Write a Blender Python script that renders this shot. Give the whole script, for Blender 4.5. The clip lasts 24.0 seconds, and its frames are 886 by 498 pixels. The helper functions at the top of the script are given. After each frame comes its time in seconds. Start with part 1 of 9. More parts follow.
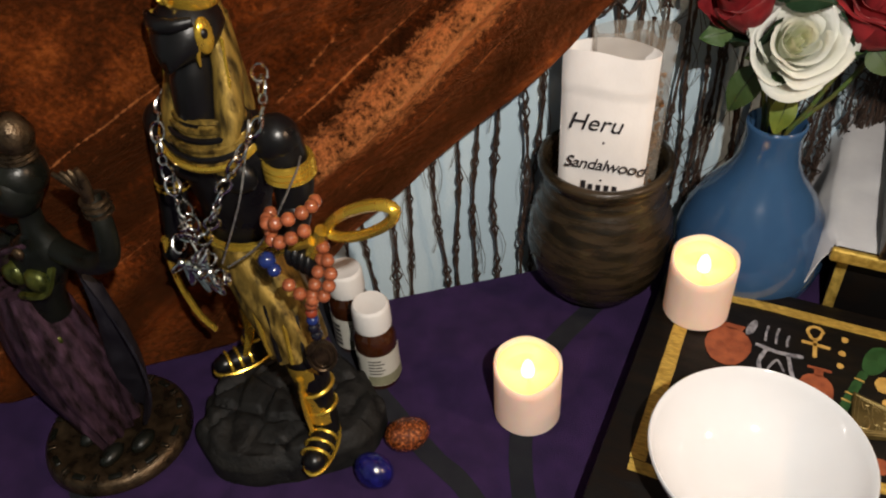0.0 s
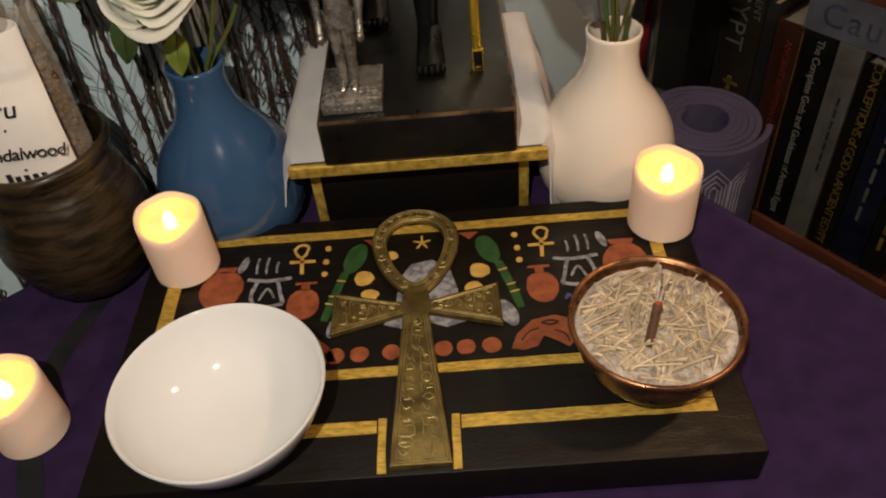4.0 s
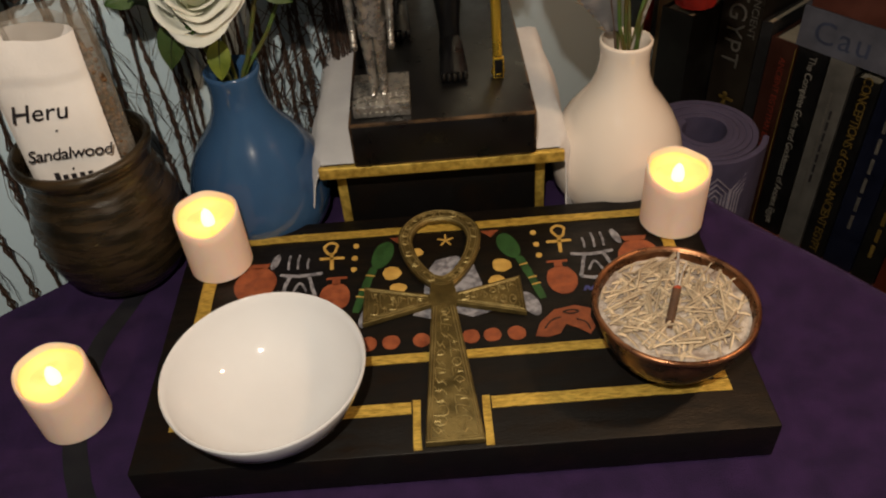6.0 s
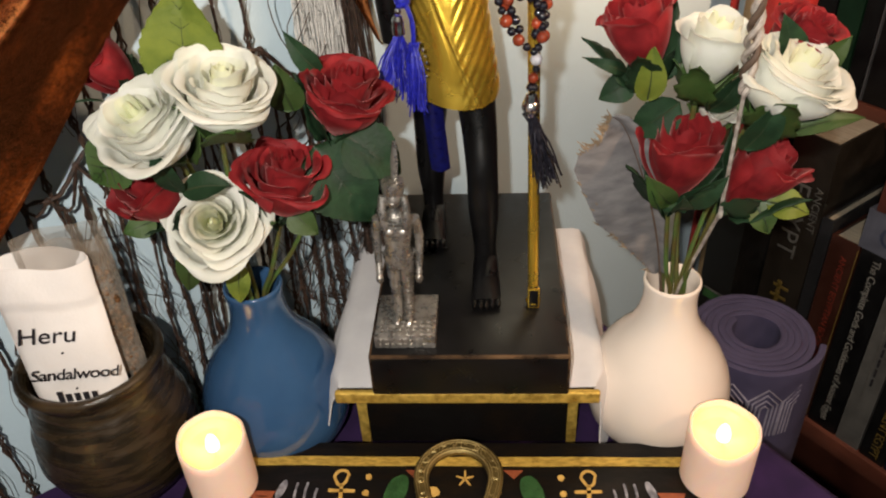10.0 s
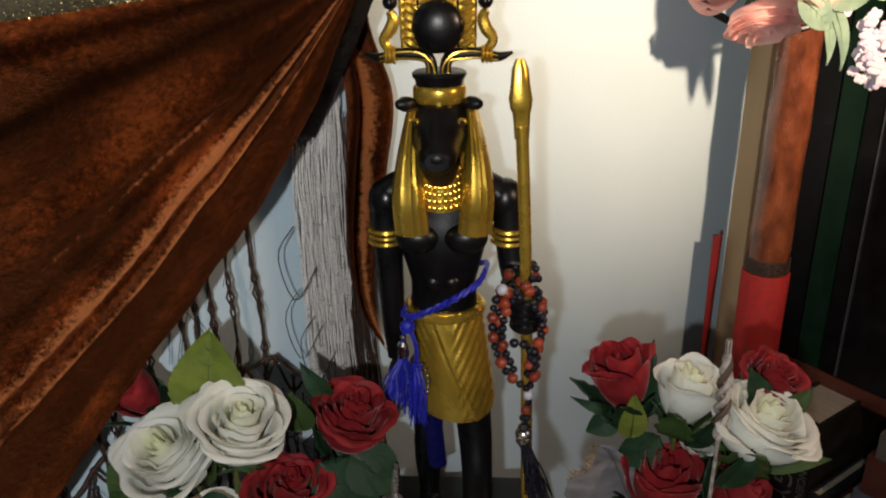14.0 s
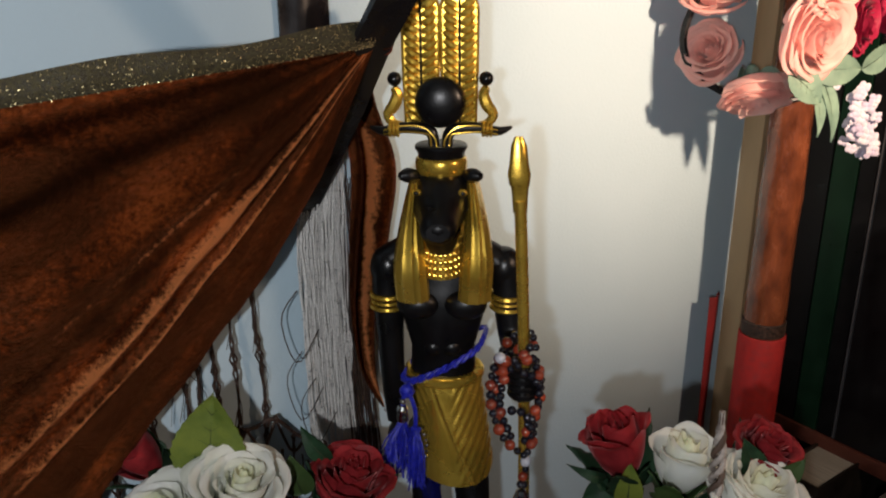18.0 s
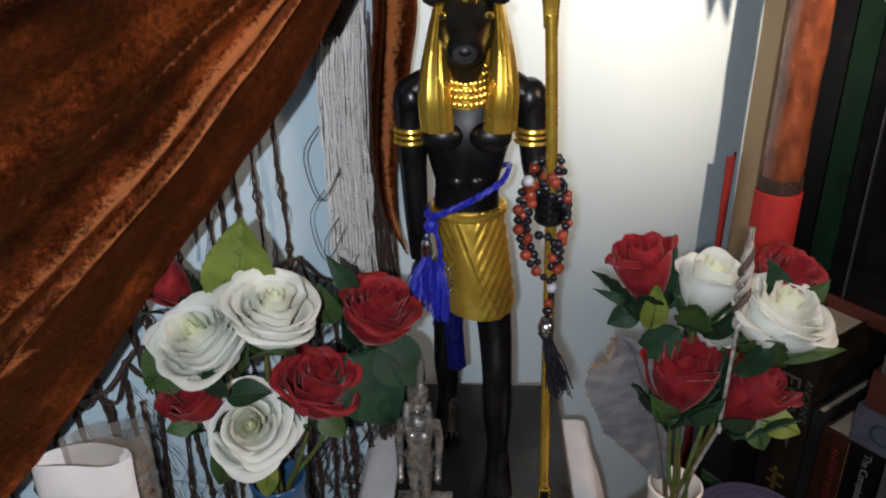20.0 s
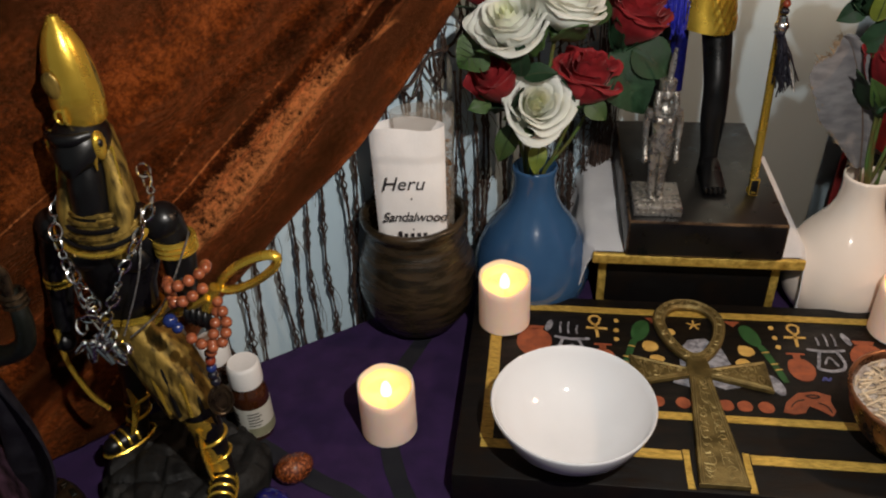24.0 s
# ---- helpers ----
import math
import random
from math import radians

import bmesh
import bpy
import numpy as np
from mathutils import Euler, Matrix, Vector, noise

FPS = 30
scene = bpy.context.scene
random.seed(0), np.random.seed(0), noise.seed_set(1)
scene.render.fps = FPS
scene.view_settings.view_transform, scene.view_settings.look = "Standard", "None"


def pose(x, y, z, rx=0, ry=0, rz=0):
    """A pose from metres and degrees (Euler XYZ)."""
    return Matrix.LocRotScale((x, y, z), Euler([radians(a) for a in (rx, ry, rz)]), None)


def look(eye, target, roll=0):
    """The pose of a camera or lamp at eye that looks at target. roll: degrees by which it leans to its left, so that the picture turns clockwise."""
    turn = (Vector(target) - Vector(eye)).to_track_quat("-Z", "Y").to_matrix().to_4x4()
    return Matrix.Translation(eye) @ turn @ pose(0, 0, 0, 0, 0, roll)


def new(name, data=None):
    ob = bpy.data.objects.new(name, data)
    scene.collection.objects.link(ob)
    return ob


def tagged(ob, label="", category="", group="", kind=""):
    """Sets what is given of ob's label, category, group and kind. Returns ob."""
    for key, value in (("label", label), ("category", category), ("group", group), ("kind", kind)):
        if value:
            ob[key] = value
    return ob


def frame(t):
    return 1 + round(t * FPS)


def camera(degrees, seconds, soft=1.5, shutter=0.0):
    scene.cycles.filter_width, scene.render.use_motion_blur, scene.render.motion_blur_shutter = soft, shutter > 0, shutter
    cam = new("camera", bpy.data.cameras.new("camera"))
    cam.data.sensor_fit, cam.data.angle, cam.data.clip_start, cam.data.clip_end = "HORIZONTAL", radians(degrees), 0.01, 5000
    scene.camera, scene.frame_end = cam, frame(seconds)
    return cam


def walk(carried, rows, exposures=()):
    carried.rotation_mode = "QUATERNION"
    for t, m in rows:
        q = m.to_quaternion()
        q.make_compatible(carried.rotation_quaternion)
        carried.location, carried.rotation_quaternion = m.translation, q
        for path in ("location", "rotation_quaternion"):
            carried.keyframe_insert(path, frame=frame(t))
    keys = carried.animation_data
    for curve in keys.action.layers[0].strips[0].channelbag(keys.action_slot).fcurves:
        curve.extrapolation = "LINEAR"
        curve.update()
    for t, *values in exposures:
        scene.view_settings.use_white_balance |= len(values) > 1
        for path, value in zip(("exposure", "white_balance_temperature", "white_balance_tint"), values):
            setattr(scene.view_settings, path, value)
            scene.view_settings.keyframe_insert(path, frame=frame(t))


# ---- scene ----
# The camera is a phone held over a small altar; x runs along the offering board, y away from it, the cloth lies at z = 0.
cam = camera(58.1, 24.0, soft=2.1)
METRES, EYE, TILT, LEAN, TURN = 0.6976, 0.3708, -40.797, 3.303, 24.957
ROWS = [
    (0.0, 0.0, 0.0, 0.0, 0.0, 0.0, -0.0),
    (0.5, 0.0205, 0.0036, 0.0058, -1.67, 0.27, 1.74),
    (1.0, 0.0517, 0.0067, 0.0057, -4.37, -0.23, 4.21),
    (1.5, 0.085, 0.006, -0.0004, -7.46, -0.86, 7.49),
    (2.0, 0.1165, 0.0111, -0.0067, -10.85, -2.3, 9.79),
    (2.5, 0.1511, 0.0073, -0.0167, -13.93, -3.43, 13.29),
    (3.0, 0.187, -0.0058, -0.0317, -17.09, -4.25, 15.99),
    (3.5, 0.2047, -0.0158, -0.043, -19.36, -4.78, 17.94),
    (5.5, 0.1563, -0.0428, -0.0657, -20.9, -3.77, 18.11),
    (6.0, 0.1489, -0.0441, -0.0625, -21.17, -3.2, 18.13),
    (6.5, 0.1552, -0.0364, -0.0492, -21.1, -2.92, 18.01),
    (7.0, 0.1662, -0.0311, -0.0324, -20.48, -2.11, 17.88),
    (7.5, 0.174, -0.024, -0.0172, -20.17, -1.51, 17.42),
    (8.0, 0.1783, -0.0199, -0.001, -19.56, -0.07, 16.67),
    (8.5, 0.191, -0.0165, 0.0184, -18.94, 1.16, 15.91),
    (9.0, 0.1985, -0.0133, 0.0311, -18.49, 1.82, 15.07),
    (9.5, 0.2018, -0.015, 0.04, -18.26, 2.55, 14.46),
    (10.0, 0.2119, -0.0194, 0.0511, -17.73, 3.75, 14.18),
    (10.5, 0.2146, -0.0206, 0.0625, -17.77, 5.37, 13.06),
    (12.5, 0.1998, -0.0587, 0.1076, -17.78, 12.04, 12.75),
    (13.0, 0.194, -0.0656, 0.1216, -18.06, 13.51, 12.31),
    (13.5, 0.1998, -0.0784, 0.1327, -18.26, 15.5, 12.62),
    (14.0, 0.2062, -0.0873, 0.1385, -18.52, 17.04, 12.82),
    (14.5, 0.206, -0.0957, 0.1454, -18.48, 18.62, 12.62),
    (15.0, 0.2042, -0.1012, 0.1553, -18.51, 19.72, 12.15),
    (15.5, 0.2056, -0.1073, 0.1655, -18.75, 20.6, 11.75),
    (16.0, 0.2073, -0.1147, 0.1724, -18.72, 21.54, 11.87),
    (16.5, 0.2069, -0.1203, 0.1716, -18.49, 22.41, 11.94),
    (17.0, 0.2055, -0.1231, 0.1655, -18.47, 22.47, 12.0),
    (17.5, 0.2036, -0.1161, 0.1587, -18.63, 21.73, 12.05),
    (19.5, 0.1917, -0.0812, 0.1125, -18.74, 15.17, 12.66),
    (20.0, 0.1799, -0.0756, 0.099, -18.62, 13.69, 12.53),
    (20.5, 0.1723, -0.0695, 0.0813, -18.74, 11.47, 12.91),
    (21.0, 0.1547, -0.0715, 0.0629, -18.48, 9.89, 13.17),
    (21.5, 0.1325, -0.0834, 0.0421, -18.15, 8.81, 13.32),
    (22.0, 0.1165, -0.0979, 0.0175, -18.14, 7.65, 13.24),
    (22.5, 0.0878, -0.1093, -0.0009, -16.12, 6.43, 12.81),
    (23.0, 0.0486, -0.1234, -0.0183, -15.51, 6.01, 12.56),
    (23.5, -0.0048, -0.1298, -0.0404, -14.56, 6.19, 11.47),
    (24.0, -0.0634, -0.1291, -0.0512, -14.52, 5.96, 10.9),
]
EXPOSURES = [(0, 0.83, 6700, 10), (3.5, 0.40, 7400, 10), (5.5, 0.32, 7500, 10), (7, 0.42, 7400, 10), (8, 0.70, 7200, 10), (9, 0.95, 6900, 10), (10.5, 0.98, 6700, 10), (11.5, 0.6, 6500, 10), (13, 0.2, 6250, 10), (14, -0.12, 6100, 10), (15, -0.18, 6050, 10), (16, -0.52, 6000, 10), (17, -0.6, 6000, 10), (19.5, 0.15, 5600, 10), (20, 0.3, 5600, 10), (21, 0.75, 5900, 10), (22, 0.6, 6000, 10), (23, 0.7, 6600, 10), (24, 0.44, 6450, 10)]
walk(cam, [(t, pose(-0.1139, -0.3652, EYE, TILT, LEAN, TURN) @ pose(METRES * x, METRES * y, METRES * z, 90 + pitch, roll, yaw)) for t, x, y, z, yaw, pitch, roll in ROWS], EXPOSURES)

# ---- light ----
world = bpy.data.worlds.new("room_dark")
scene.world = world
world.use_nodes = True
world.node_tree.nodes["Background"].inputs[0].default_value = (0.55, 0.62, 0.75, 1)
world.node_tree.nodes["Background"].inputs[1].default_value = 0.02


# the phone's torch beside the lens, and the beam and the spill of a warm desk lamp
torch = bpy.data.lights.new("phone_torch", "POINT")
torch.energy, torch.color, torch.shadow_soft_size = 7.0, (1.0, 0.94, 0.87), 0.006
new("phone_torch", torch).location = (-0.020, -0.395, 0.490)
spot = bpy.data.lights.new("desk_lamp_beam", "SPOT")
spot.energy, spot.color, spot.shadow_soft_size, spot.spot_size, spot.spot_blend = 29.0, (1.0, 0.68, 0.43), 0.012, radians(78), 1.0
new("desk_lamp_beam", spot).matrix_world = look((0.4300, -0.1300, 0.550), (0.1800, 0.3720, 0.525))
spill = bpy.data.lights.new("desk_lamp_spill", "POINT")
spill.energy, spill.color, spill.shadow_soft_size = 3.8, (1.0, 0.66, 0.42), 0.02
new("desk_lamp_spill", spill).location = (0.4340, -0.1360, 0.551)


# ---- materials ----
def ramp(nt, fac, stops):
    node = nt.nodes.new("ShaderNodeValToRGB")
    els = node.color_ramp.elements
    while len(els) < len(stops):
        els.new(0.5)
    for el, (at, col) in zip(els, stops):
        el.position, el.color = at, (*col[:3], 1)
    nt.links.new(fac, node.inputs[0])
    return node.outputs[0]


def noise_tex(nt, vec, scale, detail=4.0, rough=0.55, kind="noise"):
    node = nt.nodes.new("ShaderNodeTexNoise" if kind == "noise" else "ShaderNodeTexVoronoi")
    nt.links.new(vec, node.inputs["Vector"])
    node.inputs["Scale"].default_value = scale
    if kind == "noise":
        node.inputs["Detail"].default_value, node.inputs["Roughness"].default_value = detail, rough
    return node.outputs[0]


def mat(name, col, rough=0.5, metal=0.0, dark=None, scale=60, mix=(0.35, 0.65), fine=600, bump=0.0002, stretch=(1, 1, 1), spread=0.15,
        each=0.0, sheen=0.0, sheen_tint=(1, 1, 1), coat=0.0, sub=0.0, sub_col=None, emit=0.0, emit_col=None, alpha=1.0, trans=0.0, spec=0.5, ior=1.45, thin=0.0, island=False):
    """A surface: two colours by a coarse noise, gloss and relief by a fine one. Sizes are in features per metre."""
    m = bpy.data.materials.new(name)
    m.use_nodes = True
    nt = m.node_tree
    b = nt.nodes["Principled BSDF"]
    tc = nt.nodes.new("ShaderNodeTexCoord")
    mp = nt.nodes.new("ShaderNodeMapping")
    mp.inputs["Scale"].default_value = stretch
    nt.links.new(tc.outputs["Object"], mp.inputs["Vector"])
    vec = mp.outputs[0]
    coarse, small = noise_tex(nt, vec, scale), noise_tex(nt, vec, fine, 3.0)
    dark = dark or tuple(c * 0.6 for c in col)
    colour = ramp(nt, coarse, [(mix[0], dark), (mix[1], col)])
    if each:
        info = nt.nodes.new("ShaderNodeNewGeometry" if island else "ShaderNodeObjectInfo")
        hsv = nt.nodes.new("ShaderNodeHueSaturation")
        ma = nt.nodes.new("ShaderNodeMapRange")
        ma.inputs["To Min"].default_value, ma.inputs["To Max"].default_value = 1 - each, 1 + each
        nt.links.new(info.outputs["Random Per Island" if island else "Random"], ma.inputs[0])
        nt.links.new(ma.outputs[0], hsv.inputs["Value"])
        nt.links.new(colour, hsv.inputs["Color"])
        colour = hsv.outputs[0]
    nt.links.new(colour, b.inputs["Base Color"])
    rr = nt.nodes.new("ShaderNodeMapRange")
    rr.inputs["From Min"].default_value, rr.inputs["From Max"].default_value = 0.3, 0.7
    rr.inputs["To Min"].default_value, rr.inputs["To Max"].default_value = max(0.02, rough - spread), min(1.0, rough + spread)
    nt.links.new(coarse, rr.inputs[0])
    nt.links.new(rr.outputs[0], b.inputs["Roughness"])
    b.inputs["Metallic"].default_value = metal
    b.inputs["Specular IOR Level"].default_value = spec
    b.inputs["IOR"].default_value = ior
    if bump:
        bp = nt.nodes.new("ShaderNodeBump")
        bp.inputs["Distance"].default_value = bump
        bp.inputs["Strength"].default_value = 0.7
        nt.links.new(small, bp.inputs["Height"])
        nt.links.new(bp.outputs[0], b.inputs["Normal"])
    if sheen:
        b.inputs["Sheen Weight"].default_value = sheen
        b.inputs["Sheen Tint"].default_value = (*sheen_tint, 1)
        b.inputs["Sheen Roughness"].default_value = 0.3
    b.inputs["Coat Weight"].default_value = coat
    b.inputs["Coat Roughness"].default_value = 0.06
    if sub:
        b.inputs["Subsurface Weight"].default_value = sub
        b.inputs["Subsurface Radius"].default_value = sub_col or (0.01, 0.006, 0.004)
        b.inputs["Subsurface Scale"].default_value = 0.5
    if emit:
        b.inputs["Emission Strength"].default_value = emit
        b.inputs["Emission Color"].default_value = (*(emit_col or col), 1)
    b.inputs["Transmission Weight"].default_value = trans
    b.inputs["Alpha"].default_value = alpha
    if thin:
        # light seeps through thin cloth and leaves
        tl, mx = nt.nodes.new("ShaderNodeBsdfTranslucent"), nt.nodes.new("ShaderNodeMixShader")
        mx.inputs[0].default_value = thin
        nt.links.new(colour, tl.inputs[0])
        nt.links.new(b.outputs[0], mx.inputs[1])
        nt.links.new(tl.outputs[0], mx.inputs[2])
        nt.links.new(mx.outputs[0], nt.nodes["Material Output"].inputs[0])
    return m


WALL = mat("pale_blue_grey_wall_paint", (0.50, 0.63, 0.71), 0.85, dark=(0.47, 0.60, 0.68), scale=6, fine=350, bump=0.0004, spec=0.25)
CEILING = mat("ceiling_paint", (0.7, 0.69, 0.66), 0.9, dark=(0.66, 0.65, 0.62), scale=3, fine=200)
FLOOR_MAT = mat("brown_carpet", (0.10, 0.075, 0.055), 0.95, dark=(0.06, 0.045, 0.035), scale=12, fine=900, bump=0.002)
CLOTH = mat("purple_cotton", (0.033, 0.0150, 0.062), 0.9, dark=(0.019, 0.0090, 0.040), scale=60, mix=(0.35, 0.65), fine=1300, bump=0.0011, sheen=0.12, sheen_tint=(0.5, 0.35, 0.8), spec=0.2)
PRINT = mat("dark_print_on_cotton", (0.016, 0.017, 0.021), 0.9, dark=(0.010, 0.010, 0.015), scale=80, fine=1500, bump=0.0003, spec=0.2)
TABLE_WOOD = mat("dark_table_wood", (0.09, 0.05, 0.03), 0.5, scale=20, stretch=(1, 8, 1), fine=300)
BLACK_PAINT = mat("black_painted_wood", (0.0048, 0.0040, 0.0036), 0.45, dark=(0.011, 0.007, 0.0045), scale=45, mix=(0.3, 0.55), fine=420, bump=0.00025, stretch=(1, 3, 1), spec=0.28)
GOLD_PAINT = mat("gold_paint", (0.74, 0.50, 0.11), 0.42, 0.45, dark=(0.40, 0.25, 0.045), scale=220, fine=900, bump=0.0004, stretch=(1, 4, 1))
GOLD_LEAF = mat("statue_gold", (0.76, 0.50, 0.07), 0.27, 0.80, dark=(0.64, 0.41, 0.050), scale=60, spread=0.05, fine=500, bump=0.0001)
OLD_GOLD = mat("rubbed_antique_gold", (0.30, 0.195, 0.042), 0.42, 0.65, dark=(0.060, 0.040, 0.012), scale=170, mix=(0.36, 0.60), fine=800, bump=0.0004, stretch=(1.6, 1.6, 0.28))
STATUE_BLACK = mat("black_resin", (0.0048, 0.0046, 0.0050), 0.33, dark=(0.0034, 0.0032, 0.0034), scale=70, spread=0.08, fine=500, bump=0.0001, spec=0.42)
PLINTH_BLACK = mat("dark_bronzed_resin", (0.115, 0.066, 0.032), 0.34, dark=(0.018, 0.011, 0.007), scale=70, mix=(0.38, 0.66), fine=420, bump=0.0006, spec=0.4)
ROCK = mat("dark_rock_resin", (0.0095, 0.0090, 0.0080), 0.7, dark=(0.0045, 0.0042, 0.0040), scale=90, fine=350, bump=0.0010, spec=0.3)
BRONZE = mat("cold_cast_bronze", (0.10, 0.066, 0.036), 0.34, 0.8, dark=(0.036, 0.025, 0.016), scale=150, fine=700, bump=0.0006)
DANCER_SKIN = mat("green_black_bronze", (0.0070, 0.0080, 0.0058), 0.36, 0.1, scale=80, fine=500, spec=0.35)
DANCER_DRESS = mat("purple_bronze_dress", (0.085, 0.042, 0.066), 0.40, 0.5, dark=(0.018, 0.012, 0.011), scale=130, fine=600, bump=0.0006, stretch=(2, 2, 0.6))
DANCER_CAPE = mat("dark_grey_cape", (0.022, 0.020, 0.027), 0.5, 0.4, scale=90, fine=500)
DANCER_GREEN = mat("olive_gold_trim", (0.10, 0.11, 0.02), 0.36, 0.6, dark=(0.02, 0.026, 0.006), scale=160, fine=500)
SILVER = mat("cast_pewter", (0.44, 0.42, 0.39), 0.30, 0.8, dark=(0.22, 0.21, 0.195), scale=190, fine=700, bump=0.0005)
CHAIN_SILVER = mat("polished_silver", (0.75, 0.74, 0.72), 0.16, 1.0, scale=200, fine=700, bump=0.0)
BRASS = mat("engraved_brass", (0.20, 0.145, 0.050), 0.48, 0.7, dark=(0.10, 0.072, 0.024), scale=110, fine=800, bump=0.0003)
BRASS_HI = mat("worn_brass_relief", (0.42, 0.33, 0.14), 0.50, 0.7, dark=(0.27, 0.20, 0.08), scale=160, fine=800, bump=0.0002)
COPPER = mat("hammered_copper", (0.30, 0.135, 0.065), 0.32, 0.9, dark=(0.10, 0.055, 0.030), scale=110, fine=240, bump=0.0008)
ASH = mat("pale_incense_ash", (0.58, 0.52, 0.46), 0.95, dark=(0.25, 0.20, 0.17), scale=200, fine=900, bump=0.0015)
ASH_STICK = mat("spent_incense_ends", (0.57, 0.46, 0.32), 0.9, dark=(0.36, 0.28, 0.19), scale=90, fine=700, each=0.42, island=True)
INCENSE = mat("brown_incense_paste", (0.11, 0.055, 0.03), 0.9, scale=300, fine=900, bump=0.0004)
EMBER = mat("incense_ember", (0.24, 0.045, 0.025), 0.9, emit=0.12, emit_col=(1.0, 0.12, 0.02), scale=300)
CERAMIC_WHITE = mat("white_glazed_china", (0.71, 0.715, 0.73), 0.06, dark=(0.68, 0.685, 0.70), scale=20, spread=0.02, fine=60, bump=0.0001, coat=0.5)
CERAMIC_CREAM = mat("cream_glazed_ceramic", (0.76, 0.675, 0.60), 0.09, dark=(0.75, 0.655, 0.575), scale=25, spread=0.03, fine=60, bump=0.0002, coat=0.5)
CERAMIC_BLUE = mat("slate_blue_glazed_ceramic", (0.032, 0.086, 0.185), 0.16, dark=(0.026, 0.070, 0.155), scale=25, spread=0.04, fine=60, bump=0.0002, coat=0.4)
POT_WOOD = mat("streaked_dark_turned_wood", (0.048, 0.031, 0.015), 0.26, dark=(0.010, 0.008, 0.005), scale=34, mix=(0.36, 0.72), fine=350, bump=0.0004, stretch=(1, 1, 5), spec=0.5, coat=0.15)
# faint emission in WAX stands in for LED light seeping through the shell
WAX = mat("ivory_candle_plastic", (0.84, 0.67, 0.58), 0.45, dark=(0.80, 0.62, 0.53), scale=30, fine=500, bump=0.0001, emit=0.05, emit_col=(1.0, 0.5, 0.25), sub=0.6, sub_col=(0.012, 0.007, 0.004))
FLAME = mat("led_flame_tip", (1.0, 0.85, 0.4), 0.4, emit=3.0, emit_col=(1.0, 0.74, 0.25), bump=0)
LINEN = mat("white_linen", (0.66, 0.65, 0.66), 0.9, dark=(0.58, 0.57, 0.59), scale=40, fine=1800, bump=0.0003, sheen=0.1)
PAPER = mat("white_paper", (0.78, 0.75, 0.73), 0.85, dark=(0.70, 0.67, 0.65), scale=30, fine=600, bump=0.0002)
INK = mat("black_felt_pen", (0.012, 0.010, 0.014), 0.7)
PLASTIC_BAG = mat("clear_cellophane", (0.42, 0.38, 0.33), 0.16, dark=(0.24, 0.19, 0.14), scale=60, fine=160, bump=0.003, alpha=0.38)
ORANGE_RESIN = mat("amber_resin_grains", (0.20, 0.085, 0.022), 0.3, dark=(0.06, 0.032, 0.015), scale=300, fine=500, bump=0.002)
STRAND = mat("bronze_brown_yarn", (0.055, 0.028, 0.018), 0.62, dark=(0.012, 0.007, 0.005), scale=500, mix=(0.4, 0.6), fine=1500, bump=0.0004, sheen=0.15, sheen_tint=(0.8, 0.5, 0.3))
TINSEL_WHITE = mat("silver_white_yarn", (0.80, 0.78, 0.74), 0.40, dark=(0.55, 0.54, 0.52), scale=700, fine=1800, bump=0.0004)
SEQUIN = mat("clear_sequins", (0.75, 0.75, 0.75), 0.15, 1.0, scale=300, bump=0)
HEM = mat("dark_green_gold_hem_tape", (0.060, 0.050, 0.018), 0.55, 0.3, dark=(0.020, 0.017, 0.008), scale=700, fine=1500, bump=0.0006)
GLITTER = mat("gold_glitter", (0.50, 0.42, 0.22), 0.42, 1.0, scale=500, bump=0)
BLACK_STEEL = mat("black_enamelled_steel", (0.013, 0.012, 0.013), 0.30, 0.2, dark=(0.009, 0.008, 0.009), scale=40, fine=200, bump=0.0001)
PETAL_WHITE = mat("ivory_silk_petal", (0.87, 0.88, 0.85), 0.75, dark=(0.82, 0.84, 0.76), scale=45, fine=900, bump=0.0002, sheen=0.15, each=0.03, thin=0.45)
PETAL_RED = mat("crimson_silk_petal", (0.36, 0.022, 0.028), 0.66, dark=(0.18, 0.009, 0.013), scale=75, fine=700, bump=0.0003, sheen=0.35, sheen_tint=(1.0, 0.4, 0.4), each=0.15, thin=0.40)
PETAL_PINK = mat("salmon_pink_silk_petal", (0.95, 0.68, 0.62), 0.7, dark=(0.94, 0.58, 0.52), scale=50, fine=700, bump=0.0003, sheen=0.2, each=0.06, thin=0.5)
PETAL_MAGENTA = mat("cerise_silk_petal", (0.55, 0.02, 0.085), 0.65, dark=(0.36, 0.01, 0.05), scale=60, fine=900, bump=0.0002, sheen=0.2, each=0.15, thin=0.3)
LEAF_LIGHT = mat("light_green_silk_leaf", (0.135, 0.17, 0.022), 0.5, dark=(0.085, 0.12, 0.018), scale=90, fine=500, bump=0.0004, each=0.1)
LEAF_DARK = mat("dark_green_silk_leaf", (0.015, 0.042, 0.018), 0.6, dark=(0.008, 0.022, 0.010), scale=90, fine=500, bump=0.0004, each=0.2, spec=0.25)
LEAF_MID = mat("green_silk_leaf", (0.045, 0.080, 0.018), 0.55, dark=(0.028, 0.065, 0.015), scale=90, fine=500, bump=0.0004, each=0.2)
LEAF_VEIN = mat("dark_leaf_vein", (0.022, 0.035, 0.012), 0.6, scale=90)
FEATHER_TAN = mat("frayed_tan_feather", (0.26, 0.19, 0.12), 0.8, dark=(0.12, 0.09, 0.06), scale=150, fine=900)
STRAW_DARK = mat("brown_seed_stripe", (0.10, 0.065, 0.045), 0.7, dark=(0.05, 0.03, 0.02), scale=200, fine=700)
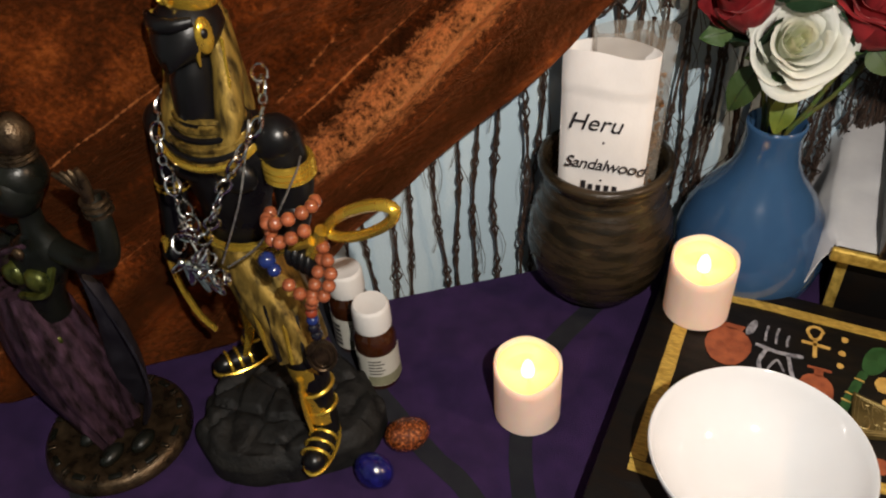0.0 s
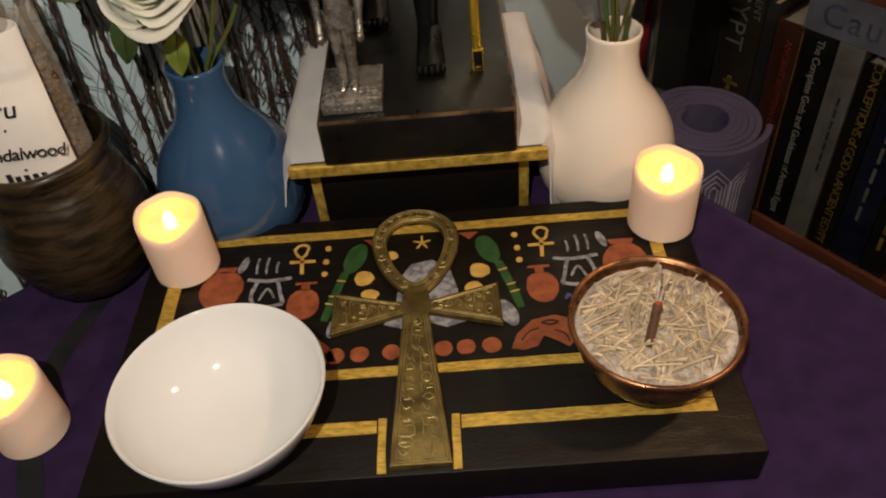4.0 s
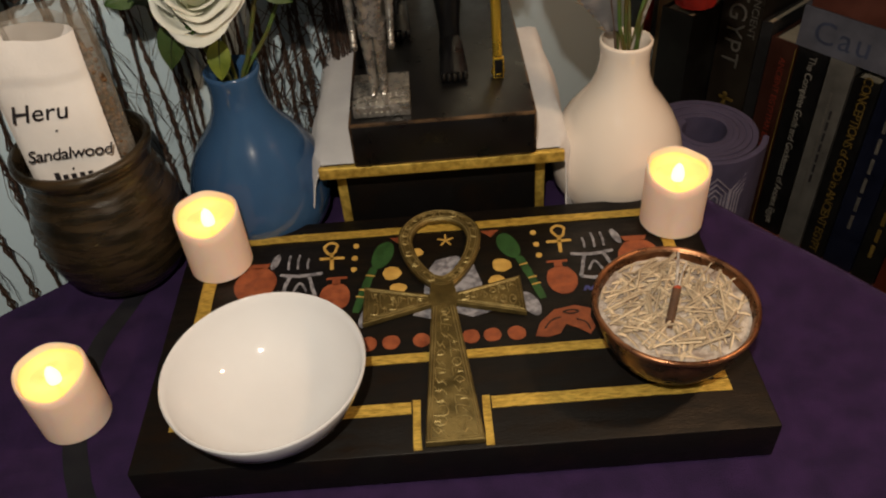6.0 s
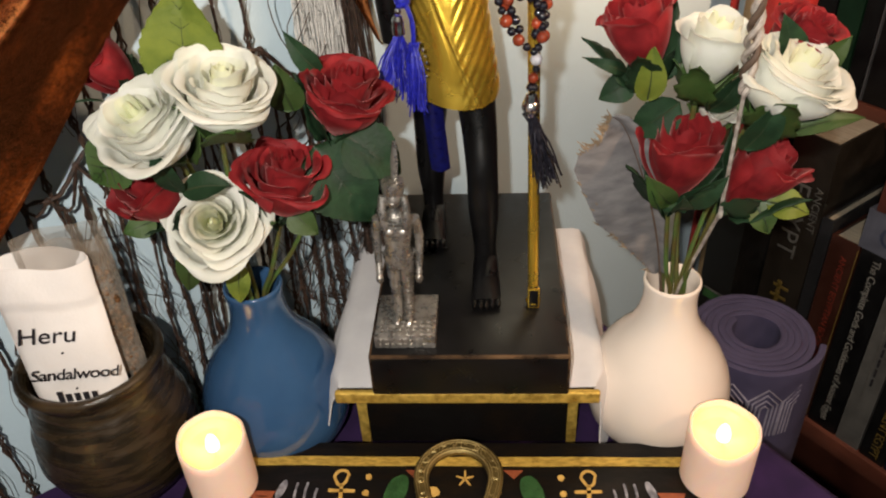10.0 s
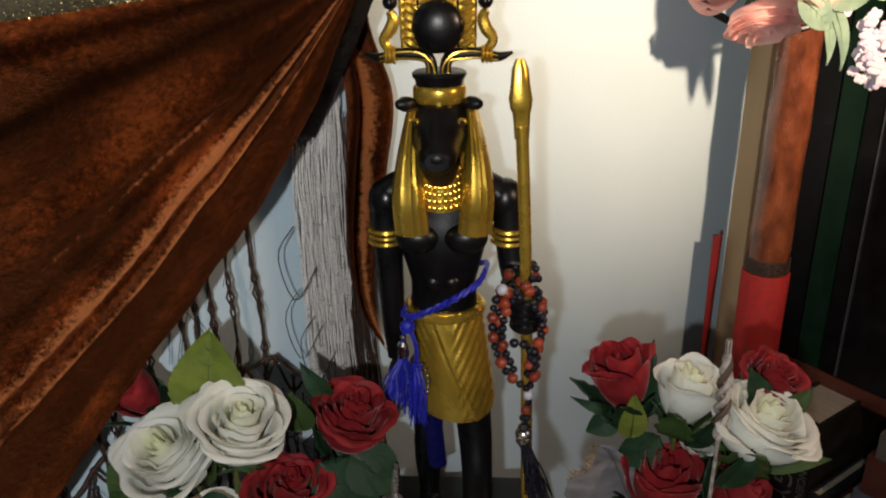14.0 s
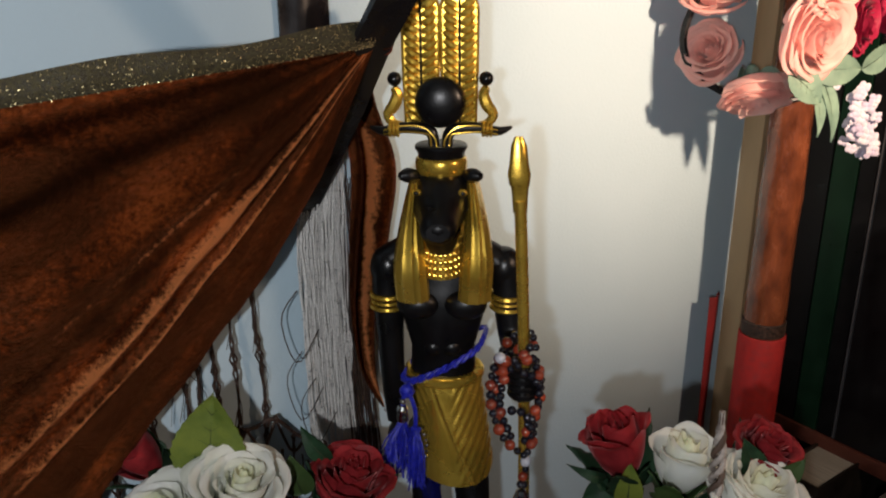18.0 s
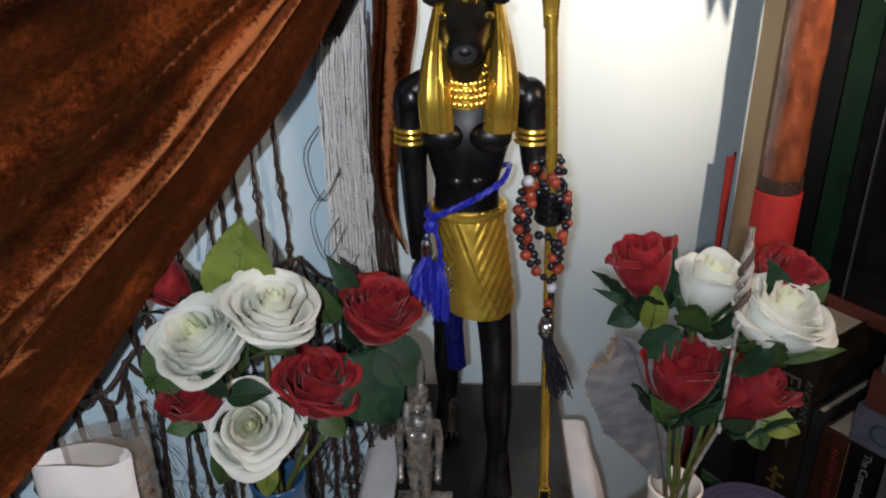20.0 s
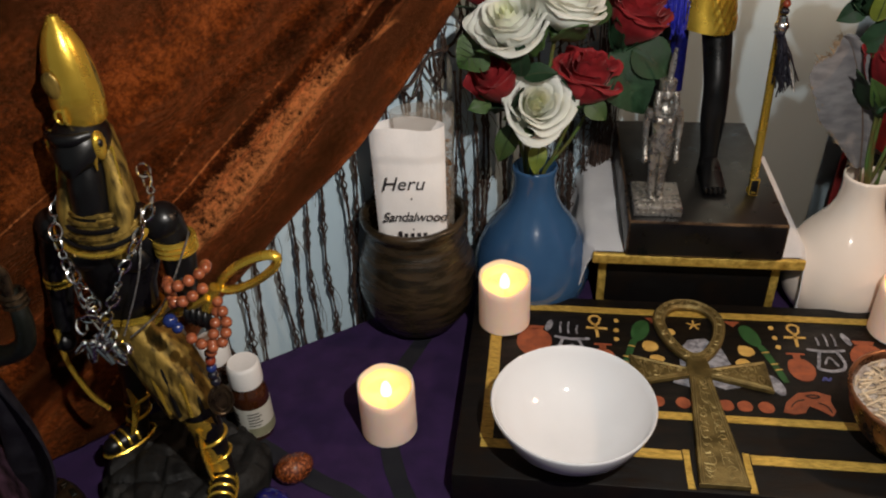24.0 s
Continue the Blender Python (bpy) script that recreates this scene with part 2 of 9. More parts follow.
LEAF_SAGE = mat("sage_grey_leaf", (0.20, 0.30, 0.22), 0.7, dark=(0.13, 0.21, 0.16), scale=80, fine=500, bump=0.0004, each=0.1)
STEM = mat("plastic_flower_stem", (0.055, 0.115, 0.025), 0.5, dark=(0.09, 0.07, 0.02), scale=80, fine=500)
LILAC = mat("white_lilac_blossom", (0.80, 0.77, 0.80), 0.8, dark=(0.58, 0.50, 0.66), scale=120, fine=500, each=0.1)
FEATHER = mat("grey_feather", (0.165, 0.160, 0.164), 0.7, dark=(0.095, 0.093, 0.100), scale=70, stretch=(1, 1, 3), fine=1200, bump=0.0004)
STRAW = mat("pale_twisted_stem", (0.42, 0.38, 0.34), 0.7, dark=(0.18, 0.15, 0.13), scale=200, fine=700, bump=0.0004)
BLUE_SILK = mat("dark_blue_silk", (0.006, 0.008, 0.12), 0.4, dark=(0.003, 0.004, 0.06), scale=300, fine=1200)
BLUE_YARN = mat("royal_blue_cord", (0.022, 0.028, 0.50), 0.42, dark=(0.009, 0.010, 0.20), scale=600, fine=1500, bump=0.0003, sheen=0.3, sheen_tint=(0.4, 0.4, 1.0))
BLACK_YARN = mat("black_metallic_thread", (0.03, 0.03, 0.045), 0.35, 0.4, dark=(0.01, 0.01, 0.015), scale=600, fine=1500, bump=0.0003)
BEAD_RED = mat("carnelian_bead", (0.27, 0.045, 0.018), 0.14, dark=(0.13, 0.018, 0.008), scale=200, bump=0, each=0.3, coat=0.4)
BEAD_BLACK = mat("black_onyx_bead", (0.008, 0.008, 0.014), 0.12, scale=200, bump=0, coat=0.4)
BEAD_WHITE = mat("milky_quartz_bead", (0.5, 0.5, 0.55), 0.15, scale=200, bump=0, coat=0.3)
BEAD_BLUE = mat("lapis_bead", (0.012, 0.025, 0.12), 0.15, scale=300, bump=0, coat=0.4)
BEAD_PEACH = mat("sunstone_bead", (0.31, 0.090, 0.038), 0.16, dark=(0.15, 0.038, 0.015), scale=300, bump=0, each=0.15, coat=0.4)
GOLDSTONE = mat("glittering_goldstone", (0.38, 0.10, 0.018), 0.20, 0.35, dark=(0.10, 0.020, 0.004), scale=700, mix=(0.46, 0.62), fine=2500, bump=0.0008, coat=0.8)
LAPIS = mat("polished_blue_glass_stone", (0.010, 0.010, 0.13), 0.12, dark=(0.004, 0.004, 0.05), scale=120, bump=0.0002, coat=0.6)
AMBER_GLASS = mat("amber_bottle_glass", (0.045, 0.013, 0.004), 0.07, dark=(0.022, 0.007, 0.003), scale=60, bump=0, coat=0.6)
CAP_WHITE = mat("white_ribbed_plastic", (0.70, 0.69, 0.67), 0.4, dark=(0.66, 0.65, 0.63), scale=60, fine=400)
LABEL = mat("white_bottle_label", (0.50, 0.49, 0.44), 0.6, dark=(0.44, 0.43, 0.38), scale=60, fine=400)
LABEL_OLIVE = mat("olive_label_band", (0.25, 0.25, 0.16), 0.6, scale=60)
YOGA = mat("lilac_foam_mat", (0.068, 0.058, 0.116), 0.85, dark=(0.050, 0.043, 0.090), scale=60, fine=900, bump=0.0008)
YOGA_PRINT = mat("pale_print_on_foam", (0.30, 0.28, 0.36), 0.85, scale=60)
SHELF_WOOD = mat("reddish_shelf_wood", (0.130, 0.038, 0.022), 0.5, dark=(0.070, 0.021, 0.013), scale=20, stretch=(1, 6, 1), fine=300)
POST_WOOD = mat("pale_wooden_lath", (0.34, 0.24, 0.13), 0.55, dark=(0.25, 0.17, 0.09), scale=30, stretch=(1, 1, 0.15), fine=300)
BAMBOO = mat("varnished_copper_cane", (0.20, 0.058, 0.022), 0.20, dark=(0.075, 0.022, 0.010), scale=60, mix=(0.35, 0.65), stretch=(1, 1, 0.5), fine=260, bump=0.0016, coat=0.6)
RED_CORD = mat("red_wound_cord", (0.45, 0.022, 0.018), 0.75, dark=(0.32, 0.013, 0.012), scale=200, fine=900, bump=0.0004)
RED_CLOTH = mat("red_folded_cloth", (0.24, 0.012, 0.012), 0.85, scale=40, fine=900)
PAGES = mat("page_block", (0.36, 0.32, 0.25), 0.9, dark=(0.26, 0.23, 0.18), scale=20, stretch=(1, 30, 1), fine=900, bump=0.0003)
TEXT_WHITE = mat("white_print", (0.21, 0.205, 0.19), 0.6)
TEXT_GREY = mat("grey_print", (0.100, 0.096, 0.088), 0.6)
TEXT_GOLD = mat("gold_print", (0.132, 0.088, 0.019), 0.5)
TEXT_RED = mat("red_print", (0.157, 0.017, 0.008), 0.6)
PAINT_ORANGE = mat("terracotta_brush_paint", (0.32, 0.085, 0.032), 0.6, dark=(0.19, 0.045, 0.018), scale=160, fine=700, bump=0.0005)
PAINT_GREEN = mat("green_brush_paint", (0.022, 0.085, 0.020), 0.6, dark=(0.012, 0.048, 0.012), scale=160, fine=700, bump=0.0005)
PAINT_GREY = mat("pale_grey_brush_paint", (0.30, 0.30, 0.33), 0.65, dark=(0.12, 0.12, 0.14), scale=230, mix=(0.4, 0.6), fine=700, bump=0.0005)
PAINT_YELLOW = mat("ochre_brush_paint", (0.60, 0.38, 0.10), 0.6, dark=(0.44, 0.26, 0.06), scale=160, fine=700, bump=0.0005)
PAINT_BLUE = mat("blue_brush_paint", (0.06, 0.07, 0.24), 0.6, scale=160)
PAINT_DARK = mat("dark_brush_line", (0.02, 0.010, 0.008), 0.6, scale=160)


def dye_heart(m, reach, tint):
    """Tints a petal's foot, near the axis of its bloom, towards another dye."""
    nt = m.node_tree
    b = nt.nodes["Principled BSDF"]
    was = b.inputs["Base Color"].links[0].from_socket
    tc, cross, size = nt.nodes.new("ShaderNodeTexCoord"), nt.nodes.new("ShaderNodeVectorMath"), nt.nodes.new("ShaderNodeVectorMath")
    cross.operation, size.operation = "MULTIPLY", "LENGTH"
    cross.inputs[1].default_value = (1, 1, 0)
    nt.links.new(tc.outputs["Object"], cross.inputs[0])
    nt.links.new(cross.outputs[0], size.inputs[0])
    fac = nt.nodes.new("ShaderNodeMapRange")
    fac.interpolation_type = "SMOOTHSTEP"
    fac.inputs["From Min"].default_value, fac.inputs["From Max"].default_value = reach * 0.15, reach
    fac.inputs["To Min"].default_value, fac.inputs["To Max"].default_value = 0.85, 0.0
    nt.links.new(size.outputs["Value"], fac.inputs[0])
    mx = nt.nodes.new("ShaderNodeMix")
    mx.data_type = "RGBA"
    nt.links.new(fac.outputs[0], mx.inputs[0])
    colour_in = [k for k in mx.inputs if k.type == "RGBA"]
    nt.links.new(was, colour_in[0])
    colour_in[1].default_value = (*tint, 1)
    out = [k for k in mx.outputs if k.type == "RGBA"][0]
    for link in list(was.links):
        if link.to_node != mx:
            nt.links.new(out, link.to_socket)


dye_heart(PETAL_WHITE, 0.0110, (0.80, 0.83, 0.58))


def velvet():
    """Crushed velvet: a dark pile with copper nap patches; crease shine and fold shade are put into its colour."""
    m = bpy.data.materials.new("rust_crushed_velvet")
    m.use_nodes = True
    nt = m.node_tree
    b = nt.nodes["Principled BSDF"]
    tc = nt.nodes.new("ShaderNodeTexCoord")
    vec = tc.outputs["Object"]
    mp = nt.nodes.new("ShaderNodeMapping")
    mp.inputs["Scale"].default_value = (8.5, 1.5, 1)
    nt.links.new(tc.outputs["UV"], mp.inputs["Vector"])
    streak = noise_tex(nt, mp.outputs[0], 1.0, 2.0, 0.5)
    patch = noise_tex(nt, vec, 22, 5.0, 0.62)
    small = noise_tex(nt, vec, 300, 6.0, 0.78)

    def blend(a, ka, c, kc=0.0):
        node = nt.nodes.new("ShaderNodeMath")
        node.operation = "MULTIPLY_ADD"
        nt.links.new(a, node.inputs[0])
        node.inputs[1].default_value = ka
        if c is None:
            node.inputs[2].default_value = kc
        else:
            nt.links.new(c, node.inputs[2])
        return node.outputs[0]

    sep = nt.nodes.new("ShaderNodeSeparateXYZ")
    nt.links.new(tc.outputs["UV"], sep.inputs[0])
    # crease shine painted in along two sharp creases by the free edge, partly a third
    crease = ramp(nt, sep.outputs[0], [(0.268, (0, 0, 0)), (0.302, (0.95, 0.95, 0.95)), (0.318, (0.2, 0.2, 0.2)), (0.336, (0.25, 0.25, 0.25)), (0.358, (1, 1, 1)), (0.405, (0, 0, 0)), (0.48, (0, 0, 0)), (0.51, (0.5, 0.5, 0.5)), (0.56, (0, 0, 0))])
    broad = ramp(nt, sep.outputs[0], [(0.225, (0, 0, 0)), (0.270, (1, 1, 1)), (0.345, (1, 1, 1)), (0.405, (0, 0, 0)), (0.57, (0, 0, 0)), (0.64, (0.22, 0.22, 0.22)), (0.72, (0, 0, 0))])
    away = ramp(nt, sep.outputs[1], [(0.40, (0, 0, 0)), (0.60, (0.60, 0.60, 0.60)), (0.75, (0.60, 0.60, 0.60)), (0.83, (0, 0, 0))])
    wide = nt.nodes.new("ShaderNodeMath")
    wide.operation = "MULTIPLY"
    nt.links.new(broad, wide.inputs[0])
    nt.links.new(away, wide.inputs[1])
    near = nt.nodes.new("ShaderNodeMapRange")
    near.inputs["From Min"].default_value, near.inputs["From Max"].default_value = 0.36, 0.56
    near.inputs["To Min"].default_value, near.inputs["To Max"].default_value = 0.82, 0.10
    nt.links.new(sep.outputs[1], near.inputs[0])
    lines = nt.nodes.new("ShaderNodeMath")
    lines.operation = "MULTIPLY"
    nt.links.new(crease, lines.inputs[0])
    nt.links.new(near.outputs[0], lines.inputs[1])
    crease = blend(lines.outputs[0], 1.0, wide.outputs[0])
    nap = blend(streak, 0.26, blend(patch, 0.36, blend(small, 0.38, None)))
    # painted shine of stray hard creases crosses the lower, looser part
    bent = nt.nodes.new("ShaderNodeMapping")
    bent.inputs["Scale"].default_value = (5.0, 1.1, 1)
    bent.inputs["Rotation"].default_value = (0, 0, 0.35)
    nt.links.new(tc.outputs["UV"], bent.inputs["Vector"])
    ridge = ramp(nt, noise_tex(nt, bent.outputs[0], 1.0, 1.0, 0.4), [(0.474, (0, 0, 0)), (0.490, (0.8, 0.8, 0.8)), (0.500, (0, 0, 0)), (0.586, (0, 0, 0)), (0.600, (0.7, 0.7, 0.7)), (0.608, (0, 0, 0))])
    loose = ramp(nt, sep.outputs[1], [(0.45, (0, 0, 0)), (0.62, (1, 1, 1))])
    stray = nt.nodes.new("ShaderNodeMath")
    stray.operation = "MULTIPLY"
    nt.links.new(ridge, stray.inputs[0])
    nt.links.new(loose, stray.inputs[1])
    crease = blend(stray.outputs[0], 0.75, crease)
    crease_shine = blend(crease, 1.35, blend(small, 1.8, blend(patch, 1.4, None, -1.68)))
    fold = ramp(nt, crease_shine, [(0.50, (0, 0, 0)), (0.90, (0.95, 0.95, 0.95))])
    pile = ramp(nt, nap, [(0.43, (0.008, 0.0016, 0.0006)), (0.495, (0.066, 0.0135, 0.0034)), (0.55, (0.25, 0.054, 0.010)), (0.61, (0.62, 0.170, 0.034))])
    # shade between the creases is put into the pile's colour
    fold_shade = ramp(nt, sep.outputs[0], [(0.0, (0.8, 0.8, 0.8)), (0.20, (0.55, 0.55, 0.55)), (0.30, (1, 1, 1)), (0.40, (0.85, 0.85, 0.85)), (0.46, (0.55, 0.55, 0.55)), (0.62, (0.75, 0.75, 0.75)), (0.70, (0.55, 0.55, 0.55)), (1.0, (0.8, 0.8, 0.8))])
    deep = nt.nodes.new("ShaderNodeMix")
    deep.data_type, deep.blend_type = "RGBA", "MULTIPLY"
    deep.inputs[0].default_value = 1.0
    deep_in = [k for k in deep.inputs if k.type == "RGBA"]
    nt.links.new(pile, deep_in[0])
    nt.links.new(fold_shade, deep_in[1])
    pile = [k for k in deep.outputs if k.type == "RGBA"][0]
    # fold shade and sheen painted into the pile as long dark and bright swathes
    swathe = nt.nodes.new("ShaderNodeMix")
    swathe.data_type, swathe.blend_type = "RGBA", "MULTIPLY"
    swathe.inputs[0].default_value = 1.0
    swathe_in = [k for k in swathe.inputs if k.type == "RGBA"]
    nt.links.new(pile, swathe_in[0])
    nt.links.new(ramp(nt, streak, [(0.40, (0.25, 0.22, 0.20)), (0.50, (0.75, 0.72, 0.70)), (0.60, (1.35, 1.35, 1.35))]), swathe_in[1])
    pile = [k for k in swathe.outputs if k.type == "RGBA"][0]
    # shade towards the tie, where the cloth is drawn tight, is put into the colour
    tie_shade = nt.nodes.new("ShaderNodeMix")
    tie_shade.data_type, tie_shade.blend_type = "RGBA", "MULTIPLY"
    tie_shade.inputs[0].default_value = 1.0
    tie_shade_in = [k for k in tie_shade.inputs if k.type == "RGBA"]
    nt.links.new(pile, tie_shade_in[0])
    nt.links.new(ramp(nt, sep.outputs[1], [(0.0, (0.60, 0.60, 0.60)), (0.42, (0.72, 0.72, 0.72)), (0.60, (0.74, 0.74, 0.74)), (0.85, (0.85, 0.85, 0.85))]), tie_shade_in[1])
    pile = [k for k in tie_shade.outputs if k.type == "RGBA"][0]
    # copper highlight colour laid over the pile by the crease mask
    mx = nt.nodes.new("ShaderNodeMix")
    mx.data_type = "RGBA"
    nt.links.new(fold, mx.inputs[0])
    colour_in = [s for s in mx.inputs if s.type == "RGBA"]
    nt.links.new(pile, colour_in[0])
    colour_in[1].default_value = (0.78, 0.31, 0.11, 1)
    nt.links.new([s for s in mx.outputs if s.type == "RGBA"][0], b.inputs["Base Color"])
    nt.links.new(ramp(nt, nap, [(0.42, (0.56, 0.56, 0.56)), (0.60, (0.33, 0.33, 0.33))]), b.inputs["Roughness"])
    b.inputs["Metallic"].default_value = 0.80
    b.inputs["Specular Tint"].default_value = (1.0, 0.50, 0.24, 1)
    b.inputs["Sheen Weight"].default_value = 0.25
    b.inputs["Sheen Roughness"].default_value = 0.3
    b.inputs["Sheen Tint"].default_value = (1.0, 0.30, 0.10, 1)
    bp = nt.nodes.new("ShaderNodeBump")
    bp.inputs["Distance"].default_value, bp.inputs["Strength"].default_value = 0.009, 0.9
    nt.links.new(nap, bp.inputs["Height"])
    nt.links.new(bp.outputs[0], b.inputs["Normal"])
    return m


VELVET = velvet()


# ---- building helpers ----
def part(name, bm, material, parent=None, label="", smooth=35):
    me = bpy.data.meshes.new(name)
    bmesh.ops.recalc_face_normals(bm, faces=bm.faces[:])
    bm.to_mesh(me)
    bm.free()
    for m in material if isinstance(material, (list, tuple)) else [material]:
        me.materials.append(m)
    me.polygons.foreach_set("use_smooth", [bool(smooth)] * len(me.polygons))
    if smooth:
        me.set_sharp_from_angle(angle=radians(smooth))
    ob = new(name, me)
    if parent:
        ob.parent = parent
    return tagged(ob, label)


def thing(name, m, label, category, group="", kind=""):
    ob = new(name)
    ob.empty_display_size = 0.02
    ob.matrix_world = m
    return tagged(ob, label, category, group, kind)


def whole(name, bm, material, m, label, category, group="", kind="", smooth=35):
    ob = part(name, bm, material, None, label, smooth)
    ob.matrix_world = m
    return tagged(ob, label, category, group, kind)


def shared(name, me, parent, m=None, label=""):
    ob = new(name, me)
    ob.parent = parent
    if m is not None:
        ob.matrix_local = m
    return tagged(ob, label)


def skin(bm, rings, closed=True, caps=True, mi=0):
    """Faces between rings of equal count; closed rings go round."""
    vs = [[bm.verts.new(p) for p in r] for r in rings]
    n = len(vs[0])
    faces = []
    for a, b in zip(vs, vs[1:]):
        for i in range(n if closed else n - 1):
            j = (i + 1) % n
            faces.append(bm.faces.new((a[i], a[j], b[j], b[i])))
    if caps and closed:
        faces.append(bm.faces.new(vs[0][::-1]))
        faces.append(bm.faces.new(vs[-1]))
    for f in faces:
        f.material_index = mi
    return faces


def lathe(bm, prof, seg=40, at=(0, 0, 0), mi=0, wob=0.0, caps=False):
    """Turns (radius, height) pairs round the upright axis."""
    rings = []
    for k, (r, z) in enumerate(prof):
        rings.append([(at[0] + max(r, 1e-5) * math.cos(a) * (1 + wob * noise.noise((math.cos(a) * 2, math.sin(a) * 2, z * 60))),
                       at[1] + max(r, 1e-5) * math.sin(a) * (1 + wob * noise.noise((math.cos(a) * 2, math.sin(a) * 2, z * 60))),
                       at[2] + z) for a in (2 * math.pi * i / seg for i in range(seg))])
    return skin(bm, rings, True, caps, mi)


def curve_points(pts, n):
    """A smooth line through the points, n points long."""
    p = [Vector(q) for q in pts]
    if len(p) == 2:
        return [p[0].lerp(p[1], i / (n - 1)) for i in range(n)]
    out = []
    for i in range(n):
        f = i / (n - 1) * (len(p) - 1)
        k = min(int(f), len(p) - 2)
        t = f - k
        a, b, c, d = p[max(k - 1, 0)], p[k], p[k + 1], p[min(k + 2, len(p) - 1)]
        out.append(0.5 * ((2 * b) + (c - a) * t + (2 * a - 5 * b + 4 * c - d) * t * t + (3 * b - a - 3 * c + d) * t ** 3))
    return out


def tube(bm, pts, radius, seg=8, mi=0, closed=False, flat=1.0, caps=True):
    """A round (or flattened) rod along the points; radius is one number or one for each point."""
    p = [Vector(q) for q in pts]
    n = len(p)
    rad = radius if isinstance(radius, (list, tuple)) else [radius] * n
    up = Vector((0.13, 0.21, 0.97))
    rings = []
    side = None
    for i in range(n):
        a, b = (p[(i - 1) % n], p[(i + 1) % n]) if closed else (p[max(i - 1, 0)], p[min(i + 1, n - 1)])
        d = (b - a).normalized() if (b - a).length > 1e-9 else Vector((0, 0, 1))
        if side is None:
            side = d.cross(up)
            side = side.normalized() if side.length > 1e-3 else d.cross(Vector((1, 0, 0))).normalized()
        else:
            side = (side - d * side.dot(d)).normalized()
        over = d.cross(side)
        rings.append([p[i] + (side * math.cos(t) + over * math.sin(t) * flat) * rad[i] for t in (2 * math.pi * k / seg for k in range(seg))])
    if closed:
        rings.append(rings[0])
        fs = skin(bm, rings, True, False, mi)
        bmesh.ops.remove_doubles(bm, verts=list({v for f in fs for v in f.verts}), dist=1e-7)
        return fs
    return skin(bm, rings, True, caps, mi)


def ball(bm, c, r, seg=12, mi=0, rot=None):
    """An ellipsoid with the half-axes r."""
    r = (r, r, r) if not isinstance(r, (list, tuple)) else r
    rings = []
    k = max(6, seg // 2 + 1)
    for i in range(k + 1):
        th = math.pi * i / k
        s, z = max(math.sin(th), 1e-3), -math.cos(th)
        ring = [Vector((r[0] * s * math.cos(a), r[1] * s * math.sin(a), r[2] * z)) for a in (2 * math.pi * j / seg for j in range(seg))]
        rings.append([Vector(c) + (rot @ q if rot else q) for q in ring])
    return skin(bm, rings, True, True, mi)


def box(bm, lo, hi, bevel=0.0, mi=0, seg=2, m=None):
    made = bmesh.ops.create_cube(bm, size=1.0)["verts"]
    c, s = (Vector(lo) + Vector(hi)) / 2, Vector(hi) - Vector(lo)
    for v in made:
        v.co = Vector((v.co.x * s.x, v.co.y * s.y, v.co.z * s.z)) + c
    faces = {f for v in made for f in v.link_faces}
    if bevel:
        res = bmesh.ops.bevel(bm, geom=list({e for v in made for e in v.link_edges}), offset=bevel, segments=seg, profile=0.5, affect="EDGES")
        faces = {f for f in faces if f.is_valid} | set(res["faces"])
        made = list({v for f in faces for v in f.verts})
    for f in faces:
        f.material_index = mi
    if m is not None:
        for v in made:
            v.co = m @ v.co
    return faces


def sheet(bm, fn, nu, nv, mi=0, thick=0.0, uv=False):
    """A grid of points fn(u, v), u and v from 0 to 1; with thick, a second side; with uv, a map of u and v."""
    layer = bm.loops.layers.uv.new("map") if uv else None
    g = [[bm.verts.new(fn(i / nu, j / nv)) for j in range(nv + 1)] for i in range(nu + 1)]
    fs = []
    for i in range(nu):
        for j in range(nv):
            f = bm.faces.new((g[i][j], g[i + 1][j], g[i + 1][j + 1], g[i][j + 1]))
            f.material_index = mi
            fs.append(f)
            if uv:
                for loop, (a, c) in zip(f.loops, ((i, j), (i + 1, j), (i + 1, j + 1), (i, j + 1))):
                    loop[layer].uv = (a / nu, c / nv)
    if thick:
        bmesh.ops.recalc_face_normals(bm, faces=fs)
        bmesh.ops.solidify(bm, geom=fs, thickness=thick)
    return fs


def slab(bm, outline, z0, z1, mi=0, bevel=0.0):
    """A flat piece with the outline (x, y), from z0 to z1."""
    top = [bm.verts.new((x, y, z1)) for x, y in outline]
    low = [bm.verts.new((x, y, z0)) for x, y in outline]
    n = len(outline)
    faces = [bm.faces.new(top), bm.faces.new(low[::-1])]
    for i in range(n):
        j = (i + 1) % n
        faces.append(bm.faces.new((low[i], low[j], top[j], top[i])))
    for f in faces:
        f.material_index = mi
    if bevel:
        bmesh.ops.bevel(bm, geom=list({e for e in faces[0].edges}), offset=bevel, segments=2, profile=0.5, affect="EDGES")
    return faces


def lettering(text, size, material, parent, m, shear=0.0, name="printed_title", depth=0.00012, wide=1.0, thin=0.0):
    cu = bpy.data.curves.new(name, "FONT")
    cu.body, cu.size, cu.extrude, cu.shear = text, size, depth, shear
    cu.align_x, cu.align_y = "CENTER", "CENTER"
    cu.space_character = wide
    cu.resolution_u = 3
    cu.offset = thin
    cu.materials.append(material)
    ob = new(name, cu)
    ob.parent = parent
    ob.matrix_local = m
    return ob


# the back wall's own frame: u along the wall, d out from it, h up
WALL_TURN = radians(37.6)
ALONG = Vector((math.cos(WALL_TURN), math.sin(WALL_TURN), 0))
OUTWARD = Vector((math.sin(WALL_TURN), -math.cos(WALL_TURN), 0))
WALL_FOOT = Vector((-0.248, 0.042, 0))


def by_wall(u, d, h):
    return WALL_FOOT + ALONG * u + OUTWARD * d + Vector((0, 0, h))


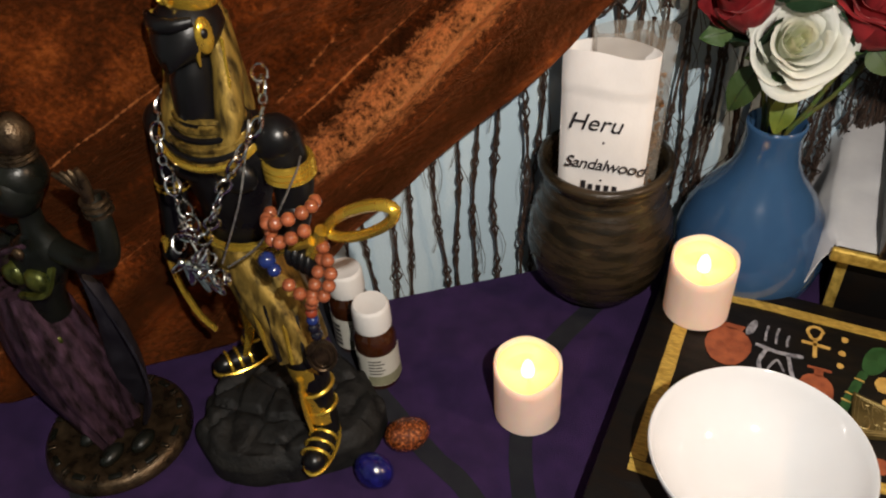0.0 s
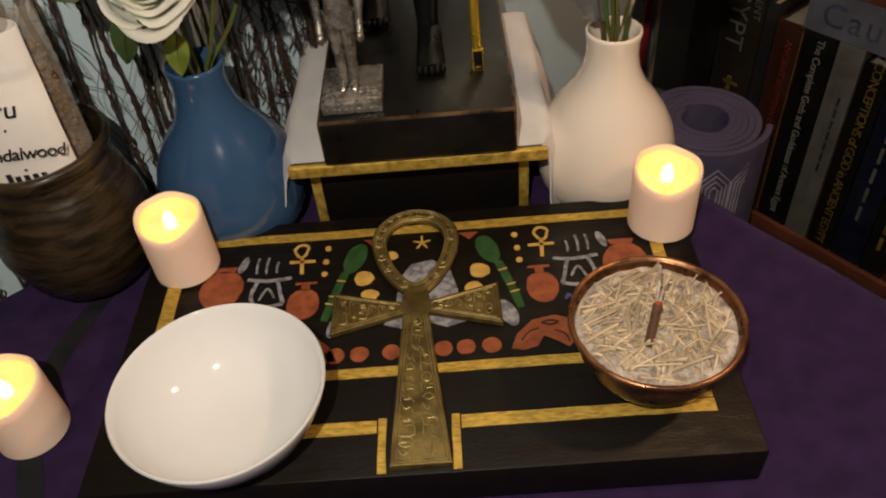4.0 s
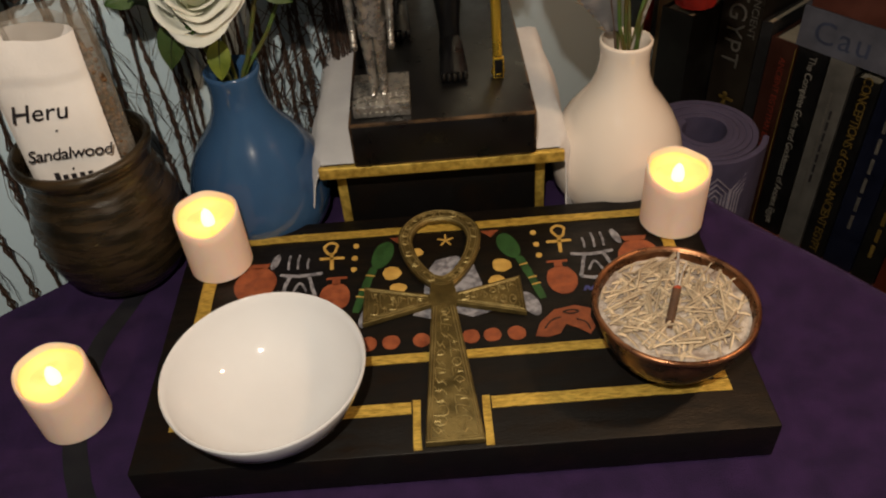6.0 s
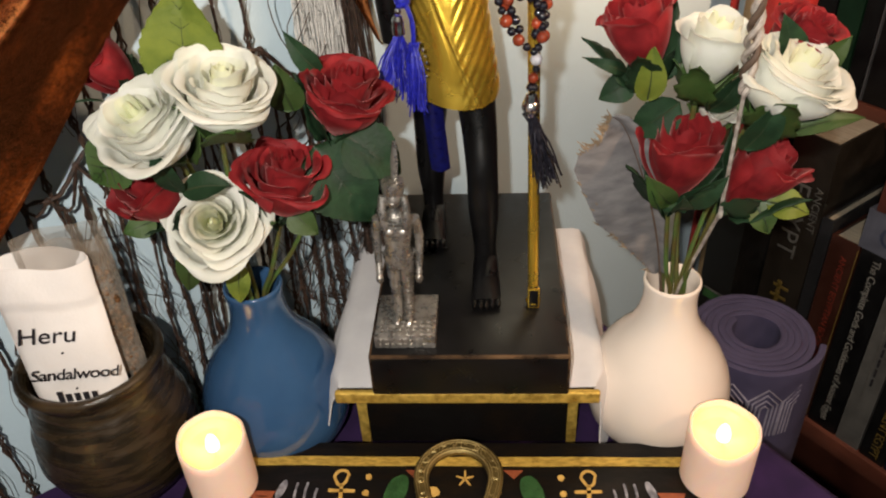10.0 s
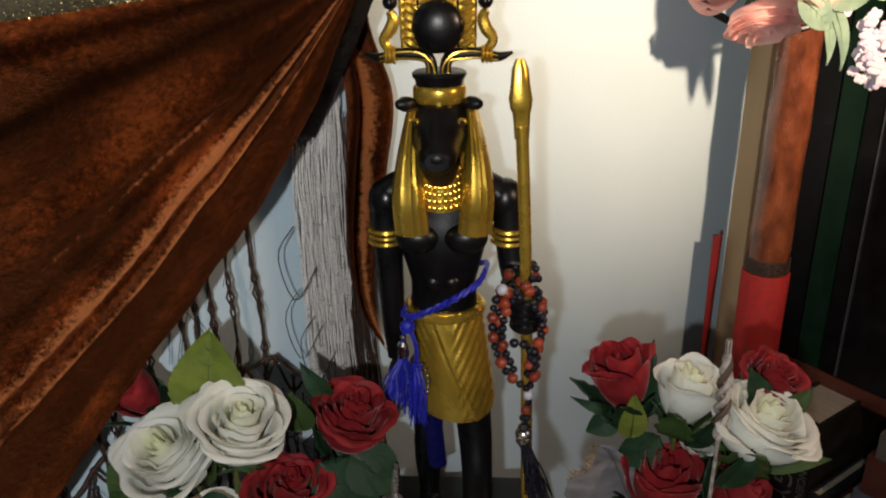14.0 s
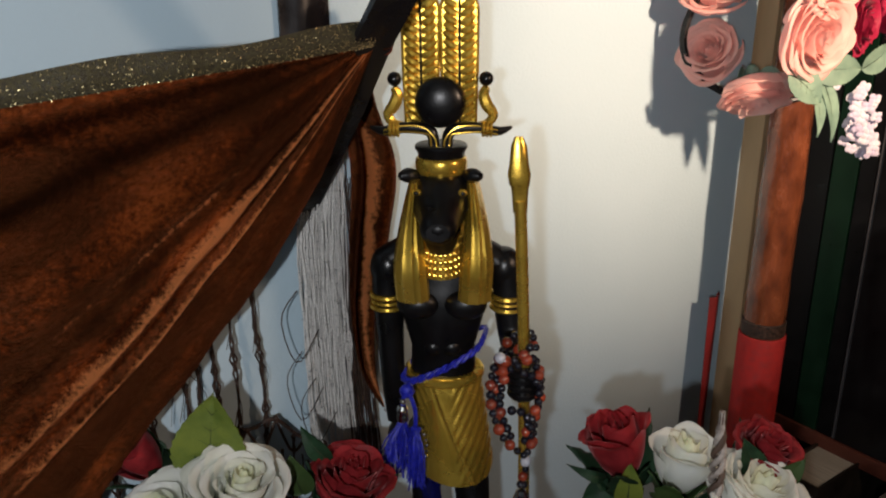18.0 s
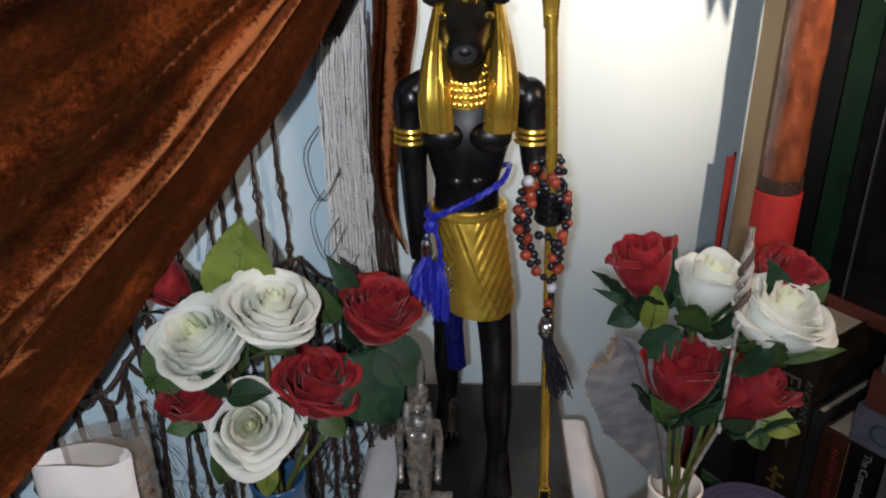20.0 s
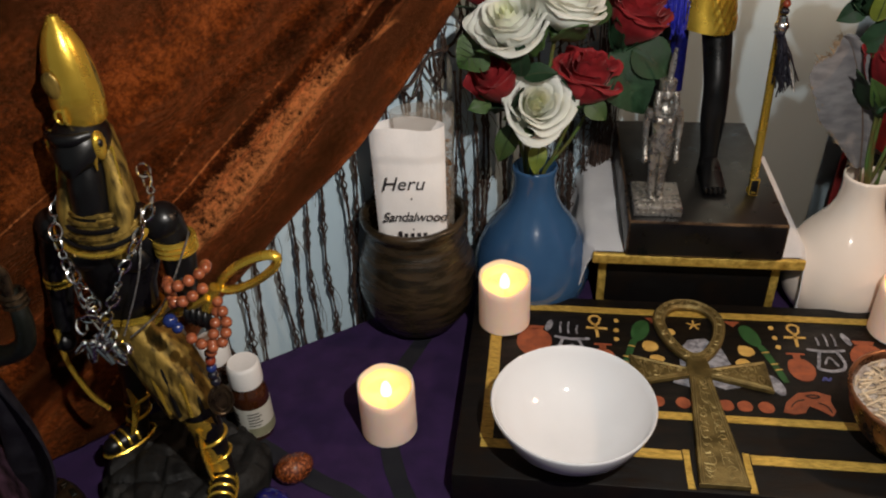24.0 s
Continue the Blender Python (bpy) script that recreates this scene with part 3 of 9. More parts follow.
def wall_pose(u, d, h):
    """A pose whose x runs along the wall, y into it and z up."""
    return Matrix.Translation(by_wall(u, d, h)) @ pose(0, 0, 0, 0, 0, 37.6)


# ---- the room ----
FLOOR_Z, TOP_Z = -0.70, 1.75
U0, U1, D1 = -1.5, 0.90, 2.6


def room():
    b = bmesh.new()
    box(b, (U0, -D1, -0.05), (U1, 0, 0), 0)
    whole("floor", b, FLOOR_MAT, wall_pose(0, 0, FLOOR_Z), "brown carpeted floor under the altar table", "floor", kind="structure", smooth=0)
    b = bmesh.new()
    box(b, (U0, -D1, 0), (U1, 0, 0.05), 0)
    whole("ceiling", b, CEILING, wall_pose(0, 0, TOP_Z), "plain white ceiling of the room", "ceiling", kind="structure", smooth=0)
    for name, lo, hi, lab in (("wall_back", (U0 - 0.1, 0, -0.05), (U1 + 0.1, 0.1, TOP_Z - FLOOR_Z + 0.05), "matt white painted wall behind the altar"),
                              ("wall_right", (U1, -D1, -0.05), (U1 + 0.1, 0, TOP_Z - FLOOR_Z + 0.05), "plain white wall behind the bookcase"),
                              ("wall_left", (U0 - 0.1, -D1, -0.05), (U0, 0, TOP_Z - FLOOR_Z + 0.05), "plain white wall at the room's end"),
                              ("wall_front", (U0 - 0.1, -D1 - 0.1, -0.05), (U1 + 0.1, -D1, TOP_Z - FLOOR_Z + 0.05), "plain white wall across the room")):
        b = bmesh.new()
        box(b, lo, hi, 0)
        whole(name, b, WALL, wall_pose(0, 0, FLOOR_Z), lab, "wall", kind="structure", smooth=0)


room()

# ---- table and cloth ----
TABLE_U = (-0.62, 0.343)
TABLE_D = (0.020, 0.60)


def table():
    t = thing("altar_table", wall_pose(0, 0, FLOOR_Z), "dark wooden table hidden under a purple cloth", "table")
    b = bmesh.new()
    box(b, (TABLE_U[0], -TABLE_D[1], 0.67), (TABLE_U[1], -TABLE_D[0], 0.698), 0.003)
    part("tabletop", b, TABLE_WOOD, t)
    b = bmesh.new()
    box(b, (-0.022, -0.022, 0), (0.022, 0.022, 0.67), 0.003)
    leg = part("leg", b, TABLE_WOOD, t)
    leg.matrix_local = pose(TABLE_U[0] + 0.05, -TABLE_D[0] - 0.05, 0)
    for x, y in ((TABLE_U[1] - 0.05, -TABLE_D[0] - 0.05), (TABLE_U[0] + 0.05, -TABLE_D[1] + 0.05), (TABLE_U[1] - 0.05, -TABLE_D[1] + 0.05)):
        shared("leg", leg.data, t, pose(x, y, 0))


table()


def cloth_height(x, y):
    return 0.0007 * noise.noise((x * 14, y * 14, 3.1)) + 0.0004 * noise.noise((x * 45, y * 45, 1.7)) - 0.0008


def altar_cloth():
    t = thing("altar_cloth", Matrix.Identity(4), "creased purple cotton cloth with dark printed bands", "cloth")
    u0, u1, d0, d1 = TABLE_U[0] - 0.004, TABLE_U[1] + 0.004, TABLE_D[0] - 0.001, TABLE_D[1] + 0.004

    def top(u, v):
        # over the edge on three sides, flat in the middle
        a, c = (u * 1.24 - 0.12), (v * 1.30)
        fall = 0.0
        if a < 0:
            fall, a = -a, 0
        elif a > 1:
            fall, a = a - 1, 1
        fd = 0.0
        if c > 1:
            fd, c = c - 1, 1
        uu, dd = u0 + (u1 - u0) * a, d0 + (d1 - d0) * c
        drop = fall * 1.2 + fd * 0.9
        wave = 0.012 * math.sin(dd * 60 if fall else uu * 50) * min(drop * 8, 1)
        if u > 0.5:
            uu += wave * (fall > 0) + 0.004 * (fall > 0)
        else:
            uu -= wave * (fall > 0)
        dd += (0.003 + wave) * (fd > 0)
        p = by_wall(uu, dd, 0)
        return Vector((p.x, p.y, cloth_height(p.x, p.y) - drop))

    b = bmesh.new()
    sheet(b, top, 150, 90)
    part("cotton_sheet", b, CLOTH, t, smooth=80)

    def band(points, width):
        line = curve_points([(x, y, 0) for x, y in points], 40)
        b = bmesh.new()
        prev = None
        for i, q in enumerate(line):
            d = (line[min(i + 1, 39)] - line[max(i - 1, 0)]).normalized()
            s = Vector((-d.y, d.x, 0)) * width * 0.5 * (1 + 0.12 * noise.noise((q.x * 90, q.y * 90, 0)))
            row = [b.verts.new((w.x, w.y, cloth_height(w.x, w.y) + 0.0006)) for w in (q - s, q, q + s)]
            if prev:
                b.faces.new((prev[0], prev[1], row[1], row[0]))
                b.faces.new((prev[1], prev[2], row[2], row[1]))
            prev = row
        part("printed_band", b, PRINT, t, "dark charcoal band printed on the cloth", smooth=80)

    band([(-0.196, 0.012), (-0.203, -0.010), (-0.2125, -0.045), (-0.2125, -0.085), (-0.2045, -0.120), (-0.188, -0.155), (-0.165, -0.185), (-0.12, -0.215), (-0.06, -0.235)], 0.0125)
    band([(-0.375, -0.055), (-0.330, -0.095), (-0.290, -0.1195), (-0.250, -0.1425), (-0.222, -0.155), (-0.190, -0.182), (-0.165, -0.21), (-0.14, -0.26)], 0.0115)
    band([(-0.47, -0.185), (-0.43, -0.225), (-0.385, -0.255), (-0.33, -0.262), (-0.27, -0.245), (-0.21, -0.20)], 0.012)


altar_cloth()

# ---- the offering board ----
BOARD_Z = 0.025


def blot(cx, cy, rx, ry, n=18, rough=0.10, turn=0.0, seed=0.0):
    """A hand-painted rounded patch's outline."""
    out = []
    for i in range(n):
        a = 2 * math.pi * i / n
        k = 1 + rough * noise.noise((math.cos(a) * 1.7 + seed, math.sin(a) * 1.7, cx * 50 + cy * 70))
        x, y = rx * k * math.cos(a), ry * k * math.sin(a)
        out.append((cx + x * math.cos(turn) - y * math.sin(turn), cy + x * math.sin(turn) + y * math.cos(turn)))
    return out


def stroke(b, pts, width, z=BOARD_Z, high=0.0005, n=14):
    """A flat brush stroke along the points."""
    line = curve_points([(x, y, 0) for x, y in pts], n)
    left, right = [], []
    for i, q in enumerate(line):
        d = (line[min(i + 1, n - 1)] - line[max(i - 1, 0)]).normalized()
        w = width * 0.5 * (1 + 0.22 * noise.noise((q.x * 300, q.y * 300, 5))) * (0.75 if i in (0, n - 1) else 1)
        s = Vector((-d.y, d.x, 0)) * w
        left.append((q.x + s.x, q.y + s.y))
        right.append((q.x - s.x, q.y - s.y))
    rows = [[(*l, z + 0.0002), (*l, z + high), (*r, z + high), (*r, z + 0.0002)] for l, r in zip(left, right)]
    skin(b, rows, True, True)


def offering_board():
    t = thing("offering_board", Matrix.Identity(4), "black painted wooden board with gold lines and painted offerings", "board")
    b = bmesh.new()
    box(b, (-0.161, -0.1515, 0), (0.1535, 0.0265, BOARD_Z), 0.0012)
    for v in b.verts:
        v.co.z += 0.0004 * noise.noise((v.co.x * 30, v.co.y * 30, 0))
    part("slab", b, BLACK_PAINT, t)

    def line(name, *strokes):
        b = bmesh.new()
        for lo, hi in strokes:
            n = max(3, int(max(hi[0] - lo[0], hi[1] - lo[1]) / 0.012))
            along_x = hi[0] - lo[0] > hi[1] - lo[1]
            pts_a, pts_b = [], []
            for i in range(n + 1):
                f = i / n
                w1, w2 = (0.0005 * noise.noise((f * 9 + lo[0] * 40, lo[1] * 50 + k, 2.0)) for k in (0, 7))
                if along_x:
                    x = lo[0] + (hi[0] - lo[0]) * f
                    pts_a.append((x, lo[1] + w1))
                    pts_b.append((x, hi[1] + w2))
                else:
                    y = lo[1] + (hi[1] - lo[1]) * f
                    pts_a.append((hi[0] + w1, y))
                    pts_b.append((lo[0] + w2, y))
            slab(b, pts_a + pts_b[::-1], BOARD_Z + 0.0002, BOARD_Z + 0.0006)
        part(name, b, GOLD_PAINT, t, "hand-painted gold line")

    line("gold_line", ((-0.1455, 0.0085), (0.1365, 0.0150)))
    line("gold_line", ((-0.1462, -0.1208), (-0.1382, 0.0078)))
    line("gold_line", ((0.1295, -0.1208), (0.1365, 0.0078)))
    line("gold_line", ((-0.1380, -0.0955), (0.1290, -0.0895)))
    line("gold_line", ((-0.1455, -0.1285), (-0.0236, -0.1215)), ((-0.0228, -0.150), (-0.0190, -0.1205)))
    line("gold_line", ((0.0168, -0.1285), (0.1365, -0.1215)), ((0.0122, -0.150), (0.0160, -0.1205)))

    def patch(name, material, *outlines, high=0.0005, label=""):
        b = bmesh.new()
        for o in outlines:
            slab(b, o, BOARD_Z + 0.0002, BOARD_Z + high)
        part(name, b, material, t, label)

    for i, x in enumerate((-0.0465, -0.0338, -0.0173, 0.0098, 0.0214, 0.0345)):
        patch("painted_fruit", PAINT_ORANGE, blot(x, -0.0803, 0.0049, 0.0050, 16, 0.12, seed=i))
    for s in (1, -1):
        c = -0.0008
        X = lambda x: c + s * (x - c)
        patch("painted_jar", PAINT_ORANGE, blot(X(0.1135), -0.0275, 0.0128, 0.0145, 18, 0.1, seed=s), [(X(0.1075), -0.0135), (X(0.1195), -0.0135), (X(0.1215), -0.0095), (X(0.1060), -0.0095)][::s])
        patch("painted_jar", PAINT_ORANGE, blot(X(0.0652), -0.0425, 0.0092, 0.0115, 18, 0.1, seed=s + 2), [(X(0.0625), -0.032), (X(0.0672), -0.032), (X(0.0672), -0.0272), (X(0.0625), -0.0272)][::s],
              [(X(0.0585), -0.0275), (X(0.0708), -0.0275), (X(0.0708), -0.0258), (X(0.0585), -0.0258)][::s])
        b = bmesh.new()
        stroke(b, [(X(0.0735), -0.0212), (X(0.086), -0.0225), (X(0.0990), -0.0205)], 0.0024)
        stroke(b, [(X(0.0815), -0.0225), (X(0.0785), -0.034), (X(0.0765), -0.0405)], 0.0022)
        stroke(b, [(X(0.0930), -0.0225), (X(0.0955), -0.033), (X(0.0935), -0.040)], 0.0022)
        stroke(b, [(X(0.0765), -0.0405), (X(0.085), -0.0425), (X(0.0935), -0.040)], 0.0024)
        stroke(b, [(X(0.0820), -0.036), (X(0.0865), -0.0285), (X(0.0905), -0.037)], 0.0014)
        part("painted_stand", b, PAINT_GREY, t)
        for x0, y0, y1 in ((0.0825, -0.0075, -0.0165), (0.0885, -0.0035, -0.0165), (0.0942, -0.0035, -0.0160)):
            b = bmesh.new()
            stroke(b, [(X(x0), y0), (X(x0 + 0.0006), (y0 + y1) / 2), (X(x0 + 0.0002), y1)], 0.0014)
            part("painted_flame", b, PAINT_GREY, t)
        b = bmesh.new()
        slab(b, blot(X(0.1030), -0.0085, 0.0024, 0.0068, 12, 0.1, s * 0.25), BOARD_Z + 0.0002, BOARD_Z + 0.0005)
        part("painted_flame", b, PAINT_GREY, t)
        b = bmesh.new()
        ring = [(X(0.0695) + 0.0043 * math.cos(a) * (1 if math.sin(a) > 0 else 0.75), 0.0000 + 0.0052 * math.sin(a)) for a in (2 * math.pi * k / 16 for k in range(17))]
        stroke(b, ring, 0.0018, n=18)
        stroke(b, [(X(0.0690), -0.0050), (X(0.0680), -0.0190)], 0.0022)
        stroke(b, [(X(0.0608), -0.0092), (X(0.0760), -0.0088)], 0.0022)
        part("painted_ankh_sign", b, PAINT_YELLOW, t)
        for k, (x, y) in enumerate(((0.0540, 0.0005), (0.0545, -0.0105), (0.0548, -0.0203))):
            patch("painted_dot", PAINT_YELLOW, blot(X(x), y, 0.0019, 0.0021, 10, 0.2, seed=k))
        b = bmesh.new()
        slab(b, blot(X(0.0375), -0.0095, 0.0062, 0.0118, 18, 0.08, s * 0.30), BOARD_Z + 0.0002, BOARD_Z + 0.0005)
        stroke(b, [(X(0.0425), -0.0200), (X(0.0465), -0.0330), (X(0.0525), -0.0560)], 0.0048)
        part("painted_lotus", b, PAINT_GREEN, t)
        b = bmesh.new()
        for x, y in ((0.0447, -0.0270), (0.0485, -0.0385), (0.0500, -0.0440)):
            stroke(b, [(X(x - 0.0025), y - 0.0006), (X(x + 0.0025), y + 0.0006)], 0.0009, high=0.0008, n=4)
        part("lotus_joint", b, PAINT_YELLOW, t)
        patch("painted_cake", PAINT_YELLOW, blot(X(0.0318), -0.0262, 0.0058, 0.0056, 14, 0.2, seed=s))
        patch("painted_cake", PAINT_YELLOW, blot(X(0.0282), -0.0392, 0.0052, 0.0044, 14, 0.2, seed=s + 3))
        patch("painted_cake", PAINT_YELLOW, blot(X(0.0165), -0.0095, 0.0040, 0.0036, 12, 0.2, seed=s + 5))
        patch("painted_bread", PAINT_ORANGE, [(X(0.0445), -0.0835), (X(0.0480), -0.0745), (X(0.0570), -0.0655), (X(0.0690), -0.0630), (X(0.0775), -0.0665), (X(0.0760), -0.0725), (X(0.0775), -0.0800), (X(0.0740), -0.0850), (X(0.0680), -0.0800), (X(0.0620), -0.0765), (X(0.0580), -0.0830), (X(0.0510), -0.0850)][::s])
        b = bmesh.new()
        stroke(b, [(X(0.0500), -0.0790), (X(0.0545), -0.0735), (X(0.0600), -0.0715)], 0.0008, high=0.0008)
        stroke(b, [(X(0.0615), -0.0678), (X(0.0660), -0.0695), (X(0.0705), -0.0680), (X(0.0660), -0.0665), (X(0.0615), -0.0678)], 0.0009, high=0.0008)
        stroke(b, [(X(0.0680), -0.0735), (X(0.0730), -0.0765), (X(0.0745), -0.0820)], 0.0008, high=0.0008)
        part("bread_outline", b, PAINT_DARK, t)
        patch("painted_bird", PAINT_GREY, blot(X(0.0450), -0.0590, 0.0048, 0.0098, 16, 0.12, s * 0.35))
        patch("painted_mark", PAINT_ORANGE, [(X(0.0215), 0.0055), (X(0.0330), 0.0055), (X(0.0275), -0.0005)][::s])
    b = bmesh.new()
    stroke(b, [(0.0765, -0.0525), (0.0785, -0.0490), (0.0800, -0.0520), (0.0825, -0.0490)], 0.0016)
    part("painted_squiggle", b, PAINT_BLUE, t)
    b = bmesh.new()
    slab(b, [(-0.0150, -0.0480), (-0.0140, -0.0300), (-0.0070, -0.0180), (0.0050, -0.0150), (0.0150, -0.0230), (0.0190, -0.0400), (0.0185, -0.0520), (0.0250, -0.0620), (0.0120, -0.0660), (0.0030, -0.0620), (-0.0080, -0.0665), (-0.0215, -0.0615)], BOARD_Z + 0.0002, BOARD_Z + 0.0005)
    part("painted_loaf", b, PAINT_GREY, t)
    b = bmesh.new()
    for k in range(5):
        a = math.pi / 2 + k * 2 * math.pi / 5
        stroke(b, [(-0.0003, -0.0004), (-0.0003 + 0.0052 * math.cos(a), -0.0004 + 0.0056 * math.sin(a))], 0.0012, n=4)
    part("painted_star", b, PAINT_YELLOW, t)


offering_board()


def ankh():
    t = thing("brass_ankh", pose(-0.0040, 0, BOARD_Z + 0.0012), "engraved flat brass ankh lying on the painted board", "ankh")

    def ring_point(a, k):
        x, y = math.sin(a), math.cos(a)
        drop = 0.5 - 0.5 * y
        return (0.0272 * k * x * (1 - 0.36 * drop ** 2.2), -0.0045 + (0.0305 if y > 0 else 0.0405) * y * (k if y > -0.2 else 1 - (1 - k) * 0.75))

    b = bmesh.new()
    n = 44
    thick = 0.0032
    rows = []
    for i in range(n + 1):
        a = 2 * math.pi * i / n
        o, q = ring_point(a, 1.0), ring_point(a, 0.66)
        rows.append([(o[0], o[1], 0), (o[0], o[1], thick * 0.7), (o[0] * 0.96, -0.0045 + (o[1] + 0.0045) * 0.96, thick), (q[0] * 1.05, -0.0045 + (q[1] + 0.0045) * 1.05, thick), (q[0], q[1], thick * 0.7), (q[0], q[1], 0)])
    skin(b, rows, True, False)
    part("loop", b, BRASS, t)
    b = bmesh.new()
    slab(b, [(-0.0065, -0.0400), (0.0065, -0.0400), (0.0075, -0.0480), (0.0070, -0.060), (0.0160, -0.1490), (-0.0130, -0.1490), (-0.0070, -0.060), (-0.0075, -0.0480)][::-1], 0, thick + 0.0002, 0, 0.0006)
    part("stem", b, BRASS, t)
    for s in (1, -1):
        b = bmesh.new()
        o = [(s * 0.0062, -0.0500), (s * 0.0450, -0.0395), (s * 0.0455, -0.0690), (s * 0.0062, -0.0575)]
        slab(b, o if s < 0 else o[::-1], 0, thick, 0, 0.0006)
        part("arm", b, BRASS, t)
    # raised double borders round the arms, the stem and the loop
    b = bmesh.new()
    for s in (1, -1):
        for k in (0.0012, 0.0030):
            o = [(s * (0.0085 + k), -0.0505 - k * 0.3), (s * (0.0450 - k), -0.0405 - k), (s * (0.0453 - k), -0.0680 + k), (s * (0.0085 + k), -0.0570 + k * 0.3)]
            tube(b, [(x, y, thick) for x, y in o], 0.00026, 4, closed=True)
    for k in (0.0011, 0.0026):
        o = [(-0.0066 + k, -0.0600), (0.0066 - k, -0.0600), (0.0157 - k, -0.1490 + k), (-0.0127 + k, -0.1490 + k)]
        tube(b, [(x, y, thick + 0.0002) for x, y in o], 0.00032, 4, closed=True)
    for k in (0.94, 0.89, 0.76, 0.71):
        tube(b, [(*ring_point(2 * math.pi * i / 48, k), thick) for i in range(48)], 0.00030, 4, closed=True)
    part("border", b, BRASS_HI, t)
    rnd = random.Random(4)
    b = bmesh.new()

    def glyph(cx, cy, w, h):
        kind = rnd.randrange(5)
        if kind == 0:
            pts = [(cx - w, cy - h), (cx - w, cy + h), (cx + w, cy + h * 0.4)]
        elif kind == 1:
            pts = [(cx + w * math.cos(a), cy + h * math.sin(a)) for a in (2 * math.pi * k / 8 for k in range(9))]
        elif kind == 2:
            pts = [(cx - w, cy + h), (cx - w * 0.3, cy - h * 0.4), (cx + w * 0.3, cy + h * 0.3), (cx + w, cy - h)]
        elif kind == 3:
            pts = [(cx - w, cy), (cx, cy + h), (cx + w, cy), (cx, cy - h * 0.5)]
        else:
            pts = [(cx - w, cy - h), (cx + w, cy - h), (cx + w, cy + h), (cx - w * 0.2, cy + h)]
        tube(b, curve_points([(x, y, thick + 0.0001) for x, y in pts], 9), 0.00036, 5)
        for q in range(rnd.randrange(1, 3)):
            x1, y1, a = cx + w * rnd.uniform(-0.5, 0.5), cy + h * rnd.uniform(-0.6, 0.6), rnd.choice((0.0, 0.1, 1.5, 2.3))
            l = 0.55 * (w if abs(math.cos(a)) > 0.5 else h)
            tube(b, [(x1 - l * math.cos(a), y1 - l * math.sin(a), thick + 0.0001), (x1 + l * math.cos(a), y1 + l * math.sin(a), thick + 0.0001)], 0.00030, 4)

    for k in range(14):
        f = k / 13
        wide = 0.0045 + 0.0075 * f
        for side in ((-0.5, 0.5) if f > 0.3 else (0,)):
            glyph(0.0008 + wide * side * 1.05, -0.064 - 0.079 * f, wide * (0.30 if side else 0.5), 0.0027)
    for s in (1, -1):
        for k in range(6):
            f = k / 5
            for e in ((-0.5, 0.5) if f > 0.5 else (0,)):
                glyph(s * (0.0125 + 0.0265 * f), -0.0540 + e * 0.0095 * f, 0.0019, (0.0019 + 0.004 * f) * (0.62 if e else 1))
        tube(b, [(s * 0.0085, -0.0515, thick), (s * 0.0438, -0.0418, thick), (s * 0.0442, -0.0668, thick), (s * 0.0085, -0.0562, thick)], 0.00030, 4, closed=True)
    for k in range(22):
        a = 2 * math.pi * (k + 0.5) / 22
        if abs(a - math.pi) > 0.35:
            o, q = ring_point(a, 0.96), ring_point(a, 0.72)
            glyph((o[0] + q[0]) / 2, (o[1] + q[1]) / 2, 0.0019, 0.0019)
    for k in (0.945, 0.70):
        tube(b, [(*ring_point(2 * math.pi * i / 40, k), thick - 0.0001) for i in range(40)], 0.00030, 4, closed=True)
    tube(b, [(-0.0058, -0.062, thick), (-0.0115, -0.1475, thick), (0.0145, -0.1475, thick), (0.0058, -0.062, thick)], 0.00030, 4)
    part("engraving", b, BRASS_HI, t, "raised engraved signs and borders")


ankh()


# ---- on the board ----
def votive(x, y, z, turn):
    t = thing("led_candle", pose(x, y, z, 0, 0, turn), "ivory electric candle, lit, with a yellow flame tip", "candle", "electric candles")
    R, H, seg = 0.0187, 0.0405, 48

    def lip(a):
        return H + 0.0034 * math.sin(a) + 0.0013 * math.cos(2 * a + 0.6) + 0.0005 * math.sin(5 * a)

    b = bmesh.new()
    rows = []
    for r, f, dz in ((R - 0.0015, 0, 0), (R, 0, 0.0012), (R, 0.5, 0), (R, 0.85, 0), (R - 0.0001, 1, -0.0010), (R - 0.0006, 1, -0.0002), (R - 0.0013, 1, 0), (R - 0.0019, 1, -0.0008), (R - 0.0021, 1, -0.004)):
        rows.append([(r * math.cos(a), r * math.sin(a), f * lip(a) + dz) for a in (2 * math.pi * k / seg for k in range(seg))])
    skin(b, rows, True, False)
    b.faces.new([b.verts.new((p[0], p[1], 0.0)) for p in rows[0]][::-1])
    part("shell", b, WAX, t)
    b = bmesh.new()
    prof = [(R - 0.0022, 1, -0.0035), (R - 0.0026, 0.93, -0.003), (R - 0.0055, 0.86, -0.003), (R * 0.35, 0.83, -0.003), (0.0001, 0.83, -0.003)]
    skin(b, [[(r * math.cos(a), r * math.sin(a), f * lip(a) + dz) for a in (2 * math.pi * k / seg for k in range(seg))] for r, f, dz in prof], True, False)
    part("melted_top", b, GLOW_WAX, t, "glowing yellow hollow of the candle")
    b = bmesh.new()
    lathe(b, [(0.0001, -0.0005), (0.0034, 0.0), (0.0038, 0.0025), (0.0035, 0.0050), (0.0030, 0.0070), (0.0022, 0.0090), (0.0012, 0.0104), (0.0001, 0.0110)], 16, (0, 0, H * 0.80))
    part("flame_tip", b, FLAME, t, "translucent plastic flame, shining")
    return t


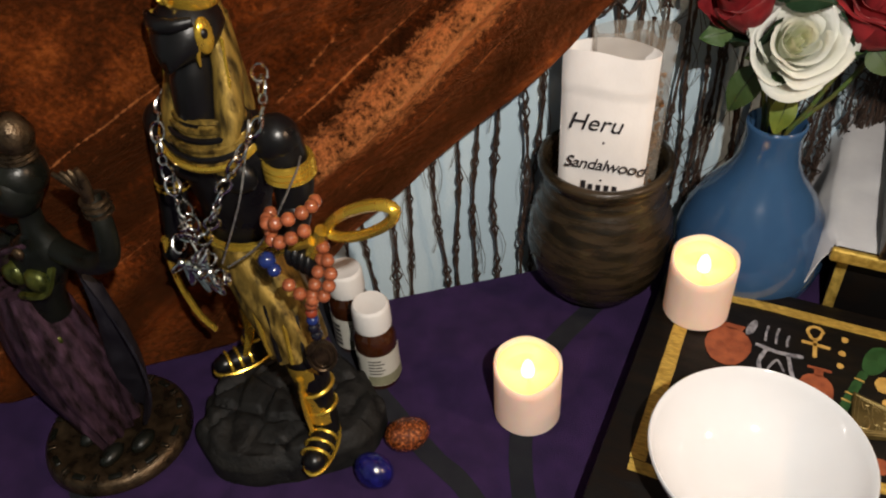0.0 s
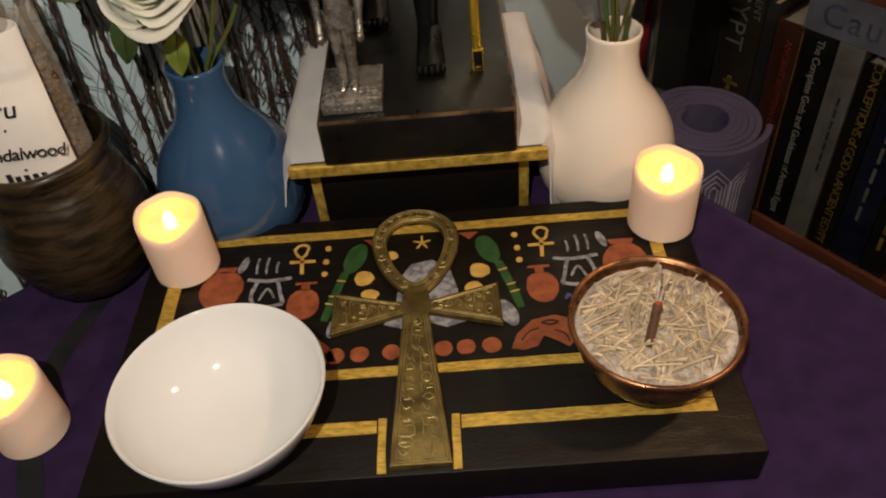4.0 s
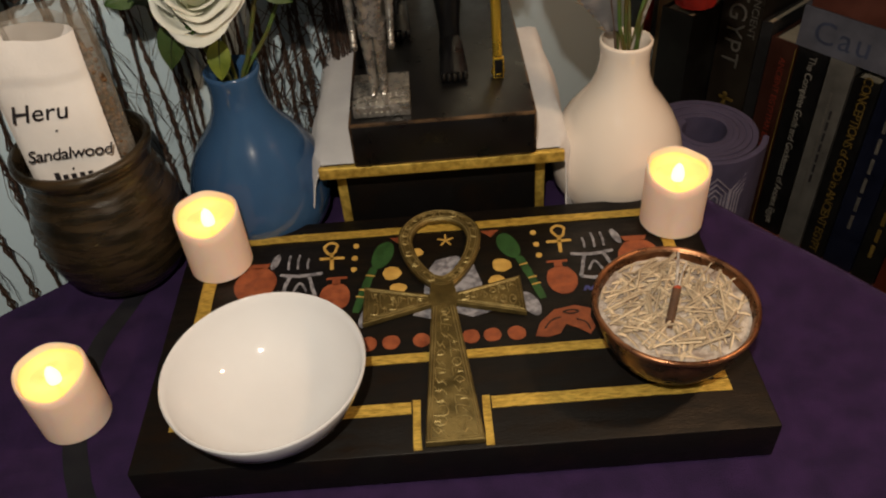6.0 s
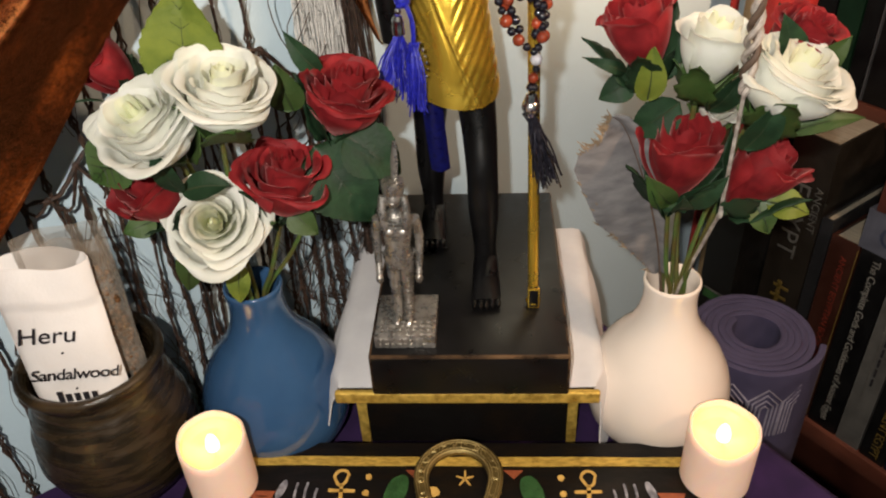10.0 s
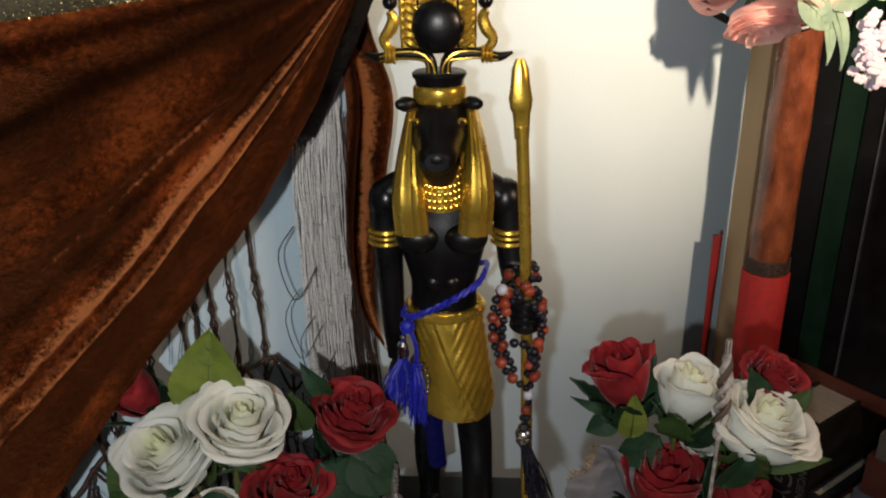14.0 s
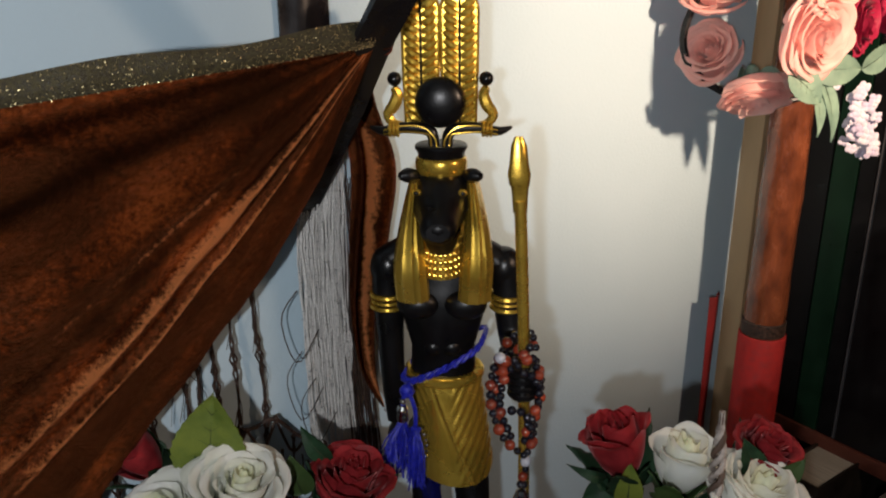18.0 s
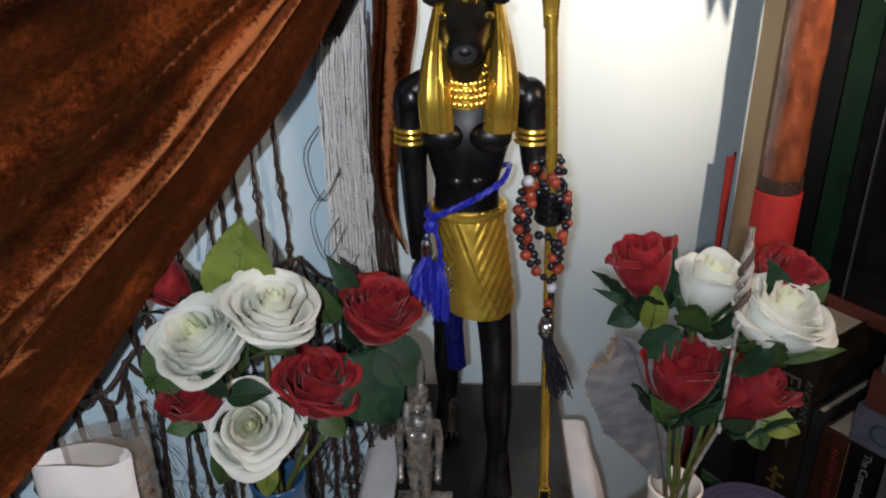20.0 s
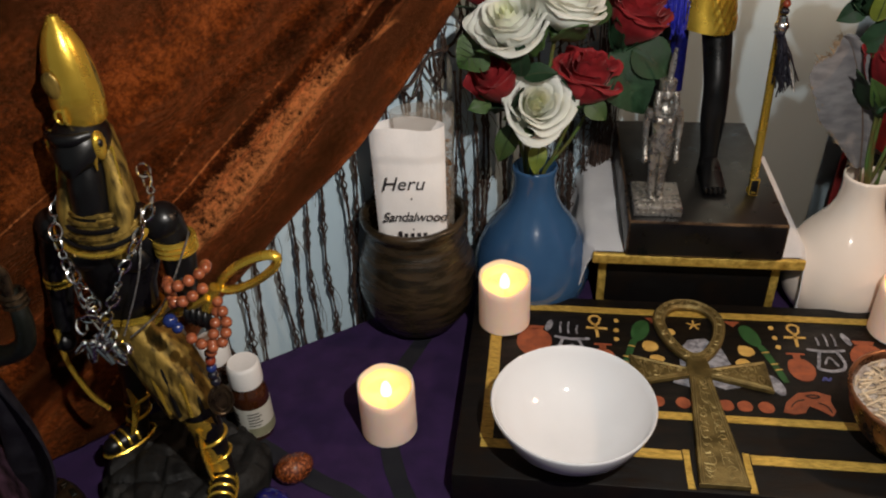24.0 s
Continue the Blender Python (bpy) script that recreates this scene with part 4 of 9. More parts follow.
# emission stands in for the flame tip's light on the hollow
GLOW_WAX = mat("lit_wax_hollow", (0.85, 0.60, 0.26), 0.5, dark=(0.82, 0.55, 0.22), scale=60, fine=300, emit=0.42, emit_col=(1.0, 0.64, 0.22))
votive(-0.2100, -0.0950, 0.0, 20)
votive(-0.1375, -0.0060, BOARD_Z + 0.0006, 10)
votive(0.1390, 0.0015, BOARD_Z + 0.0006, -12)


def china_bowl():
    t = thing("china_bowl", pose(-0.0905, -0.1225, BOARD_Z + 0.0005), "plain white glazed china bowl, empty, on the board", "bowl")
    b = bmesh.new()
    lathe(b, [(0.0185, 0.0), (0.0195, 0.0), (0.0200, 0.003), (0.0250, 0.0055), (0.0360, 0.0135), (0.0430, 0.0225), (0.0475, 0.0330), (0.0487, 0.0372), (0.0488, 0.0382), (0.0482, 0.0388), (0.0475, 0.0384), (0.0462, 0.0335), (0.0415, 0.0235), (0.0345, 0.0150), (0.0240, 0.0080), (0.0120, 0.0060), (0.0001, 0.0056)], 72)
    part("bowl_body", b, CERAMIC_WHITE, t, smooth=60)
    b = bmesh.new()
    lathe(b, [(0.0001, 0.0008), (0.0180, 0.0008), (0.0183, 0.0002)], 48)
    part("foot", b, CERAMIC_WHITE, t)


china_bowl()


COPPER_RIM = mat("worn_copper_rim", (0.42, 0.19, 0.095), 0.30, 0.85, dark=(0.20, 0.085, 0.045), scale=60, fine=300)


def censer():
    t = thing("incense_bowl", pose(0.1085, -0.1055, BOARD_Z + 0.0005), "copper bowl full of ash and spent incense sticks", "censer")
    b = bmesh.new()
    lathe(b, [(0.0150, 0.0045), (0.0200, 0.0065), (0.0290, 0.0145), (0.0350, 0.0255), (0.0380, 0.0370), (0.0384, 0.0395), (0.0390, 0.0405), (0.0388, 0.0418), (0.0376, 0.0418), (0.0368, 0.0405), (0.0360, 0.0370)], 64, wob=0.012)
    part("bowl_body", b, COPPER, t, smooth=60)
    b = bmesh.new()
    lathe(b, [(0.0001, 0.0), (0.0165, 0.0), (0.0172, 0.0015), (0.0160, 0.0035), (0.0148, 0.0050), (0.0001, 0.0055)], 40)
    for k in range(14):
        a = 2 * math.pi * k / 14
        ball(b, (0.0170 * math.cos(a), 0.0170 * math.sin(a), 0.0024), (0.0026, 0.0026, 0.0022), 8)
    part("scalloped_foot", b, BRASS, t)
    b = bmesh.new()
    lathe(b, [(0.0386, 0.0398), (0.0394, 0.0402), (0.0398, 0.0412), (0.0396, 0.0424), (0.0388, 0.0430), (0.0378, 0.0428), (0.0372, 0.0418)], 64, wob=0.012)
    part("rim", b, COPPER_RIM, t, "smooth worn copper rim", smooth=70)

    def heap(u, v):
        r, a = 0.0366 * v, 2 * math.pi * u
        x, y = r * math.cos(a), r * math.sin(a)
        return Vector((x, y, 0.0372 + 0.0018 * (1 - v * v) + 0.0012 * noise.noise((x * 150, y * 150, 0)) + 0.0007 * noise.noise((x * 400, y * 400, 3))))

    b = bmesh.new()
    sheet(b, heap, 72, 16)
    bmesh.ops.remove_doubles(b, verts=b.verts[:], dist=1e-6)
    part("ash", b, ASH, t, "pale grey ash", smooth=70)
    rnd = random.Random(11)
    b = bmesh.new()
    for k in range(330):
        r, a = 0.0345 * math.sqrt(rnd.random()), rnd.random() * 6.283
        x, y = r * math.cos(a), r * math.sin(a)
        # flat curled flakes, in bundles that lie much the same way
        th = 3.0 * noise.noise((x * 45, y * 45, 1.5)) + rnd.gauss(0.8, 0.30 if k % 2 else 1.1)
        ln, wd = rnd.choice((0.0022, 0.0035, 0.005, 0.007, 0.009)) * rnd.uniform(0.8, 1.2), rnd.uniform(0.0003, 0.0010)
        dx, dy, dz = math.cos(th) * ln, math.sin(th) * ln, rnd.uniform(-0.0012, 0.0022)
        if math.hypot(x + dx, y + dy) > 0.0352 or math.hypot(x - dx, y - dy) > 0.0352:
            continue
        z = 0.0394 + 0.0016 * rnd.random() - 0.0010 * (r / 0.0366) ** 2
        px, py, tip = -math.sin(th) * wd, math.cos(th) * wd, rnd.uniform(-0.0005, 0.0005)
        rows = []
        for f in (-1, -0.3, 0.4, 1):
            q = (x + dx * f, y + dy * f, z + dz * f + 0.0007 * (1 - f * f))
            w = 1.0 if abs(f) < 0.9 else 0.55
            rows.append([(q[0] - px * w, q[1] - py * w, q[2] - tip), (q[0], q[1], q[2] + wd * 0.45), (q[0] + px * w, q[1] + py * w, q[2] + tip), (q[0], q[1], q[2] - wd * 0.3)])
        skin(b, rows, True, True)
    for k in range(70):
        r, a = 0.030 * math.sqrt(rnd.random()), rnd.random() * 6.283
        x, y = r * math.cos(a), r * math.sin(a)
        th = 2.2 * noise.noise((x * 40, y * 40, 4.5)) + rnd.gauss(0.9, 0.5)
        ln = rnd.uniform(0.0045, 0.0105)
        dx, dy, dz = math.cos(th) * ln, math.sin(th) * ln, rnd.uniform(-0.0006, 0.0026)
        if math.hypot(x + dx, y + dy) > 0.0352 or math.hypot(x - dx, y - dy) > 0.0352:
            continue
        z = 0.0412 + 0.0012 * rnd.random()
        tube(b, [(x - dx, y - dy, z - dz), (x, y, z + 0.0003), (x + dx, y + dy, z + dz)], rnd.uniform(0.00035, 0.00070), 5)
    tagged(part("spent_incense", b, ASH_STICK, t, "heap of pale burnt incense ends"), kind="stuff")
    b = bmesh.new()
    tube(b, [(-0.0065, -0.0135, 0.0385), (-0.0005, 0.0, 0.0510)], 0.0021, 10)
    part("incense_stick", b, INCENSE, t, "half-burnt brown incense stick")
    b = bmesh.new()
    ball(b, (-0.0003, 0.0004, 0.0512), (0.0019, 0.0012, 0.0014), 10)
    part("glowing_tip", b, EMBER, t)
    b = bmesh.new()
    tube(b, [(-0.0008, 0.0012, 0.0516), (0.0010, 0.0070, 0.0570), (0.0022, 0.0130, 0.0625)], [0.0008, 0.0008, 0.0006], 6)
    tube(b, [(0.0006, 0.0012, 0.0516), (0.0030, 0.0060, 0.0550), (0.0058, 0.0100, 0.0580)], [0.0007, 0.0006, 0.0004], 6)
    part("ash_tail", b, ASH, t)


censer()


# ---- behind the board: stand, linen, plinth ----
def stand():
    t = thing("statue_stand", Matrix.Identity(4), "small black wooden stand with a gold front edge", "stand")
    b = bmesh.new()
    box(b, (-0.0660, 0.0480, 0.0), (0.0660, 0.1800, 0.0560), 0.001)
    part("body", b, BLACK_PAINT, t)
    b = bmesh.new()
    box(b, (-0.0735, 0.0300, 0.0560), (0.0735, 0.1820, 0.0655), 0.0008)
    part("top_board", b, BLACK_PAINT, t)
    b = bmesh.new()
    box(b, (-0.0745, 0.0258, 0.0583), (0.0765, 0.0300, 0.0668), 0.0014, seg=3)
    part("gold_edge", b, GOLD_PAINT, t, "gold painted front edge")
    for x in (-0.0675, 0.0615):
        b = bmesh.new()
        box(b, (x, 0.0470, 0.0), (x + 0.006, 0.0480, 0.0555), 0.0003)
        part("gold_stripe", b, GOLD_PAINT, t, "gold painted upright stripe")


stand()


def linen():
    t = thing("linen_cloth", Matrix.Identity(4), "white linen cloth under the plinth, hanging at both sides", "cloth")

    def fn(u, v):
        y = 0.0310 + 0.158 * v
        w = 0.0755
        s = (u - 0.5) * 2 * (w + 0.066)
        a = abs(s)
        sg = 1 if s > 0 else -1
        if a < w:
            x, z = a, 0.0664
            z += 0.0009 * noise.noise((s * 60, y * 60, 0)) * min(1, (w - a) * 60) + 0.0006
        else:
            f = a - w
            wob = 0.0045 * math.sin(y * 95 + sg) * min(1, f * 22) + 0.004 * noise.noise((s * 20, y * 30, 9)) * min(1, f * 30)
            x = w + 0.0032 + 0.0030 * min(1, f * 80) + f * 0.16 + wob
            z = 0.0668 - f * 0.97 - 0.003 * math.sin(y * 40 + sg) * f * 14
        if v < 0.10 and a > w:
            x -= (0.10 - v) * 0.06
        return Vector((0.001 + sg * x, y + 0.004 * noise.noise((s * 25, v * 3, 4)) * (v > 0.5), max(z, 0.0025)))

    b = bmesh.new()
    sheet(b, fn, 96, 40, thick=0.0007)
    part("linen_sheet", b, LINEN, t, smooth=70)


linen()


# ---- statues ----
def ring_at(c, rx, ry, seg=20, turn=0.0, tilt=0.0):
    out = []
    for k in range(seg):
        a = 2 * math.pi * k / seg
        x, y = rx * math.cos(a), ry * math.sin(a)
        out.append((c[0] + x * math.cos(turn) - y * math.sin(turn), c[1] + x * math.sin(turn) + y * math.cos(turn), c[2] + tilt * y))
    return out


def limb(b, pts, rads, seg=12, mi=0, n=14):
    line = curve_points(pts, n)
    rr = [v.x for v in curve_points([(r, 0, 0) for r in rads], n)]
    tube(b, line, rr, seg, mi)


def ram_statue():
    """A tall standing figure with an animal head and a plumed crown; black with gold, on its own plinth."""
    b = bmesh.new()
    BK, GD, PL, HI = 0, 1, 2, 3
    x0, y0 = -0.0075, 0.130
    # plinth with a chamfer
    box(b, (-0.0515, 0.0225, 0.0690), (0.0585, 0.1885, 0.0985), 0.0016, PL)
    # legs, one before the other
    limb(b, [(0.0125, 0.098, 0.0995), (0.0125, 0.100, 0.115), (0.0120, 0.104, 0.140), (0.0115, 0.107, 0.165), (0.0100, 0.117, 0.190), (0.0060, 0.128, 0.225)], [0.0078, 0.0066, 0.0090, 0.0092, 0.0104, 0.0120], 16, BK, 20)
    limb(b, [(-0.0215, 0.157, 0.0995), (-0.0215, 0.157, 0.115), (-0.0215, 0.155, 0.140), (-0.0210, 0.151, 0.165), (-0.0190, 0.144, 0.190), (-0.0170, 0.136, 0.225)], [0.0078, 0.0066, 0.0090, 0.0092, 0.0108, 0.0130], 16, BK, 20)
    for fx, fy in ((0.0130, 0.083), (-0.0215, 0.143)):
        skin(b, [[(fx + w * math.cos(a), fy + dy, 0.0990 + h * (0.5 + 0.5 * math.sin(a))) for a in (2 * math.pi * k / 14 for k in range(14))]
                 for dy, w, h in ((0.024, 0.0045, 0.008), (0.018, 0.0072, 0.015), (0.006, 0.0074, 0.015), (-0.006, 0.0082, 0.010), (-0.015, 0.0085, 0.0065), (-0.0185, 0.0075, 0.0055))], True, True, BK)
        for k in range(5):
            ball(b, (fx - 0.0068 + 0.0034 * k, fy - 0.0195 - 0.002 * (1 - abs(k - 1.5) / 2.5), 0.1018), (0.0019, 0.0044, 0.0024), 8, BK)
    # kilt, pleated, with a belt and a curved overlap
    rings = []
    for k in range(73):
        f = k / 72
        z = 0.2085 + 0.0605 * f
        rx, ry = 0.0240 - 0.0037 * f, 0.0270 - 0.0110 * f
        ring = []
        for i in range(180):
            a = 2 * math.pi * i / 180
            s = math.cos(a)
            front = max(0.0, -math.sin(a))
            over = s - (0.55 - 0.95 * f)
            pleat = 0.00024 * math.sin(46 * (f - 0.60 * s)) * min(1.0, max(0.0, (s - 0.16 + 0.12 * math.sin(f * 3)) * 6))
            pleat += 0.0003 * math.sin(44 * (f + 0.7 * s)) * min(1.0, max(0.0, (-0.42 - s) * 6)) * min(1.0, max(0.0, f * 3 - 0.6))
            if front > 0:
                pleat += 0.0008 * math.exp(-(over / 0.05) ** 2) * (1 - f) ** 0.5 - 0.0004 * math.exp(-((over + 0.09) / 0.05) ** 2)
            ring.append((x0 + 0.0060 - 0.0075 * f * 0.6 + (rx + pleat) * s, y0 - 0.003 + 0.003 * f + (ry + pleat) * math.sin(a), z - 0.0045 * front * (1 - f) ** 2 * (0.5 + 0.8 * s)))
        rings.append(ring)
    skin(b, rings, True, True, GD)
    tube(b, [(x0 + 0.0005 + 0.0212 * math.cos(a), y0 + 0.0168 * math.sin(a), 0.2672 + 0.0015 * math.sin(a)) for a in (2 * math.pi * i / 40 for i in range(40))], 0.0026, 8, GD, True)
    # torso
    skin(b, [ring_at((x0 + dx, y0 + dy, z), rx, ry, 28) for z, rx, ry, dx, dy in
             ((0.262, 0.0200, 0.0150, 0.0, 0), (0.272, 0.0190, 0.0140, 0, 0), (0.284, 0.0185, 0.0132, 0, 0), (0.298, 0.0220, 0.0150, 0, -0.001), (0.310, 0.0252, 0.0158, 0, 0.0), (0.321, 0.0285, 0.0158, 0.001, 0.002), (0.331, 0.0335, 0.0150, 0.002, 0.004), (0.338, 0.0330, 0.0135, 0.002, 0.003), (0.3435, 0.0240, 0.0120, 0.001, 0.003), (0.348, 0.0130, 0.0110, 0, 0.003), (0.360, 0.0105, 0.0105, 0, 0.001))], True, True, BK)
    for s in (-1, 1):
        ball(b, (x0 + s * 0.0132, y0 - 0.0125, 0.3140), (0.0122, 0.0078, 0.0088), 20, BK)
        for dz, w in ((0.2965, 0.0062), (0.2865, 0.0056)):
            ball(b, (x0 + s * 0.0052, y0 - 0.0108, dz), (w, 0.0042, 0.0054), 14, BK)
        ball(b, (x0 + (0.0350 if s > 0 else -0.0310), y0 + 0.001, 0.3310), (0.0104, 0.0104, 0.0128), 18, BK)
        limb(b, [(x0 + s * 0.010, y0 + 0.002, 0.3440), (x0 + s * 0.022, y0 + 0.002, 0.3405), (x0 + s * 0.033, y0 + 0.001, 0.3335)], [0.0080, 0.0085, 0.0090], 14, BK, 8)
    ball(b, (x0 + 0.0005, y0 - 0.0137, 0.2745), (0.0012, 0.0008, 0.0014), 8, PL)
    # the hanging arm, and the arm that holds the staff
    limb(b, [(x0 - 0.0310, y0, 0.334), (x0 - 0.0315, y0, 0.312), (x0 - 0.0305, y0 - 0.002, 0.288), (x0 - 0.0295, y0 - 0.004, 0.258), (x0 - 0.0285, y0 - 0.005, 0.236)], [0.0088, 0.0090, 0.0078, 0.0066, 0.0052], 14, BK, 18)
    ball(b, (x0 - 0.0280, y0 - 0.0065, 0.2255), (0.0058, 0.0075, 0.0105), 12, BK)
    limb(b, [(x0 + 0.0365, y0, 0.334), (x0 + 0.0380, y0 - 0.001, 0.312), (x0 + 0.0400, y0 - 0.006, 0.292), (x0 + 0.0425, y0 - 0.030, 0.2895), (x0 + 0.0440, y0 - 0.050, 0.2910)], [0.0088, 0.0090, 0.0080, 0.0070, 0.0054], 14, BK, 20)
    for k in range(4):
        tube(b, [(x0 + 0.0437 + 0.0058 * math.cos(a), y0 - 0.0580 + 0.0066 * math.sin(a), 0.2982 - 0.0042 * k) for a in (2 * math.pi * i / 16 for i in range(16))], 0.0024, 8, BK, True)
    ball(b, (x0 + 0.0437, y0 - 0.0565, 0.2919), (0.0060, 0.0062, 0.0085), 12, BK)
    for s in (-1, 1):
        for dz in (-0.0035, 0.0, 0.0035):
            tube(b, [(x0 + (0.0372 if s > 0 else -0.0315) + 0.0093 * math.cos(a), y0 - 0.0005 + 0.0093 * math.sin(a), 0.3120 + dz) for a in (2 * math.pi * i / 24 for i in range(24))], 0.0015 if dz else 0.0011, 6, GD, True)
    # staff with a pointed leaf head
    tube(b, curve_points([(0.0400, 0.0660, 0.0990), (0.0370, 0.0735, 0.2860), (0.0330, 0.0760, 0.3860)], 20), 0.0030, 10, GD)
    ball(b, (0.0400, 0.0655, 0.1020), (0.0044, 0.0044, 0.0040), 10, GD)
    box(b, (0.0365, 0.0615, 0.0990), (0.0435, 0.0650, 0.1130), 0.001, HI)
    skin(b, [ring_at((0.0330 - 0.0002 * k, 0.0760 + 0.0002 * k, z), r, r * 0.62, 8) for k, (z, r) in enumerate(((0.380, 0.0034), (0.388, 0.0038), (0.3925, 0.0042), (0.3935, 0.0048), (0.3985, 0.0055), (0.4035, 0.0046), (0.4120, 0.0038), (0.4165, 0.0020)))], True, True, GD)
    # beaded collar
    for k in range(6):
        z = 0.3335 + 0.0036 * k
        w = 0.0132 - 0.0005 * k
        for i in range(11):
            a = -1.15 + 2.3 * i / 10
            ball(b, (x0 + w * math.sin(a), y0 + 0.0010 - (0.0215 - 0.0008 * k) * math.cos(a), z), (0.0013, 0.0013, 0.0018), 6, GD)
    skin(b, [ring_at((x0, y0 + 0.001, z), rx, ry, 24) for z, rx, ry in ((0.331, 0.0134, 0.0205), (0.345, 0.0128, 0.0190), (0.354, 0.0112, 0.0160))], True, True, GD)
    # head, muzzle, ears and eyes
    skin(b, [[(x0 + rx * math.cos(a), y0 - 0.002 + dy, 0.3745 + dz + rz * math.sin(a)) for a in (2 * math.pi * k / 20 for k in range(20))] for dy, rx, rz, dz in
             ((0.016, 0.008, 0.008, 0.001), (0.010, 0.0155, 0.0140, 0.001), (0.0, 0.0175, 0.0158, 0.0), (-0.010, 0.0168, 0.0150, -0.001), (-0.017, 0.0142, 0.0135, -0.003), (-0.024, 0.0112, 0.0108, -0.006), (-0.031, 0.0098, 0.0088, -0.0085), (-0.0365, 0.0090, 0.0075, -0.0095), (-0.0395, 0.0060, 0.0048, -0.0095))], True, True, BK)
    ball(b, (x0, y0 - 0.0385, 0.3662), (0.0058, 0.0036, 0.0045), 12, BK)
    limb(b, [(x0, y0 - 0.019, 0.360), (x0, y0 - 0.014, 0.352), (x0, y0 - 0.010, 0.346)], [0.0100, 0.0085, 0.0070], 14, BK, 8)
    for s in (-1, 1):
        ball(b, (x0 + s * 0.0120, y0 - 0.0188, 0.3800), (0.0028, 0.0020, 0.0020), 10, GD)
        ball(b, (x0 + s * 0.0122, y0 - 0.0203, 0.3800), (0.0014, 0.0010, 0.0012), 8, BK)
        limb(b, [(x0 + s * 0.013, y0 - 0.006, 0.3855), (x0 + s * 0.0175, y0 - 0.010, 0.3872), (x0 + s * 0.0215, y0 - 0.013, 0.3875)], [0.0034, 0.0042, 0.0020], 10, BK, 8)
        # wig: a fall of ribbed tresses before each shoulder, and over the side of the head
        rings = []
        for k in range(14):
            f = k / 13
            z = 0.3850 - 0.0660 * f
            cx = x0 + 0.0015 + s * (0.0152 + 0.0022 * math.sin(f * 3.0) + 0.0014 * f)
            cy = y0 - 0.004 - 0.0125 * min(1, f * 1.35) ** 1.2
            w, dp = 0.0030 + 0.0060 * min(1, f * 1.5), 0.0150 - 0.0070 * f
            ring = []
            for i in range(32):
                a = 2 * math.pi * i / 32
                rib = 1 + 0.05 * math.sin(i * math.pi * 2 / 32 * 12)
                ring.append((cx + w * rib * math.cos(a), cy + dp * rib * math.sin(a), z))
            rings.append(ring)
        skin(b, rings, True, True, GD)
    skin(b, [ring_at((x0, y0 + 0.008, z), rx, ry, 28) for z, rx, ry in ((0.332, 0.0200, 0.0120), (0.345, 0.0205, 0.0130), (0.365, 0.0200, 0.0125), (0.382, 0.0180, 0.0110), (0.388, 0.0110, 0.0080))], True, True, GD)
    # crown: a low drum, twisted horns, two plumes, a disc and two cobras
    skin(b, [ring_at((x0, y0 - 0.002, z), r, r * 0.92, 30) for z, r in ((0.3870, 0.0128), (0.3885, 0.0136), (0.3900, 0.0140), (0.3940, 0.0140), (0.3955, 0.0134), (0.3960, 0.0126))], True, True, GD)
    skin(b, [ring_at((x0, y0 - 0.002, z), r, r * 0.92, 30) for z, r in ((0.3955, 0.0124), (0.3985, 0.0128), (0.4005, 0.0142), (0.4020, 0.0142), (0.4028, 0.0132))], True, True, BK)
    for s in (-1, 1):
        limb(b, [(x0 + s * 0.0035, y0 - 0.006, 0.4000), (x0 + s * 0.0040, y0 - 0.007, 0.4080), (x0 + s * 0.0080, y0 - 0.007, 0.4115), (x0 + s * 0.0200, y0 - 0.006, 0.4120), (x0 + s * 0.0300, y0 - 0.005, 0.4100), (x0 + s * 0.0375, y0 - 0.004, 0.4120)], [0.0030, 0.0031, 0.0032, 0.0030, 0.0026, 0.0008], 10, BK, 24)
        for o in (-1, 1):
            tube(b, curve_points([(x0 + s * (0.0035 + o * 0.0013), y0 - 0.0090, 0.4000), (x0 + s * (0.0040 + o * 0.0014), y0 - 0.0100, 0.4075 + o * 0.0008), (x0 + s * 0.0090, y0 - 0.0098, 0.4113 - o * 0.0016), (x0 + s * 0.0205, y0 - 0.0088, 0.4118 - o * 0.0015), (x0 + s * 0.030, y0 - 0.0073, 0.4098 - o * 0.001)], 16), 0.0005, 5, GD)
        for dx in (0.0225, 0.0245, 0.0265):
            tube(b, [(x0 + s * dx, y0 - 0.006 + 0.0036 * math.cos(a), 0.4114 + 0.0036 * math.sin(a)) for a in (2 * math.pi * i / 14 for i in range(14))], 0.0010, 6, GD, True)
        # plume: a bordered leaf with slanting barbs
        px = x0 + s * 0.0100
        outline = []
        for k in range(25):
            a = math.pi * k / 24
            outline.append((px + 0.0094 * math.cos(a), 0.4710 + 0.0102 * math.sin(a)))
        outline += [(px - 0.0092, 0.4450), (px - 0.0084, 0.4120), (px + 0.0084, 0.4120), (px + 0.0092, 0.4450)]
        front = [b.verts.new((x, y0 - 0.0035, z)) for x, z in outline]
        back = [b.verts.new((x, y0 + 0.0015, z)) for x, z in outline]
        n = len(outline)
        fs = [b.faces.new(front), b.faces.new(back[::-1])] + [b.faces.new((front[i], front[(i + 1) % n], back[(i + 1) % n], back[i])) for i in range(n)]
        for f in fs:
            f.material_index = GD
        tube(b, [(x, y0 - 0.0036, z) for x, z in outline], 0.0008, 5, HI, True)
        tube(b, [(px, y0 - 0.0040, 0.413), (px, y0 - 0.0040, 0.478)], 0.0007, 5, BK)
